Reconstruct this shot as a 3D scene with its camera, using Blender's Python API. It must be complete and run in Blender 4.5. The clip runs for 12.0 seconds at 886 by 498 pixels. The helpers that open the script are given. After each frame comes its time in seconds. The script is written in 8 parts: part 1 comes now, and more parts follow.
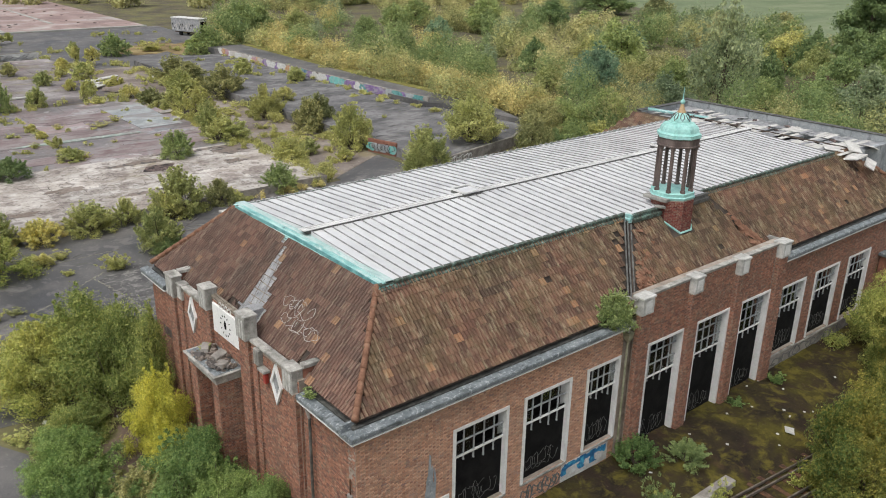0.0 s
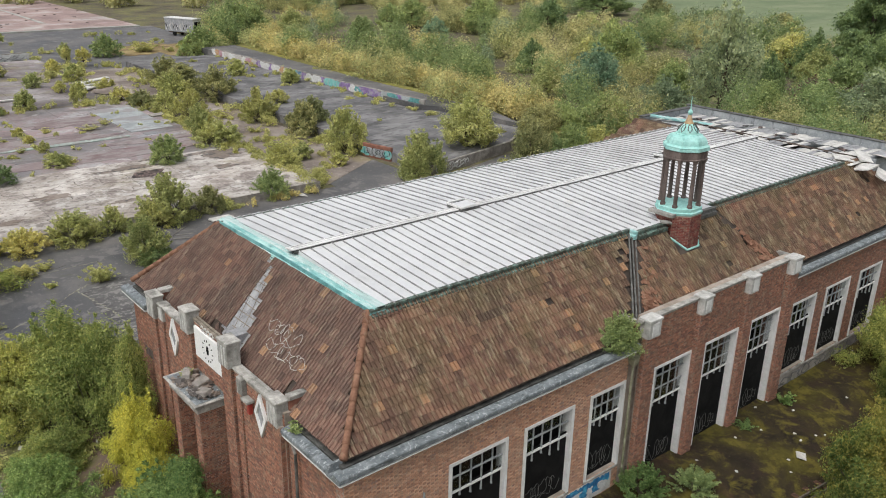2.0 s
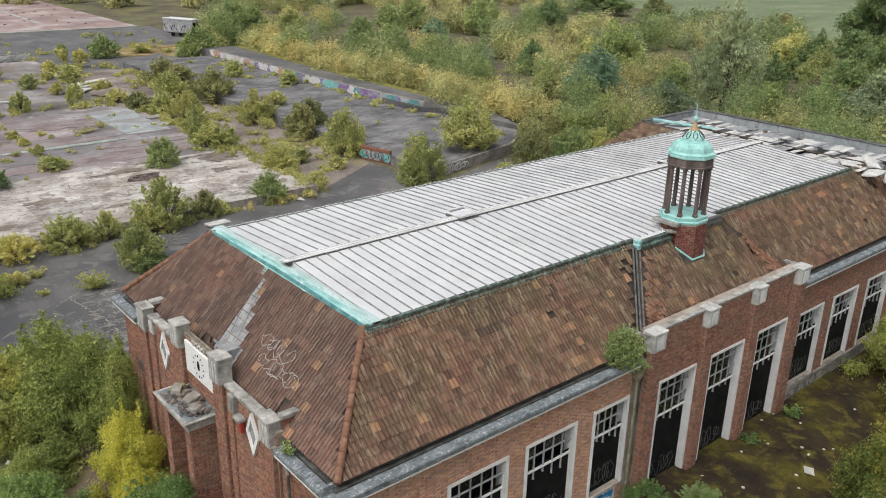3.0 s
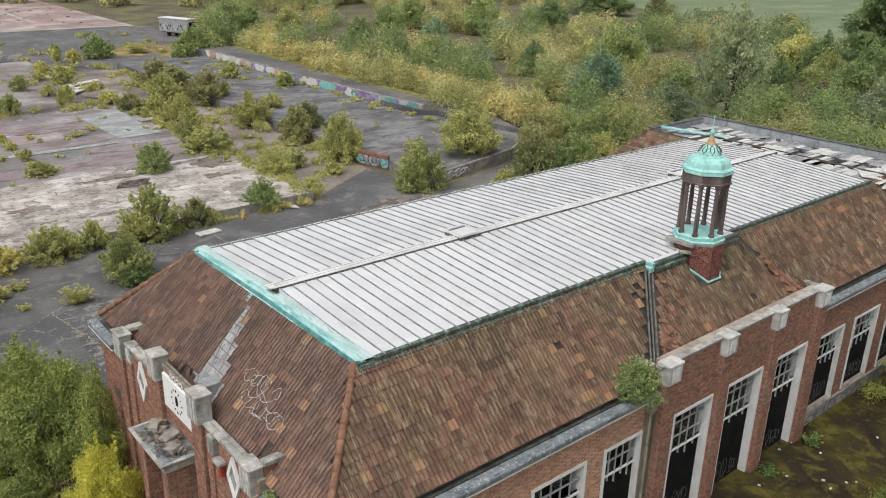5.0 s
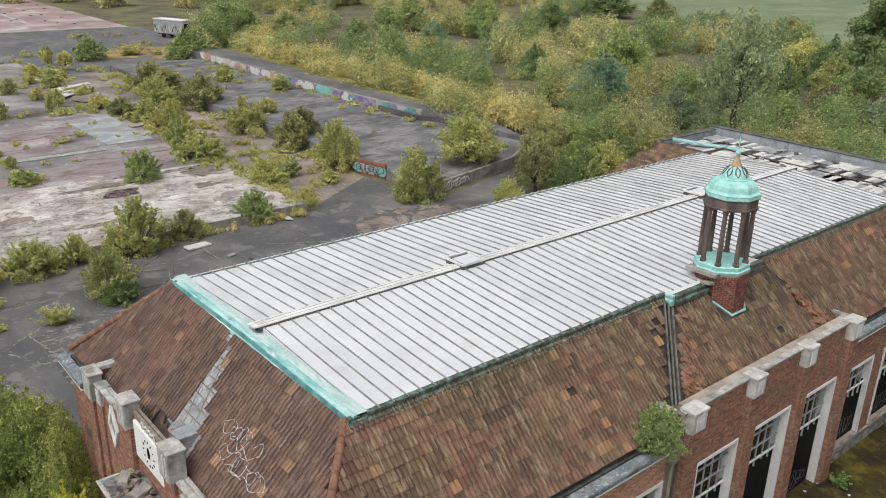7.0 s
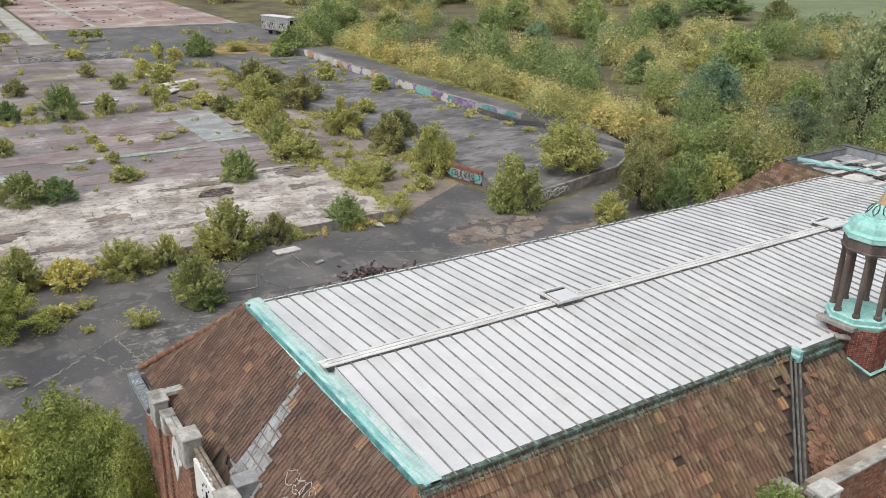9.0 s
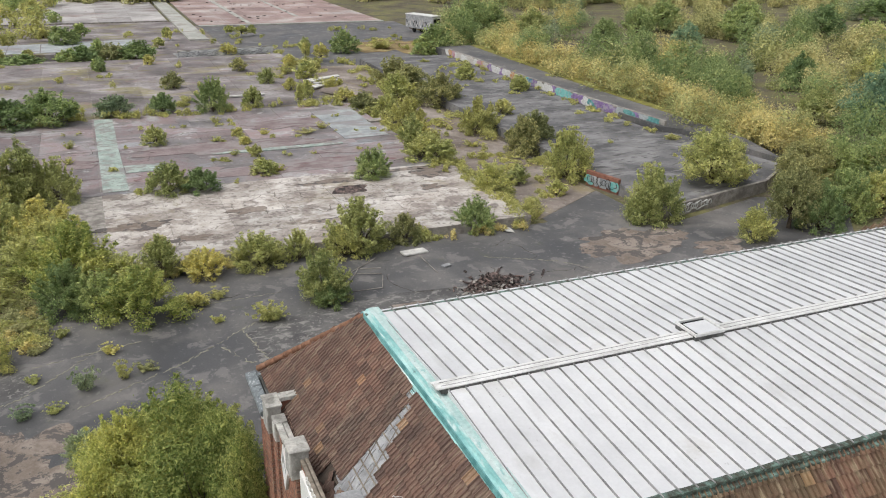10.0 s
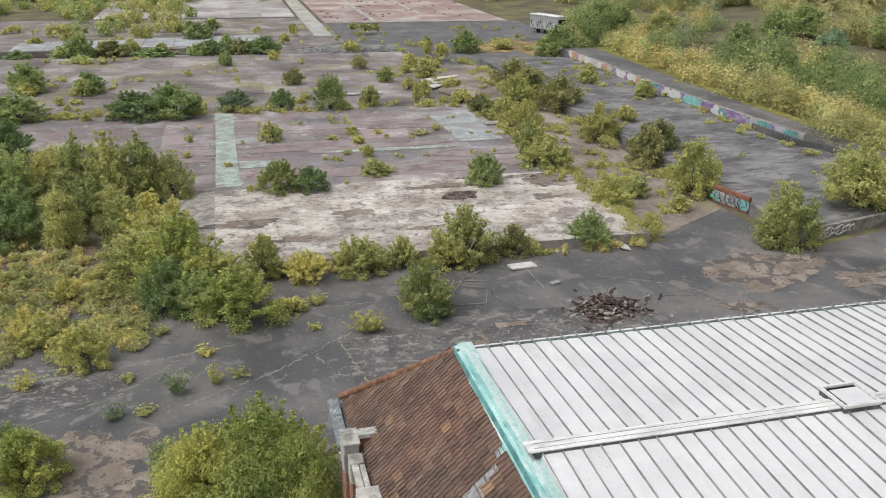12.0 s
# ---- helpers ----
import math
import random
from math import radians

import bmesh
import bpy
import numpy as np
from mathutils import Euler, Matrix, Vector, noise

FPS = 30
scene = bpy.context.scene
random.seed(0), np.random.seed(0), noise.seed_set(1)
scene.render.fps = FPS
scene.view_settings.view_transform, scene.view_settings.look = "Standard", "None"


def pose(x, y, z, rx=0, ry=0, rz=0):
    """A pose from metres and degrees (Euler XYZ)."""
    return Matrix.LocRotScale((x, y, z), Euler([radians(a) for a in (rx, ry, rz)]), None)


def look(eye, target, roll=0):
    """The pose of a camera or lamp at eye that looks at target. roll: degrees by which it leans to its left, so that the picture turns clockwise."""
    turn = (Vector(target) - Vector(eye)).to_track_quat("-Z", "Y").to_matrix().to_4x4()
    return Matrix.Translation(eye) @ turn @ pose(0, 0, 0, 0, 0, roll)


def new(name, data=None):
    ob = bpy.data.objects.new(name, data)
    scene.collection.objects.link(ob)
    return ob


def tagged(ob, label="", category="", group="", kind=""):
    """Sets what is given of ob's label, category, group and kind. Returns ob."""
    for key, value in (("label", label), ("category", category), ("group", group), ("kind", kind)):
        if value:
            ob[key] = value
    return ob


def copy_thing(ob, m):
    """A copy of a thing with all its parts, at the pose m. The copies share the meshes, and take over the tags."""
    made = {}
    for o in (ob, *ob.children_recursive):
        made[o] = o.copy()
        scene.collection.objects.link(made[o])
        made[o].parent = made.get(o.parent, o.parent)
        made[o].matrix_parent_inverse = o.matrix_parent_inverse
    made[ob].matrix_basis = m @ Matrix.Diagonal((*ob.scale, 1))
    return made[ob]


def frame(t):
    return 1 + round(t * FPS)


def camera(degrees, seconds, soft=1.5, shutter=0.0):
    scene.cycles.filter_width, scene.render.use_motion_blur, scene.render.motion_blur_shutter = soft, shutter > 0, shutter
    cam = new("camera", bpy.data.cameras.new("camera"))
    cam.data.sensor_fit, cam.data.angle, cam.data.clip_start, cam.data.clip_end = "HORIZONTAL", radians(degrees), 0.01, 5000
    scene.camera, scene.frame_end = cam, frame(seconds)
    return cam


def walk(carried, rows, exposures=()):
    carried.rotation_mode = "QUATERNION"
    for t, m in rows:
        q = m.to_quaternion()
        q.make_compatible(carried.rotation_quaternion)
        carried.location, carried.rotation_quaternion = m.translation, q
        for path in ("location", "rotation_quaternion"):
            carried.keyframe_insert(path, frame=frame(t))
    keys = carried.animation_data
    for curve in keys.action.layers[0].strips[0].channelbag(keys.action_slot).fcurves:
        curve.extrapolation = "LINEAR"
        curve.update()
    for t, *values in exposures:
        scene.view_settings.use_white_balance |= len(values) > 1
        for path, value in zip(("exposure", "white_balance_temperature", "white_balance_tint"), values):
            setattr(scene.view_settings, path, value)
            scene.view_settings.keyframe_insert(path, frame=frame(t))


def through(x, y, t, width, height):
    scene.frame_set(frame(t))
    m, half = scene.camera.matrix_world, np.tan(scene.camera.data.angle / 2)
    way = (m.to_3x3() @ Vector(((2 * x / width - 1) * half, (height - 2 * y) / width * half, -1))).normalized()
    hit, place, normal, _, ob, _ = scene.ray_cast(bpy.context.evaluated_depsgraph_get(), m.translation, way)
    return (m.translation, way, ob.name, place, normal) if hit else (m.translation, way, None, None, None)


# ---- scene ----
cam = camera(56.3, 12.0, soft=1.0)
PATH = [
    (0, (-12.083, -18.971, 22.25), (-10.891, -17.532, 21.537), 1.0),
    (0.5, (-11.786, -18.624, 22.268), (-10.592, -17.186, 21.555), 1.1),
    (1, (-11.475, -18.255, 22.303), (-10.279, -16.819, 21.59), 1.1),
    (1.5, (-11.113, -17.845, 22.332), (-9.916, -16.41, 21.618), 1.1),
    (2, (-10.781, -17.466, 22.359), (-9.583, -16.032, 21.644), 1.1),
    (2.5, (-10.444, -17.098, 22.389), (-9.246, -15.664, 21.675), 1.1),
    (3, (-10.069, -16.694, 22.431), (-8.872, -15.261, 21.716), 1.1),
    (5, (-8.473, -14.793, 22.463), (-7.275, -13.361, 21.745), 1.2),
    (5.5, (-8.033, -14.207, 22.5), (-6.835, -12.776, 21.782), 1.3),
    (6, (-7.596, -13.635, 22.5), (-6.397, -12.204, 21.782), 1.3),
    (6.5, (-7.157, -13.06, 22.497), (-5.957, -11.63, 21.779), 1.4),
    (6.7, (-6.979, -12.824, 22.494), (-5.777, -11.395, 21.777), 1.4),
    (8.3, (-5.432, -10.934, 22.537), (-4.256, -9.487, 21.815), 1.4),
    (8.5, (-5.253, -10.71, 22.563), (-4.106, -9.24, 21.841), 1.5),
    (9, (-4.781, -10.128, 22.576), (-3.766, -8.566, 21.849), 1.3),
    (9.5, (-4.296, -9.436, 22.526), (-3.454, -7.777, 21.794), 1.1),
    (10, (-3.857, -8.812, 22.525), (-3.121, -7.103, 21.79), 1.0),
    (10.5, (-3.438, -8.106, 22.482), (-2.813, -6.355, 21.745), 0.9),
    (11, (-3.076, -7.48, 22.447), (-2.573, -5.691, 21.706), 0.8),
    (11.5, (-2.775, -6.82, 22.394), (-2.294, -5.025, 21.653), 0.9),
    (12, (-2.471, -6.115, 22.318), (-1.994, -4.319, 21.577), 1.0),
]
walk(cam, [(t, look(eye, target, roll)) for t, eye, target, roll in PATH])

# world, sun and exposure
world = bpy.data.worlds.new("overcast")
scene.world = world
world.use_nodes = True
wn, wl = world.node_tree.nodes, world.node_tree.links
sky = wn.new("ShaderNodeTexSky")
sky.sky_type, sky.sun_disc = "NISHITA", False
sky.sun_elevation, sky.sun_rotation = radians(62), radians(255)
sky.air_density, sky.dust_density, sky.ozone_density = 1.0, 4.0, 1.0
grey = wn.new("ShaderNodeHueSaturation")
grey.inputs["Saturation"].default_value = 0.3
wl.new(sky.outputs[0], grey.inputs["Color"])
wl.new(grey.outputs[0], wn["Background"].inputs[0])
wn["Background"].inputs[1].default_value = 0.165
sun_data = bpy.data.lights.new("sun", "SUN")
sun_data.energy, sun_data.angle, sun_data.color = 1.25, radians(45), (1.0, 0.97, 0.93)
sun = new("sun", sun_data)
sun.matrix_basis = look((0, 0, 60), (45, 12, -28))

# ---------------------------------------------------------------- helpers of this scene


def soup(name, verts, faces, material, smooth=False):
    me = bpy.data.meshes.new(name)
    if isinstance(verts, np.ndarray):
        n, k = faces.shape
        me.vertices.add(len(verts))
        me.vertices.foreach_set("co", verts.astype(np.float32).ravel())
        me.loops.add(n * k)
        me.loops.foreach_set("vertex_index", faces.astype(np.int32).ravel())
        me.polygons.add(n)
        me.polygons.foreach_set("loop_start", np.arange(0, n * k, k, dtype=np.int32))
        me.update(calc_edges=True)
    else:
        me.from_pydata([tuple(v) for v in verts], [], [tuple(f) for f in faces])
    me.materials.append(material)
    if smooth:
        me.polygons.foreach_set("use_smooth", [True] * len(me.polygons))
    me.update()
    return me


def hang(ob, parent):
    ob.parent = parent
    if parent.data is None:
        ob.matrix_parent_inverse = Matrix.Translation(-Vector(parent.location))
    return ob


def part(name, bm, material, parent, label="", smooth=False):
    """One mesh object under a thing or under a part, from a bmesh or a ready mesh in the thing's own space."""
    if isinstance(bm, bmesh.types.BMesh):
        me = bpy.data.meshes.new(name)
        bm.normal_update()
        bm.to_mesh(me)
        bm.free()
        me.materials.append(material)
        if smooth:
            me.polygons.foreach_set("use_smooth", [True] * len(me.polygons))
    else:
        me = bm
    ob = new(name, me)
    if parent is not None:
        hang(ob, parent)
    return tagged(ob, label)


def thing(name, loc, label, category, group="", kind=""):
    ob = new(name)
    ob.location = loc
    return tagged(ob, label, category, group, kind)


def box(bm, x0, x1, y0, y1, z0, z1, bevel=0.0):
    vs = [bm.verts.new((x, y, z)) for x in (x0, x1) for y in (y0, y1) for z in (z0, z1)]
    fs = [(0, 1, 3, 2), (4, 6, 7, 5), (0, 4, 5, 1), (2, 3, 7, 6), (0, 2, 6, 4), (1, 5, 7, 3)]
    made = [bm.faces.new([vs[i] for i in f]) for f in fs]
    if bevel:
        edges = list({e for f in made for e in f.edges})
        bmesh.ops.bevel(bm, geom=edges, offset=bevel, segments=1, affect="EDGES")
    return vs


def boxes(*rows, bevel=0.0):
    bm = bmesh.new()
    for r in rows:
        box(bm, *r, bevel=bevel)
    return bm


def turned_box(bm, m, sx, sy, sz, bevel=0.0, rough=0.0, rng=random):
    start = len(bm.verts)
    box(bm, -sx / 2, sx / 2, -sy / 2, sy / 2, 0, sz, bevel=bevel)
    bm.verts.ensure_lookup_table()
    for v in bm.verts[start:]:
        v.co = m @ (v.co + Vector([rng.uniform(-rough, rough) for _ in range(3)]))


def tube(bm, pts, r, sides=6):
    """A pipe through the points; r is one radius or one for each point."""
    pts = [Vector(p) for p in pts]
    rs = r if isinstance(r, (list, tuple)) else [r] * len(pts)
    rings = []
    for i, p in enumerate(pts):
        d = (pts[min(i + 1, len(pts) - 1)] - pts[max(i - 1, 0)]).normalized()
        a = d.orthogonal().normalized()
        b = d.cross(a)
        rings.append([bm.verts.new(p + (a * math.cos(k * math.tau / sides) + b * math.sin(k * math.tau / sides)) * rs[i]) for k in range(sides)])
    for q, s in zip(rings, rings[1:]):
        for k in range(sides):
            bm.faces.new((q[k], q[(k + 1) % sides], s[(k + 1) % sides], s[k]))
    bm.faces.new(rings[0][::-1])
    bm.faces.new(rings[-1])


def lathe(bm, profile, sides, cx, cy, turn=0.0):
    """profile: (radius, z) from the bottom up."""
    rings = []
    for r, z in profile:
        rings.append([bm.verts.new((cx + r * math.cos(turn + k * math.tau / sides), cy + r * math.sin(turn + k * math.tau / sides), z)) for k in range(sides)])
    for q, s in zip(rings, rings[1:]):
        for k in range(sides):
            bm.faces.new((q[k], q[(k + 1) % sides], s[(k + 1) % sides], s[k]))
    bm.faces.new(rings[0][::-1])
    bm.faces.new(rings[-1])


def sheet(bm, outline, z0, z1):
    """A plate with any outline between two heights."""
    lo = [bm.verts.new((x, y, z0)) for x, y in outline]
    hi = [bm.verts.new((x, y, z1)) for x, y in outline]
    bm.faces.new(hi)
    bm.faces.new(lo[::-1])
    n = len(lo)
    for k in range(n):
        bm.faces.new((lo[k], lo[(k + 1) % n], hi[(k + 1) % n], hi[k]))


def blot(cx, cy, rx, ry, seed, n=40, wild=0.35):
    """An irregular closed outline."""
    out = []
    for k in range(n):
        a = k * math.tau / n
        w = 1 + wild * (noise.noise((math.cos(a) * 1.3 + seed * 7.1, math.sin(a) * 1.3, seed)) * 1.3 + 0.5 * noise.noise((math.cos(a) * 4, math.sin(a) * 4, seed + 3)))
        out.append((cx + rx * w * math.cos(a), cy + ry * w * math.sin(a)))
    return out


# ---------------------------------------------------------------- materials


def nodes_of(name):
    m = bpy.data.materials.new(name)
    m.use_nodes = True
    nt = m.node_tree
    return m, nt.nodes, nt.links, nt.nodes["Principled BSDF"]


def ramp(nn, ll, src, stops):
    r = nn.new("ShaderNodeValToRGB")
    el = r.color_ramp.elements
    while len(el) < len(stops):
        el.new(0.5)
    for e, (p, c) in zip(el, stops):
        e.position = p
        e.color = (*c, 1) if len(c) == 3 else c
    ll.new(src, r.inputs[0])
    return r.outputs[0]


def noise_of(nn, ll, coord, scale, detail=6, rough=0.6, stretch=None, distort=0.0):
    n = nn.new("ShaderNodeTexNoise")
    n.inputs["Scale"].default_value = scale
    n.inputs["Detail"].default_value = detail
    n.inputs["Roughness"].default_value = rough
    n.inputs["Distortion"].default_value = distort
    if stretch:
        mp = nn.new("ShaderNodeMapping")
        mp.inputs["Scale"].default_value = stretch
        ll.new(coord, mp.inputs[0])
        coord = mp.outputs[0]
    ll.new(coord, n.inputs["Vector"])
    return n.outputs[0]


def mixc(nn, ll, fac, a, b, mode="MIX"):
    m = nn.new("ShaderNodeMix")
    m.data_type, m.blend_type = "RGBA", mode
    for sock, v in ((m.inputs[0], fac), (m.inputs[6], a), (m.inputs[7], b)):
        if isinstance(v, (int, float)):
            sock.default_value = v
        elif isinstance(v, (tuple, list)):
            sock.default_value = (*v, 1)
        else:
            ll.new(v, sock)
    return m.outputs[2]


def maths(nn, ll, op, a, b=None):
    m = nn.new("ShaderNodeMath")
    m.operation = op
    for sock, v in ((m.inputs[0], a), (m.inputs[1], b)):
        if v is None:
            continue
        if isinstance(v, (int, float)):
            sock.default_value = v
        else:
            ll.new(v, sock)
    return m.outputs[0]


def bumped(nn, ll, bsdf, height, strength, distance=0.02):
    b = nn.new("ShaderNodeBump")
    b.inputs["Strength"].default_value = strength
    b.inputs["Distance"].default_value = distance
    ll.new(height, b.inputs["Height"])
    ll.new(b.outputs[0], bsdf.inputs["Normal"])


def lucky(nn, ll):
    """A number for each piece: its object's and its island's chance together."""
    oi, ge = nn.new("ShaderNodeObjectInfo"), nn.new("ShaderNodeNewGeometry")
    return maths(nn, ll, "FRACT", maths(nn, ll, "ADD", oi.outputs["Random"], ge.outputs["Random Per Island"]))


def worn(name, stops, scale, rough=0.85, fine=9.0, stains=(), bump=0.3, metal=0.0, stretch=None, pieces=0.0, rough_var=0.0, distance=0.02, grit=0.6):
    """A weathered surface: a broad ramp of colours, fine grain on top, and stains as (scale, low, high, colour, amount, stretch)."""
    m, nn, ll, bsdf = nodes_of(name)
    tc = nn.new("ShaderNodeNewGeometry").outputs["Position"]
    big = noise_of(nn, ll, tc, scale, 7, 0.62, stretch, 0.3)
    c = ramp(nn, ll, big, [(0.5 + (p - 0.5) * 0.6, q) for p, q in stops])
    grain = noise_of(nn, ll, tc, fine, 5, 0.7)
    g = ramp(nn, ll, grain, [(0.25, (0.62, 0.62, 0.62)), (0.75, (1.25, 1.25, 1.25))])
    c = mixc(nn, ll, grit, c, g, "MULTIPLY")
    for sc, lo, hi, col, amount, st in stains:
        s = noise_of(nn, ll, tc, sc, 8, 0.65, st, 0.4)
        f = ramp(nn, ll, s, [(lo, (0, 0, 0)), (hi, (amount, amount, amount))])
        c = mixc(nn, ll, f, c, col)
    if pieces:
        v = ramp(nn, ll, lucky(nn, ll), [(0, (1 - pieces,) * 3), (1, (1 + pieces,) * 3)])
        c = mixc(nn, ll, 1.0, c, v, "MULTIPLY")
    ll.new(c, bsdf.inputs["Base Color"])
    bsdf.inputs["Metallic"].default_value = metal
    if rough > 0.74:
        bsdf.inputs["Specular IOR Level"].default_value = 0.2
    if rough_var:
        r = ramp(nn, ll, big, [(0.3, (rough - rough_var,) * 3), (0.7, (rough + rough_var * 0.5,) * 3)])
        ll.new(r, bsdf.inputs["Roughness"])
    else:
        bsdf.inputs["Roughness"].default_value = rough
    if bump:
        bumped(nn, ll, bsdf, grain, bump, distance)
    return m


def leafy(name, a, b, c, dark=(0.05, 0.07, 0.03), speckle=0.55, through=0.4):
    """Foliage: three leaf colours by chance and by place, matt with some light through the leaf."""
    m, nn, ll, bsdf = nodes_of(name)
    tc = nn.new("ShaderNodeNewGeometry").outputs["Position"]
    ge = nn.new("ShaderNodeNewGeometry")
    oi = nn.new("ShaderNodeObjectInfo")
    place = noise_of(nn, ll, tc, 0.3, 4, 0.6)
    col = ramp(nn, ll, place, [(0.34, a), (0.5, b), (0.64, c)])
    one = ramp(nn, ll, ge.outputs["Random Per Island"], [(0.0, dark), (0.22, a), (0.5, b), (0.8, c), (1.0, tuple(min(0.95, q * 1.35) for q in c))])
    col = mixc(nn, ll, speckle, col, one)
    tone = ramp(nn, ll, oi.outputs["Random"], [(0, (0.75, 0.8, 0.8)), (1, (1.2, 1.15, 1.1))])
    col = mixc(nn, ll, 1.0, col, tone, "MULTIPLY")
    ll.new(col, bsdf.inputs["Base Color"])
    bsdf.inputs["Roughness"].default_value = 0.6
    bsdf.inputs["Specular IOR Level"].default_value = 0.3
    tr = nn.new("ShaderNodeBsdfTranslucent")
    ll.new(col, tr.inputs[0])
    mx = nn.new("ShaderNodeMixShader")
    mx.inputs[0].default_value = through
    ll.new(bsdf.outputs[0], mx.inputs[1])
    ll.new(tr.outputs[0], mx.inputs[2])
    ll.new(mx.outputs[0], nn["Material Output"].inputs[0])
    return m


def clay(name, stops, moss, moss_amount, drift=None, lichen=0.45, lichen_colour=(0.4, 0.33, 0.22), grain_way=None):
    """Fired clay pieces: each its own tone, with grain, lichen and moss."""
    m, nn, ll, bsdf = nodes_of(name)
    tc = nn.new("ShaderNodeNewGeometry").outputs["Position"]
    c = ramp(nn, ll, lucky(nn, ll), stops)
    grain = noise_of(nn, ll, tc, 22, 5, 0.7)
    c = mixc(nn, ll, 0.7, c, ramp(nn, ll, grain, [(0.25, (0.55, 0.55, 0.55)), (0.75, (1.35, 1.3, 1.25))]), "MULTIPLY")
    grime = noise_of(nn, ll, tc, 0.8, 6, 0.65)
    c = mixc(nn, ll, ramp(nn, ll, grime, [(0.45, (0, 0, 0)), (0.75, (moss_amount,) * 3)]), c, moss)
    if drift:
        broad = noise_of(nn, ll, tc, 0.22, 5, 0.65)
        c = mixc(nn, ll, 1.0, c, ramp(nn, ll, broad, [(0.36, drift[0]), (0.62, drift[1])]), "MULTIPLY")
    streak = noise_of(nn, ll, tc, 5.0 if grain_way is None else 1.0, 4, 0.6, grain_way)
    c = mixc(nn, ll, ramp(nn, ll, streak, [(0.52, (0, 0, 0)), (0.7, (lichen,) * 3)]), c, lichen_colour)
    ll.new(c, bsdf.inputs["Base Color"])
    bsdf.inputs["Roughness"].default_value = 0.85
    bumped(nn, ll, bsdf, grain, 0.4, 0.01)
    return m


M = {}
M["brick"] = clay("brick", [(0, (0.19, 0.0912, 0.07)), (0.25, (0.275, 0.128, 0.086)), (0.55, (0.342, 0.158, 0.104)), (0.85, (0.408, 0.202, 0.132)), (0.95, (0.152, 0.0921, 0.078)), (1, (0.437, 0.281, 0.2))], (0.18, 0.121, 0.09), 0.6)
M["brick_pale"] = clay("pale_brick", [(0, (0.387, 0.219, 0.159)), (0.3, (0.532, 0.301, 0.203)), (0.6, (0.628, 0.359, 0.238)), (0.9, (0.702, 0.44, 0.305)), (1, (0.315, 0.2, 0.174))], (0.435, 0.333, 0.26), 0.5)
M["header_pale"] = clay("pale_brick_header", [(0, (0.33, 0.173, 0.121)), (0.3, (0.454, 0.237, 0.154)), (0.6, (0.537, 0.283, 0.181)), (0.9, (0.599, 0.347, 0.231)), (1, (0.268, 0.157, 0.132))], (0.372, 0.262, 0.198), 0.5)
M["header"] = clay("brick_header", [(0, (0.15, 0.085, 0.0688)), (0.5, (0.25, 0.125, 0.0875)), (0.8, (0.388, 0.177, 0.117)), (1, (0.525, 0.263, 0.175))], (0.2, 0.138, 0.106), 0.5)
M["mortar"] = worn("mortar", [(0.3, (0.28, 0.235, 0.19)), (0.7, (0.46, 0.40, 0.34))], 1.3, fine=30, stains=[(0.5, 0.55, 0.75, (0.3, 0.23, 0.19), 0.6, None)])
M["brickface"] = worn("brick_plain", [(0.3, (0.192, 0.09, 0.066)), (0.7, (0.3, 0.138, 0.096))], 2.0, fine=16)
M["darkbrick"] = clay("plum_brick", [(0, (0.13, 0.035, 0.03)), (0.5, (0.2, 0.055, 0.045)), (1, (0.27, 0.08, 0.06))], (0.1, 0.06, 0.05), 0.4)
M["tile_w"] = clay("roof_tile_red", [(0, (0.1, 0.064, 0.053)), (0.15, (0.125, 0.078, 0.063)), (0.5, (0.152, 0.094, 0.074)), (0.8, (0.178, 0.111, 0.086)), (0.968, (0.205, 0.13, 0.1)), (0.975, (0.3, 0.18, 0.108)), (1, (0.39, 0.25, 0.15))], (0.11, 0.085, 0.068), 0.6, ((1.1, 1.0, 0.96), (0.78, 0.8, 0.8)), 0.45, (0.34, 0.275, 0.2), (1.6, 9.0, 1.6))
M["tile_s"] = clay("roof_tile_brown", [(0, (0.1, 0.064, 0.05)), (0.18, (0.135, 0.084, 0.062)), (0.5, (0.172, 0.107, 0.077)), (0.8, (0.21, 0.133, 0.092)), (0.968, (0.24, 0.155, 0.106)), (0.974, (0.32, 0.195, 0.112)), (1, (0.42, 0.27, 0.16))], (0.14, 0.122, 0.06), 0.75, ((1.14, 0.96, 0.94), (0.82, 0.86, 0.8)), 0.7, (0.4, 0.33, 0.215), (9.0, 1.6, 1.6))
M["hip"] = worn("hip_tile", [(0.3, (0.2, 0.105, 0.068)), (0.7, (0.29, 0.155, 0.1))], 3.0, fine=14, stains=[(3, 0.55, 0.7, (0.3, 0.24, 0.17), 0.5, None), (9, 0.6, 0.7, (0.12, 0.08, 0.06), 0.7, None)])
M["under"] = worn("roof_boards", [(0.3, (0.05, 0.04, 0.035)), (0.7, (0.1, 0.08, 0.065))], 2.0)
M["stone"] = worn("stone", [(0.25, (0.208, 0.202, 0.182)), (0.55, (0.403, 0.39, 0.358)), (0.8, (0.598, 0.579, 0.533))], 1.6, fine=14, stains=[(2.2, 0.52, 0.7, (0.13, 0.13, 0.111), 0.7, (1, 1, 0.4)), (6, 0.6, 0.72, (0.39, 0.65, 0.572), 0.25, None)])
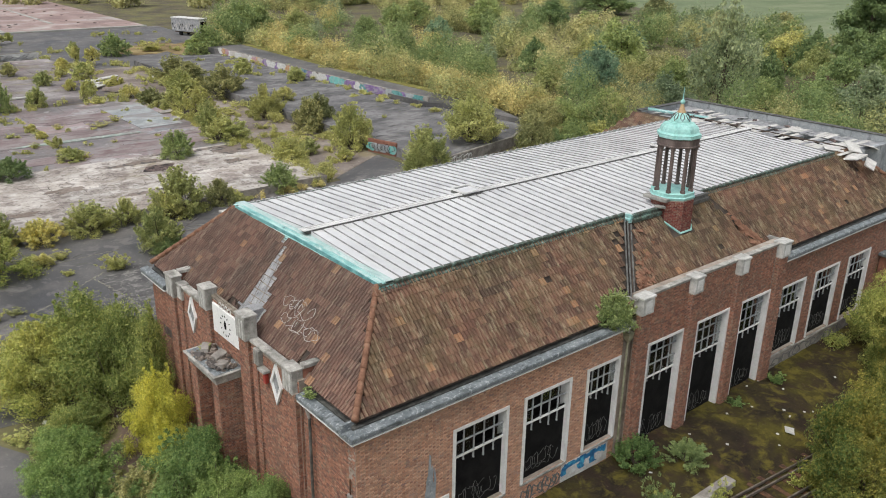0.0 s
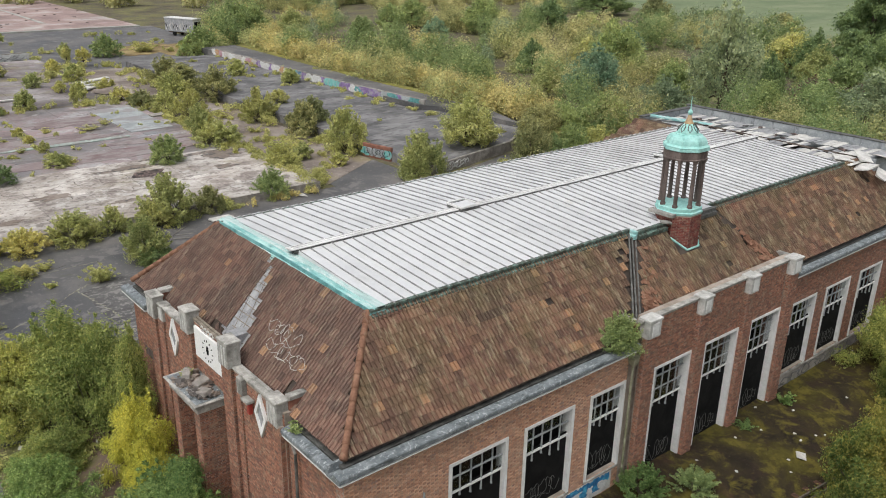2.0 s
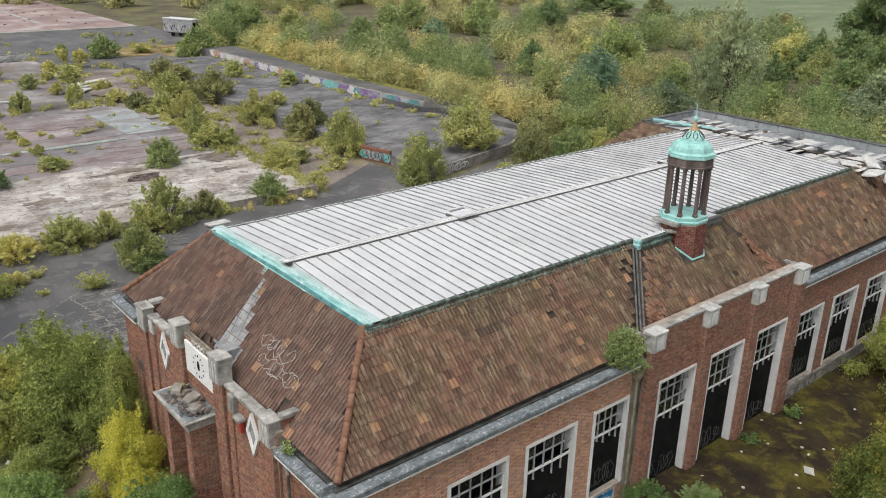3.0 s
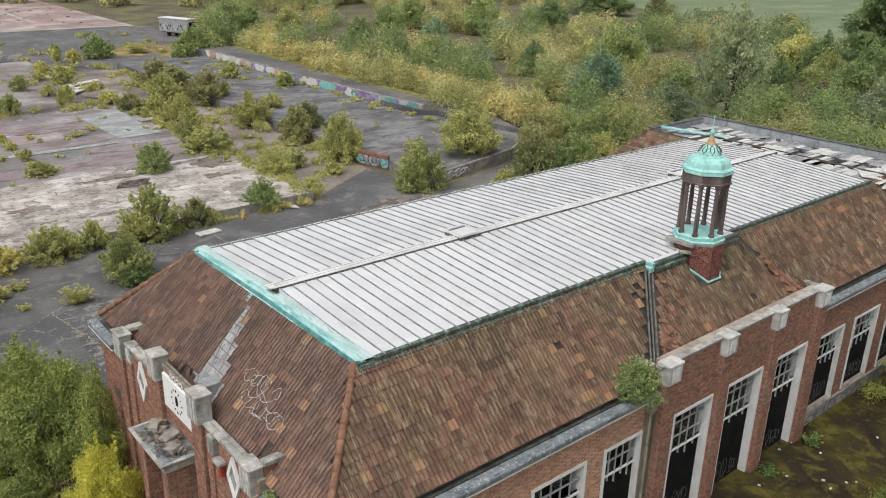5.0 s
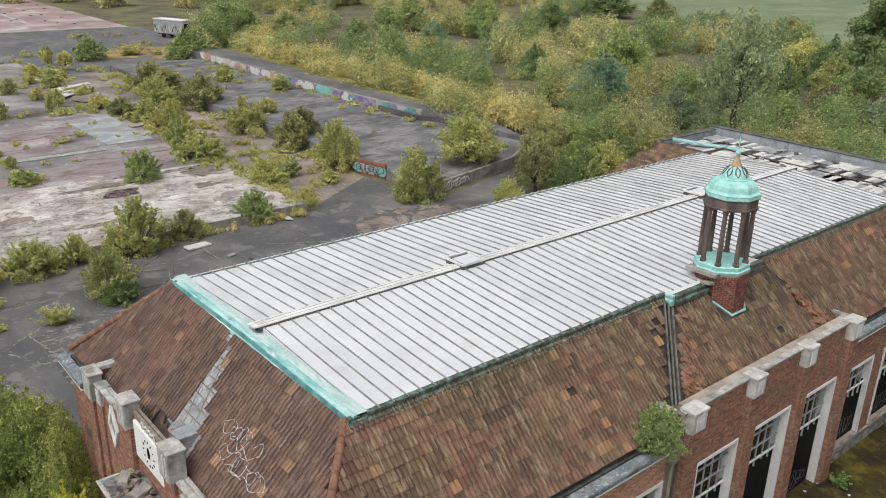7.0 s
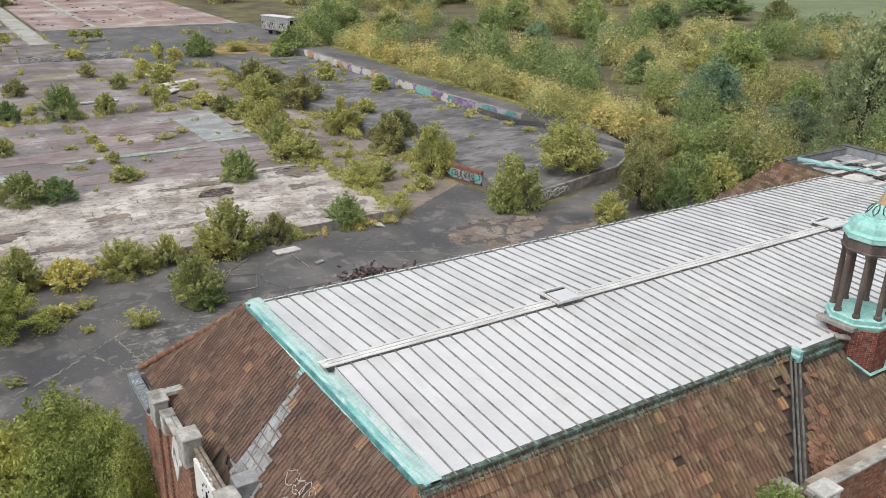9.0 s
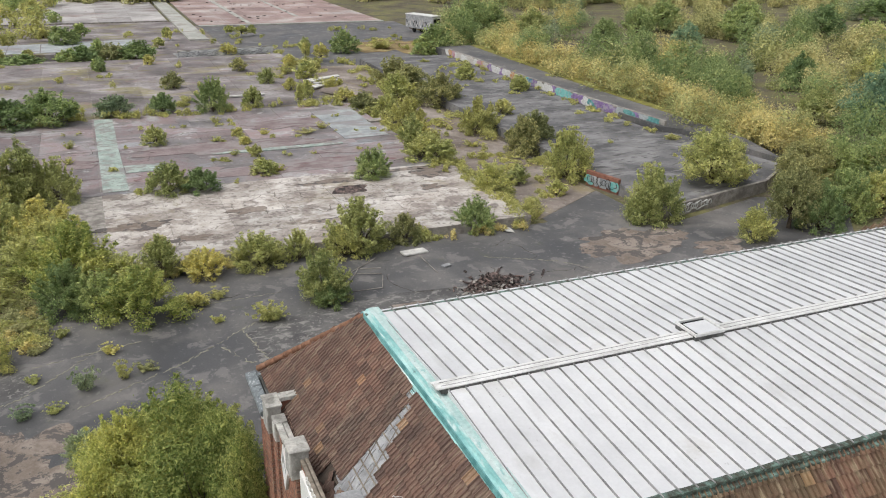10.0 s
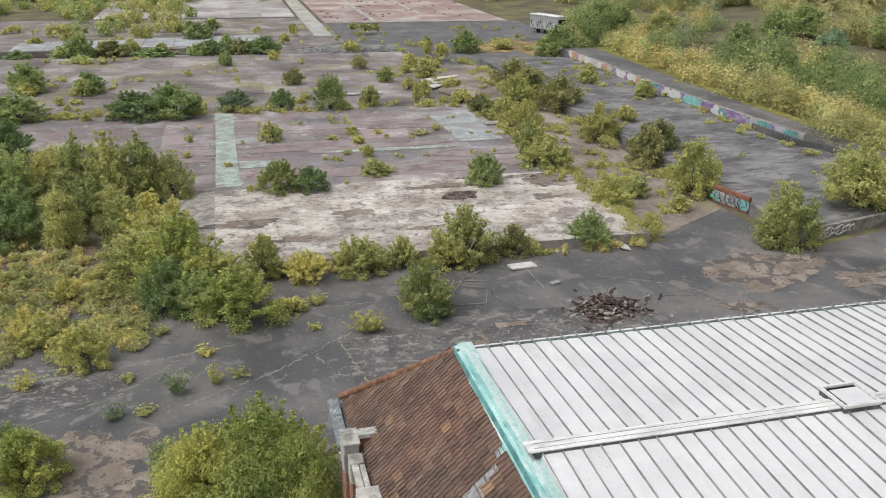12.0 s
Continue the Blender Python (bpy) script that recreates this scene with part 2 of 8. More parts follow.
M["stone_pale"] = worn("pale_stone", [(0.25, (0.4, 0.4, 0.375)), (0.6, (0.58, 0.575, 0.545)), (0.8, (0.68, 0.67, 0.64))], 2.0, fine=14, stains=[(3, 0.54, 0.68, (0.24, 0.24, 0.22), 0.7, (1, 1, 0.35)), (6, 0.6, 0.72, (0.42, 0.6, 0.54), 0.3, None)])
M["gutter"] = worn("gutter_lead", [(0.3, (0.13, 0.15, 0.16)), (0.6, (0.2, 0.225, 0.235)), (0.8, (0.3, 0.325, 0.33))], 2.5, 0.6, fine=16, stains=[(9, 0.57, 0.61, (0.55, 0.57, 0.57), 0.65, None), (4, 0.55, 0.61, (0.06, 0.07, 0.07), 0.75, (0.5, 1, 1)), (1.2, 0.6, 0.7, (0.1, 0.115, 0.115), 0.6, None)])
M["render_grey"] = worn("grey_render", [(0.3, (0.27, 0.295, 0.305)), (0.7, (0.42, 0.445, 0.455))], 0.8, 0.8, fine=8, stains=[(2.5, 0.54, 0.64, (0.15, 0.16, 0.165), 0.7, (1, 1, 0.3)), (5, 0.6, 0.66, (0.58, 0.6, 0.59), 0.6, None)])
M["white"] = worn("white_paint", [(0.25, (0.74, 0.74, 0.72)), (0.6, (0.85, 0.85, 0.83))], 1.5, 0.55, fine=12, grit=0.35, stains=[(3, 0.62, 0.76, (0.42, 0.4, 0.36), 0.6, (1, 1, 0.35))])
M["deck"] = worn("roof_sheet", [(0.3, (0.591, 0.597, 0.606)), (0.7, (0.68, 0.687, 0.692))], 0.5, 0.45, fine=10, bump=0.04, grit=0.18, stains=[(1.1, 0.56, 0.72, (0.458, 0.454, 0.432), 0.5, (1, 0.3, 1)), (0.5, 0.6, 0.76, (0.385, 0.351, 0.282), 0.45, None), (7, 0.66, 0.7, (0.325, 0.318, 0.303), 0.5, None)], pieces=0.06)
M["capping"] = worn("capping_paint", [(0.25, (0.6, 0.6, 0.58)), (0.6, (0.76, 0.76, 0.74))], 1.2, 0.5, fine=12, grit=0.3, bump=0.05, stains=[(2.2, 0.52, 0.64, (0.42, 0.41, 0.385), 0.75, (0.35, 3.0, 1)), (6, 0.62, 0.7, (0.3, 0.29, 0.27), 0.5, None)])
M["seam"] = worn("seam_metal", [(0.3, (0.19, 0.189, 0.187)), (0.7, (0.36, 0.357, 0.352))], 2.0, 0.55, fine=14)
M["copper"] = worn("bright_verdigris", [(0.25, (0.15, 0.37, 0.36)), (0.55, (0.30, 0.56, 0.54)), (0.8, (0.5, 0.70, 0.67))], 1.7, 0.7, fine=10, stretch=(1.6, 0.35, 1.6), stains=[(2.4, 0.52, 0.64, (0.62, 0.70, 0.68), 0.8, (1.5, 0.3, 1.5)), (3.0, 0.6, 0.68, (0.1, 0.17, 0.17), 0.75, (1.5, 0.4, 1.5)), (9, 0.62, 0.7, (0.14, 0.2, 0.19), 0.6, None)])
M["copper_dark"] = worn("dark_verdigris", [(0.3, (0.06, 0.062, 0.05)), (0.55, (0.105, 0.15, 0.125)), (0.8, (0.2, 0.31, 0.27))], 4.0, 0.75, fine=12, stains=[(5, 0.5, 0.6, (0.06, 0.055, 0.04), 0.85, None), (9, 0.6, 0.66, (0.3, 0.4, 0.36), 0.5, None)])
M["dome"] = worn("dome_verdigris", [(0.3, (0.284, 0.582, 0.536)), (0.7, (0.42, 0.728, 0.673))], 1.6, 0.65, fine=9, stains=[(2.5, 0.56, 0.7, (0.525, 0.762, 0.718), 0.6, (1, 1, 0.3)), (3.5, 0.6, 0.7, (0.168, 0.381, 0.353), 0.6, (1, 1, 0.3))])
M["timber"] = worn("cupola_timber", [(0.3, (0.1, 0.078, 0.07)), (0.7, (0.2, 0.158, 0.142))], 3.0, 0.8, fine=16, stretch=(1, 1, 0.2))
M["gilt"] = worn("gilded_cone", [(0.3, (0.35, 0.22, 0.1)), (0.7, (0.5, 0.36, 0.2))], 4, 0.5, fine=18)
M["lead"] = worn("lead_valley", [(0.3, (0.05, 0.05, 0.045)), (0.7, (0.13, 0.13, 0.12))], 3, 0.6, fine=14, stretch=(1, 1, 1))
# Black for boards and fittings; also darkness painted behind panes and inside roof openings.
M["black"] = worn("board_and_shade_black", [(0.3, (0.006, 0.006, 0.006)), (0.7, (0.014, 0.0135, 0.013))], 1.2, 0.9, fine=20)
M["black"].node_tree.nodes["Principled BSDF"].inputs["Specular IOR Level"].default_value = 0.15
M["scribble"] = worn("chalk_spray", [(0.3, (0.12, 0.12, 0.114)), (0.7, (0.204, 0.204, 0.192))], 4, 0.8, fine=20)
M["spray"] = worn("white_spray", [(0.3, (0.5, 0.5, 0.48)), (0.7, (0.68, 0.68, 0.66))], 4, 0.8, fine=20)
M["chalk"] = worn("faded_spray", [(0.3, (0.42, 0.39, 0.36)), (0.7, (0.58, 0.55, 0.52))], 4, 0.85, fine=20)
M["bar"] = worn("grey_glazing_bar", [(0.3, (0.3, 0.32, 0.33)), (0.7, (0.48, 0.5, 0.5))], 3, 0.6, fine=20)
M["slate"] = worn("underlay", [(0.3, (0.22, 0.225, 0.23)), (0.7, (0.38, 0.385, 0.39))], 2.2, 0.6, fine=10)
M["wood"] = worn("weathered_timber", [(0.3, (0.15, 0.125, 0.1)), (0.7, (0.3, 0.26, 0.21))], 3, 0.85, fine=15, stretch=(0.3, 1, 1))
M["pale"] = worn("pale_board", [(0.3, (0.5, 0.49, 0.46)), (0.7, (0.68, 0.67, 0.63))], 2, 0.75, fine=12)
M["rust"] = worn("rusty_steel", [(0.3, (0.06, 0.035, 0.025)), (0.7, (0.16, 0.085, 0.05))], 5, 0.75, fine=20)
M["steel"] = worn("worn_rail", [(0.3, (0.09, 0.075, 0.06)), (0.7, (0.2, 0.17, 0.14))], 5, 0.6, fine=20)
M["pipe"] = worn("mossy_pipe", [(0.3, (0.2, 0.2, 0.12)), (0.7, (0.35, 0.34, 0.24))], 3, 0.7, fine=14)
M["bark"] = worn("bark", [(0.3, (0.07, 0.055, 0.04)), (0.7, (0.16, 0.13, 0.1))], 6, 0.9, fine=20)
M["ash"] = worn("burnt_waste", [(0.3, (0.03, 0.027, 0.026)), (0.5, (0.09, 0.07, 0.064)), (0.75, (0.26, 0.19, 0.17))], 3, 0.9, fine=14)
M["tarmac"] = worn("tarmac", [(0.28, (0.066, 0.066, 0.069)), (0.5, (0.1, 0.098, 0.098)), (0.72, (0.16, 0.153, 0.147))], 0.16, 0.72, fine=14, rough_var=0.3,
                   stains=[(0.5, 0.56, 0.6, (0.22, 0.207, 0.195), 0.55, None), (0.13, 0.54, 0.62, (0.19, 0.175, 0.16), 0.5, None), (2.6, 0.6, 0.64, (0.28, 0.265, 0.245), 0.45, None), (0.3, 0.62, 0.72, (0.09, 0.1, 0.04), 0.55, None), (1.6, 0.64, 0.69, (0.03, 0.03, 0.03), 0.5, None)])
M["scuffed"] = worn("scuffed_tarmac", [(0.28, (0.085, 0.083, 0.082)), (0.5, (0.115, 0.112, 0.11)), (0.72, (0.15, 0.145, 0.14))], 0.5, 0.8, fine=12,
                    stains=[(1.1, 0.54, 0.58, (0.26, 0.25, 0.235), 0.75, (0.7, 1.5, 1)), (3.2, 0.56, 0.6, (0.3, 0.285, 0.265), 0.6, None), (0.45, 0.56, 0.62, (0.075, 0.073, 0.073), 0.8, None)])
M["platform_tarmac"] = worn("platform_tarmac", [(0.28, (0.09, 0.089, 0.092)), (0.5, (0.15, 0.147, 0.148)), (0.72, (0.23, 0.225, 0.222))], 0.2, 0.75, fine=10, stains=[(0.35, 0.52, 0.58, (0.28, 0.275, 0.27), 0.6, (0.7, 1.6, 1)), (0.8, 0.56, 0.62, (0.07, 0.068, 0.068), 0.8, (0.7, 1.6, 1)), (2.5, 0.6, 0.66, (0.16, 0.15, 0.07), 0.6, None)])
M["straw_soil"] = worn("dead_grass_soil", [(0.28, (0.16, 0.115, 0.06)), (0.5, (0.27, 0.2, 0.1)), (0.75, (0.38, 0.3, 0.15))], 0.3, 0.95, fine=3, bump=0.6, distance=0.06, stains=[(0.8, 0.56, 0.66, (0.2, 0.2, 0.08), 0.7, None)])
M["tan"] = worn("bare_subbase", [(0.3, (0.185, 0.15, 0.125)), (0.7, (0.27, 0.225, 0.19))], 0.8, 0.85, fine=12, stains=[(0.35, 0.5, 0.56, (0.33, 0.285, 0.245), 0.6, None), (0.8, 0.51, 0.54, (0.085, 0.08, 0.078), 0.85, None), (2.5, 0.6, 0.63, (0.1, 0.092, 0.088), 0.8, None), (5, 0.6, 0.66, (0.42, 0.37, 0.32), 0.4, None)])
M["pale_slab"] = worn("pale_concrete", [(0.25, (0.3, 0.26, 0.228)), (0.5, (0.47, 0.43, 0.39)), (0.75, (0.61, 0.58, 0.54))], 0.35, 0.8, fine=7, pieces=0.16,
                      stains=[(0.3, 0.53, 0.6, (0.2, 0.17, 0.152), 0.75, (0.8, 1.2, 1)), (0.9, 0.55, 0.6, (0.17, 0.145, 0.13), 0.75, None), (2.6, 0.56, 0.62, (0.15, 0.13, 0.115), 0.7, None), (0.6, 0.58, 0.62, (0.62, 0.6, 0.57), 0.6, None), (0.22, 0.58, 0.66, (0.24, 0.2, 0.11), 0.5, None), (7, 0.62, 0.67, (0.12, 0.11, 0.09), 0.6, None)])
M["red_slab"] = worn("red_grey_floor", [(0.25, (0.12, 0.11, 0.112)), (0.42, (0.235, 0.215, 0.213)), (0.56, (0.255, 0.195, 0.195)), (0.64, (0.3, 0.28, 0.278)), (0.8, (0.42, 0.41, 0.405))], 0.14, 0.7, fine=7, pieces=0.26, rough_var=0.25,
                     stains=[(0.25, 0.54, 0.6, (0.14, 0.122, 0.12), 0.75, (0.7, 1.4, 1)), (0.11, 0.54, 0.59, (0.265, 0.19, 0.188), 0.6, (0.8, 1.3, 1)), (0.14, 0.6, 0.65, (0.3, 0.33, 0.35), 0.6, (0.8, 1.4, 1)), (0.7, 0.6, 0.65, (0.48, 0.47, 0.45), 0.6, None), (1.9, 0.58, 0.66, (0.12, 0.11, 0.06), 0.65, None), (6, 0.6, 0.66, (0.1, 0.09, 0.085), 0.5, None)])
M["dull_slab"] = worn("dull_floor", [(0.25, (0.12, 0.107, 0.105)), (0.5, (0.225, 0.2, 0.196)), (0.75, (0.37, 0.345, 0.335))], 0.14, 0.75, fine=6, pieces=0.24,
                      stains=[(0.16, 0.52, 0.62, (0.225, 0.2, 0.085), 0.75, (0.7, 1.4, 1)), (0.5, 0.58, 0.65, (0.253, 0.155, 0.145), 0.5, None), (1.1, 0.58, 0.64, (0.12, 0.105, 0.09), 0.7, None), (0.4, 0.62, 0.68, (0.47, 0.45, 0.43), 0.6, None)])
M["access"] = worn("brown_access_ground", [(0.25, (0.14, 0.115, 0.1)), (0.5, (0.23, 0.195, 0.17)), (0.75, (0.35, 0.31, 0.275))], 0.16, 0.9, fine=6, stains=[(0.2, 0.52, 0.62, (0.24, 0.2, 0.11), 0.7, (1.3, 0.7, 1)), (0.6, 0.56, 0.62, (0.14, 0.115, 0.1), 0.7, None), (2.0, 0.6, 0.66, (0.45, 0.41, 0.37), 0.6, None)])
M["washed_floor"] = worn("washed_blue_grey_floor", [(0.3, (0.28, 0.3, 0.305)), (0.7, (0.42, 0.45, 0.45))], 0.5, 0.75, fine=7, stains=[(0.4, 0.5, 0.58, (0.26, 0.235, 0.23), 0.8, (0.7, 1.4, 1)), (2.2, 0.58, 0.66, (0.2, 0.19, 0.18), 0.7, None)])
M["red_floor"] = worn("worn_red_floor", [(0.3, (0.195, 0.148, 0.147)), (0.7, (0.295, 0.24, 0.235))], 0.4, 0.75, fine=7, stains=[(0.5, 0.5, 0.57, (0.29, 0.265, 0.255), 0.85, (0.6, 1.5, 1)), (0.3, 0.6, 0.66, (0.17, 0.07, 0.075), 0.7, (0.6, 1.6, 1)), (2.4, 0.58, 0.64, (0.15, 0.13, 0.125), 0.7, None)])
M["far_red"] = worn("far_red_floor", [(0.25, (0.245, 0.18, 0.168)), (0.5, (0.34, 0.25, 0.23)), (0.75, (0.48, 0.44, 0.41))], 0.09, 0.8, fine=4, pieces=0.12, stains=[(0.4, 0.6, 0.68, (0.06, 0.055, 0.05), 0.8, (0.5, 1.8, 1))])
M["far_pale"] = worn("far_pale_floor", [(0.25, (0.24, 0.225, 0.215)), (0.5, (0.38, 0.36, 0.345)), (0.75, (0.5, 0.48, 0.465))], 0.09, 0.8, fine=4, pieces=0.2, stains=[(0.16, 0.55, 0.62, (0.24, 0.17, 0.16), 0.7, (0.6, 1.6, 1)), (0.5, 0.6, 0.67, (0.14, 0.13, 0.1), 0.7, None)])
M["far_line"] = worn("far_pale_strip", [(0.3, (0.33, 0.335, 0.3)), (0.7, (0.46, 0.455, 0.42))], 0.2, 0.8, fine=4, stains=[(0.3, 0.52, 0.6, (0.26, 0.23, 0.2), 0.7, None)])
M["mint"] = worn("mint_floor_paint", [(0.3, (0.26, 0.33, 0.29)), (0.7, (0.42, 0.5, 0.45))], 0.8, 0.7, fine=6, stains=[(0.9, 0.48, 0.6, (0.24, 0.22, 0.205), 0.85, None), (3.5, 0.54, 0.62, (0.2, 0.18, 0.165), 0.75, None)])
M["concrete"] = worn("old_concrete", [(0.3, (0.196, 0.178, 0.161)), (0.7, (0.38, 0.356, 0.322))], 1.2, 0.85, fine=10, stains=[(2, 0.58, 0.7, (0.103, 0.115, 0.0575), 0.6, None)])
M["soil"] = worn("scrub_ground", [(0.28, (0.085, 0.07, 0.055)), (0.45, (0.13, 0.112, 0.075)), (0.6, (0.16, 0.15, 0.07)), (0.78, (0.21, 0.2, 0.09))], 0.13, 0.95, fine=2.5, bump=0.8, distance=0.1,
                 stains=[(0.25, 0.52, 0.62, (0.12, 0.1, 0.095), 0.75, None), (0.9, 0.5, 0.64, (0.11, 0.125, 0.045), 0.75, None), (2.2, 0.56, 0.64, (0.24, 0.22, 0.12), 0.6, None)])
M["dead_grass"] = worn("dead_grass", [(0.3, (0.19, 0.185, 0.14)), (0.7, (0.34, 0.33, 0.26))], 3, 0.95, fine=12)
M["crack"] = worn("crack_dirt", [(0.3, (0.05, 0.045, 0.035)), (0.7, (0.1, 0.09, 0.065))], 3, 0.95, fine=12)
M["moss"] = worn("mossy_ground", [(0.28, (0.022, 0.017, 0.011)), (0.45, (0.04, 0.031, 0.016)), (0.58, (0.055, 0.046, 0.013)), (0.75, (0.085, 0.073, 0.016))], 0.4, 0.95, fine=7, bump=0.8, distance=0.06,
                 stains=[(0.7, 0.5, 0.62, (0.036, 0.023, 0.017), 0.8, None), (1.3, 0.5, 0.66, (0.155, 0.132, 0.024), 0.75, None), (3.6, 0.6, 0.66, (0.028, 0.02, 0.014), 0.7, None), (0.5, 0.6, 0.68, (0.085, 0.05, 0.027), 0.6, None), (7, 0.64, 0.69, (0.12, 0.1, 0.075), 0.6, None)])
M["moss_bright"] = worn("bright_moss", [(0.3, (0.14, 0.13, 0.05)), (0.7, (0.26, 0.25, 0.06))], 0.8, 0.95, fine=6)
M["dirt"] = worn("bare_dirt", [(0.3, (0.096, 0.0696, 0.054)), (0.55, (0.18, 0.132, 0.102)), (0.75, (0.144, 0.15, 0.048))], 0.5, 0.95, fine=6, bump=0.6, distance=0.04, stains=[(3, 0.62, 0.7, (0.336, 0.288, 0.24), 0.5, None)])
M["grass"] = worn("far_meadow", [(0.3, (0.14, 0.185, 0.1)), (0.7, (0.2, 0.24, 0.135))], 0.03, 0.95, fine=0.6, stains=[(0.05, 0.5, 0.62, (0.25, 0.27, 0.17), 0.6, (0.4, 2.0, 1)), (0.2, 0.58, 0.68, (0.12, 0.16, 0.085), 0.6, None)])
M["yellow_green"] = leafy("leaf_yellow_green", (0.28, 0.335, 0.13), (0.5, 0.52, 0.2), (0.73, 0.7, 0.3))
M["mid_green"] = leafy("leaf_mid_green", (0.19, 0.27, 0.115), (0.33, 0.42, 0.17), (0.53, 0.58, 0.24))
M["dark_green"] = leafy("leaf_dark_green", (0.145, 0.215, 0.1), (0.26, 0.355, 0.145), (0.43, 0.51, 0.21), (0.06, 0.09, 0.045))
M["grey_green"] = leafy("leaf_grey_green", (0.213, 0.285, 0.177), (0.323, 0.395, 0.227), (0.513, 0.561, 0.319))
M["blue_green"] = leafy("leaf_blue_green", (0.147, 0.257, 0.169), (0.25, 0.383, 0.239), (0.399, 0.508, 0.32))
M["golden"] = leafy("leaf_golden", (0.34, 0.36, 0.13), (0.56, 0.54, 0.2), (0.76, 0.7, 0.28), (0.16, 0.17, 0.08))
M["olive_brown"] = leafy("leaf_olive_brown", (0.2, 0.225, 0.1), (0.37, 0.375, 0.165), (0.61, 0.58, 0.27))
M["lush"] = leafy("leaf_lush", (0.18, 0.25, 0.07), (0.38, 0.44, 0.13), (0.64, 0.62, 0.21), (0.06, 0.085, 0.03))
M["deep_green"] = leafy("leaf_deep_green", (0.1, 0.18, 0.06), (0.2, 0.32, 0.1), (0.38, 0.48, 0.17), (0.04, 0.07, 0.03))
M["climber_gold"] = leafy("leaf_climber_gold", (0.33, 0.37, 0.08), (0.54, 0.56, 0.11), (0.74, 0.69, 0.15), (0.14, 0.16, 0.04))
M["autumn"] = leafy("leaf_autumn", (0.1, 0.16, 0.045), (0.2, 0.27, 0.07), (0.52, 0.43, 0.1), (0.03, 0.05, 0.018))
M["plum"] = leafy("leaf_plum", (0.13, 0.08, 0.075), (0.2, 0.11, 0.105), (0.23, 0.19, 0.12), (0.07, 0.05, 0.045))
M["scrub"] = leafy("leaf_scrub", (0.28, 0.29, 0.135), (0.56, 0.52, 0.23), (0.8, 0.74, 0.4), (0.1, 0.105, 0.06), 0.38, 0.3)
M["thicket_green"] = leafy("leaf_thicket", (0.24, 0.28, 0.12), (0.47, 0.48, 0.2), (0.7, 0.68, 0.31), (0.07, 0.085, 0.045), 0.38, 0.3)
M["straw"] = leafy("leaf_straw", (0.31, 0.285, 0.12), (0.6, 0.52, 0.21), (0.8, 0.71, 0.34), (0.11, 0.11, 0.055), 0.38, 0.3)
M["copper_pale"] = worn("pale_verdigris", [(0.3, (0.36, 0.52, 0.5)), (0.7, (0.56, 0.66, 0.64))], 2.0, 0.7, fine=10, stretch=(1.6, 0.3, 1.6), stains=[(4, 0.58, 0.66, (0.2, 0.42, 0.41), 0.7, (1.5, 0.4, 1.5)), (8, 0.62, 0.7, (0.2, 0.22, 0.21), 0.6, None)])
M["teal_band"] = worn("teal_copper_band", [(0.3, (0.06, 0.2, 0.2)), (0.7, (0.16, 0.38, 0.37))], 2.5, 0.7, fine=12)
M["teal_spray"] = worn("teal_spray", [(0.3, (0.12, 0.4, 0.38)), (0.7, (0.25, 0.56, 0.52))], 2, 0.7, fine=9, stains=[(1.5, 0.5, 0.58, (0.3, 0.36, 0.36), 0.75, None)])
M["blue_spray"] = worn("blue_spray", [(0.3, (0.015, 0.09, 0.22)), (0.5, (0.03, 0.2, 0.4)), (0.7, (0.08, 0.42, 0.6))], 2.5, 0.6, fine=9)
M["faded_blue"] = worn("faded_blue_spray", [(0.3, (0.06, 0.14, 0.24)), (0.7, (0.13, 0.28, 0.4))], 2, 0.7, fine=9, stains=[(1.5, 0.52, 0.6, (0.36, 0.38, 0.4), 0.8, None)])
M["pink_spray"] = worn("pink_spray", [(0.3, (0.36, 0.17, 0.22)), (0.7, (0.48, 0.32, 0.34))], 2, 0.7, fine=9, stains=[(1.5, 0.5, 0.58, (0.38, 0.33, 0.34), 0.75, None)])
M["orange_spray"] = worn("orange_spray", [(0.3, (0.45, 0.2, 0.08)), (0.7, (0.55, 0.35, 0.15))], 2, 0.7, fine=9, stains=[(1.5, 0.5, 0.58, (0.42, 0.4, 0.36), 0.75, None)])
M["violet_spray"] = worn("violet_spray", [(0.3, (0.16, 0.1, 0.25)), (0.7, (0.3, 0.2, 0.4))], 2, 0.7, fine=9, stains=[(1.5, 0.5, 0.58, (0.38, 0.37, 0.4), 0.75, None)])
M["red_paint"] = worn("red_alarm_box", [(0.3, (0.35, 0.04, 0.03)), (0.7, (0.45, 0.07, 0.05))], 4, 0.5, fine=14)

gm, gn, gl, gb = nodes_of("window_glass")
gb.inputs["Base Color"].default_value = (0.8, 0.85, 0.86, 1)
gb.inputs["Roughness"].default_value = 0.08
gb.inputs["Transmission Weight"].default_value = 1.0
gb.inputs["IOR"].default_value = 1.45
M["glass"] = gm

# ---------------------------------------------------------------- ground, roads, slabs


def fan(bm, outline, cx, cy, z0, z1):
    """A thin patch with a star-shaped outline."""
    lo = [bm.verts.new((x, y, z0)) for x, y in outline]
    hi = [bm.verts.new((x, y, z1)) for x, y in outline]
    c = bm.verts.new((cx, cy, z1))
    n = len(lo)
    for k in range(n):
        bm.faces.new((hi[k], hi[(k + 1) % n], c))
        bm.faces.new((lo[k], lo[(k + 1) % n], hi[(k + 1) % n], hi[k]))


bm = bmesh.new()
sheet(bm, [(-1500, -1500), (1500, -1500), (1500, 1500), (-1500, 1500)], -0.5, 0.0)
tagged(part("ground", bm, M["soil"], None), "brown scrubland soil with moss and weeds", "ground", kind="structure")

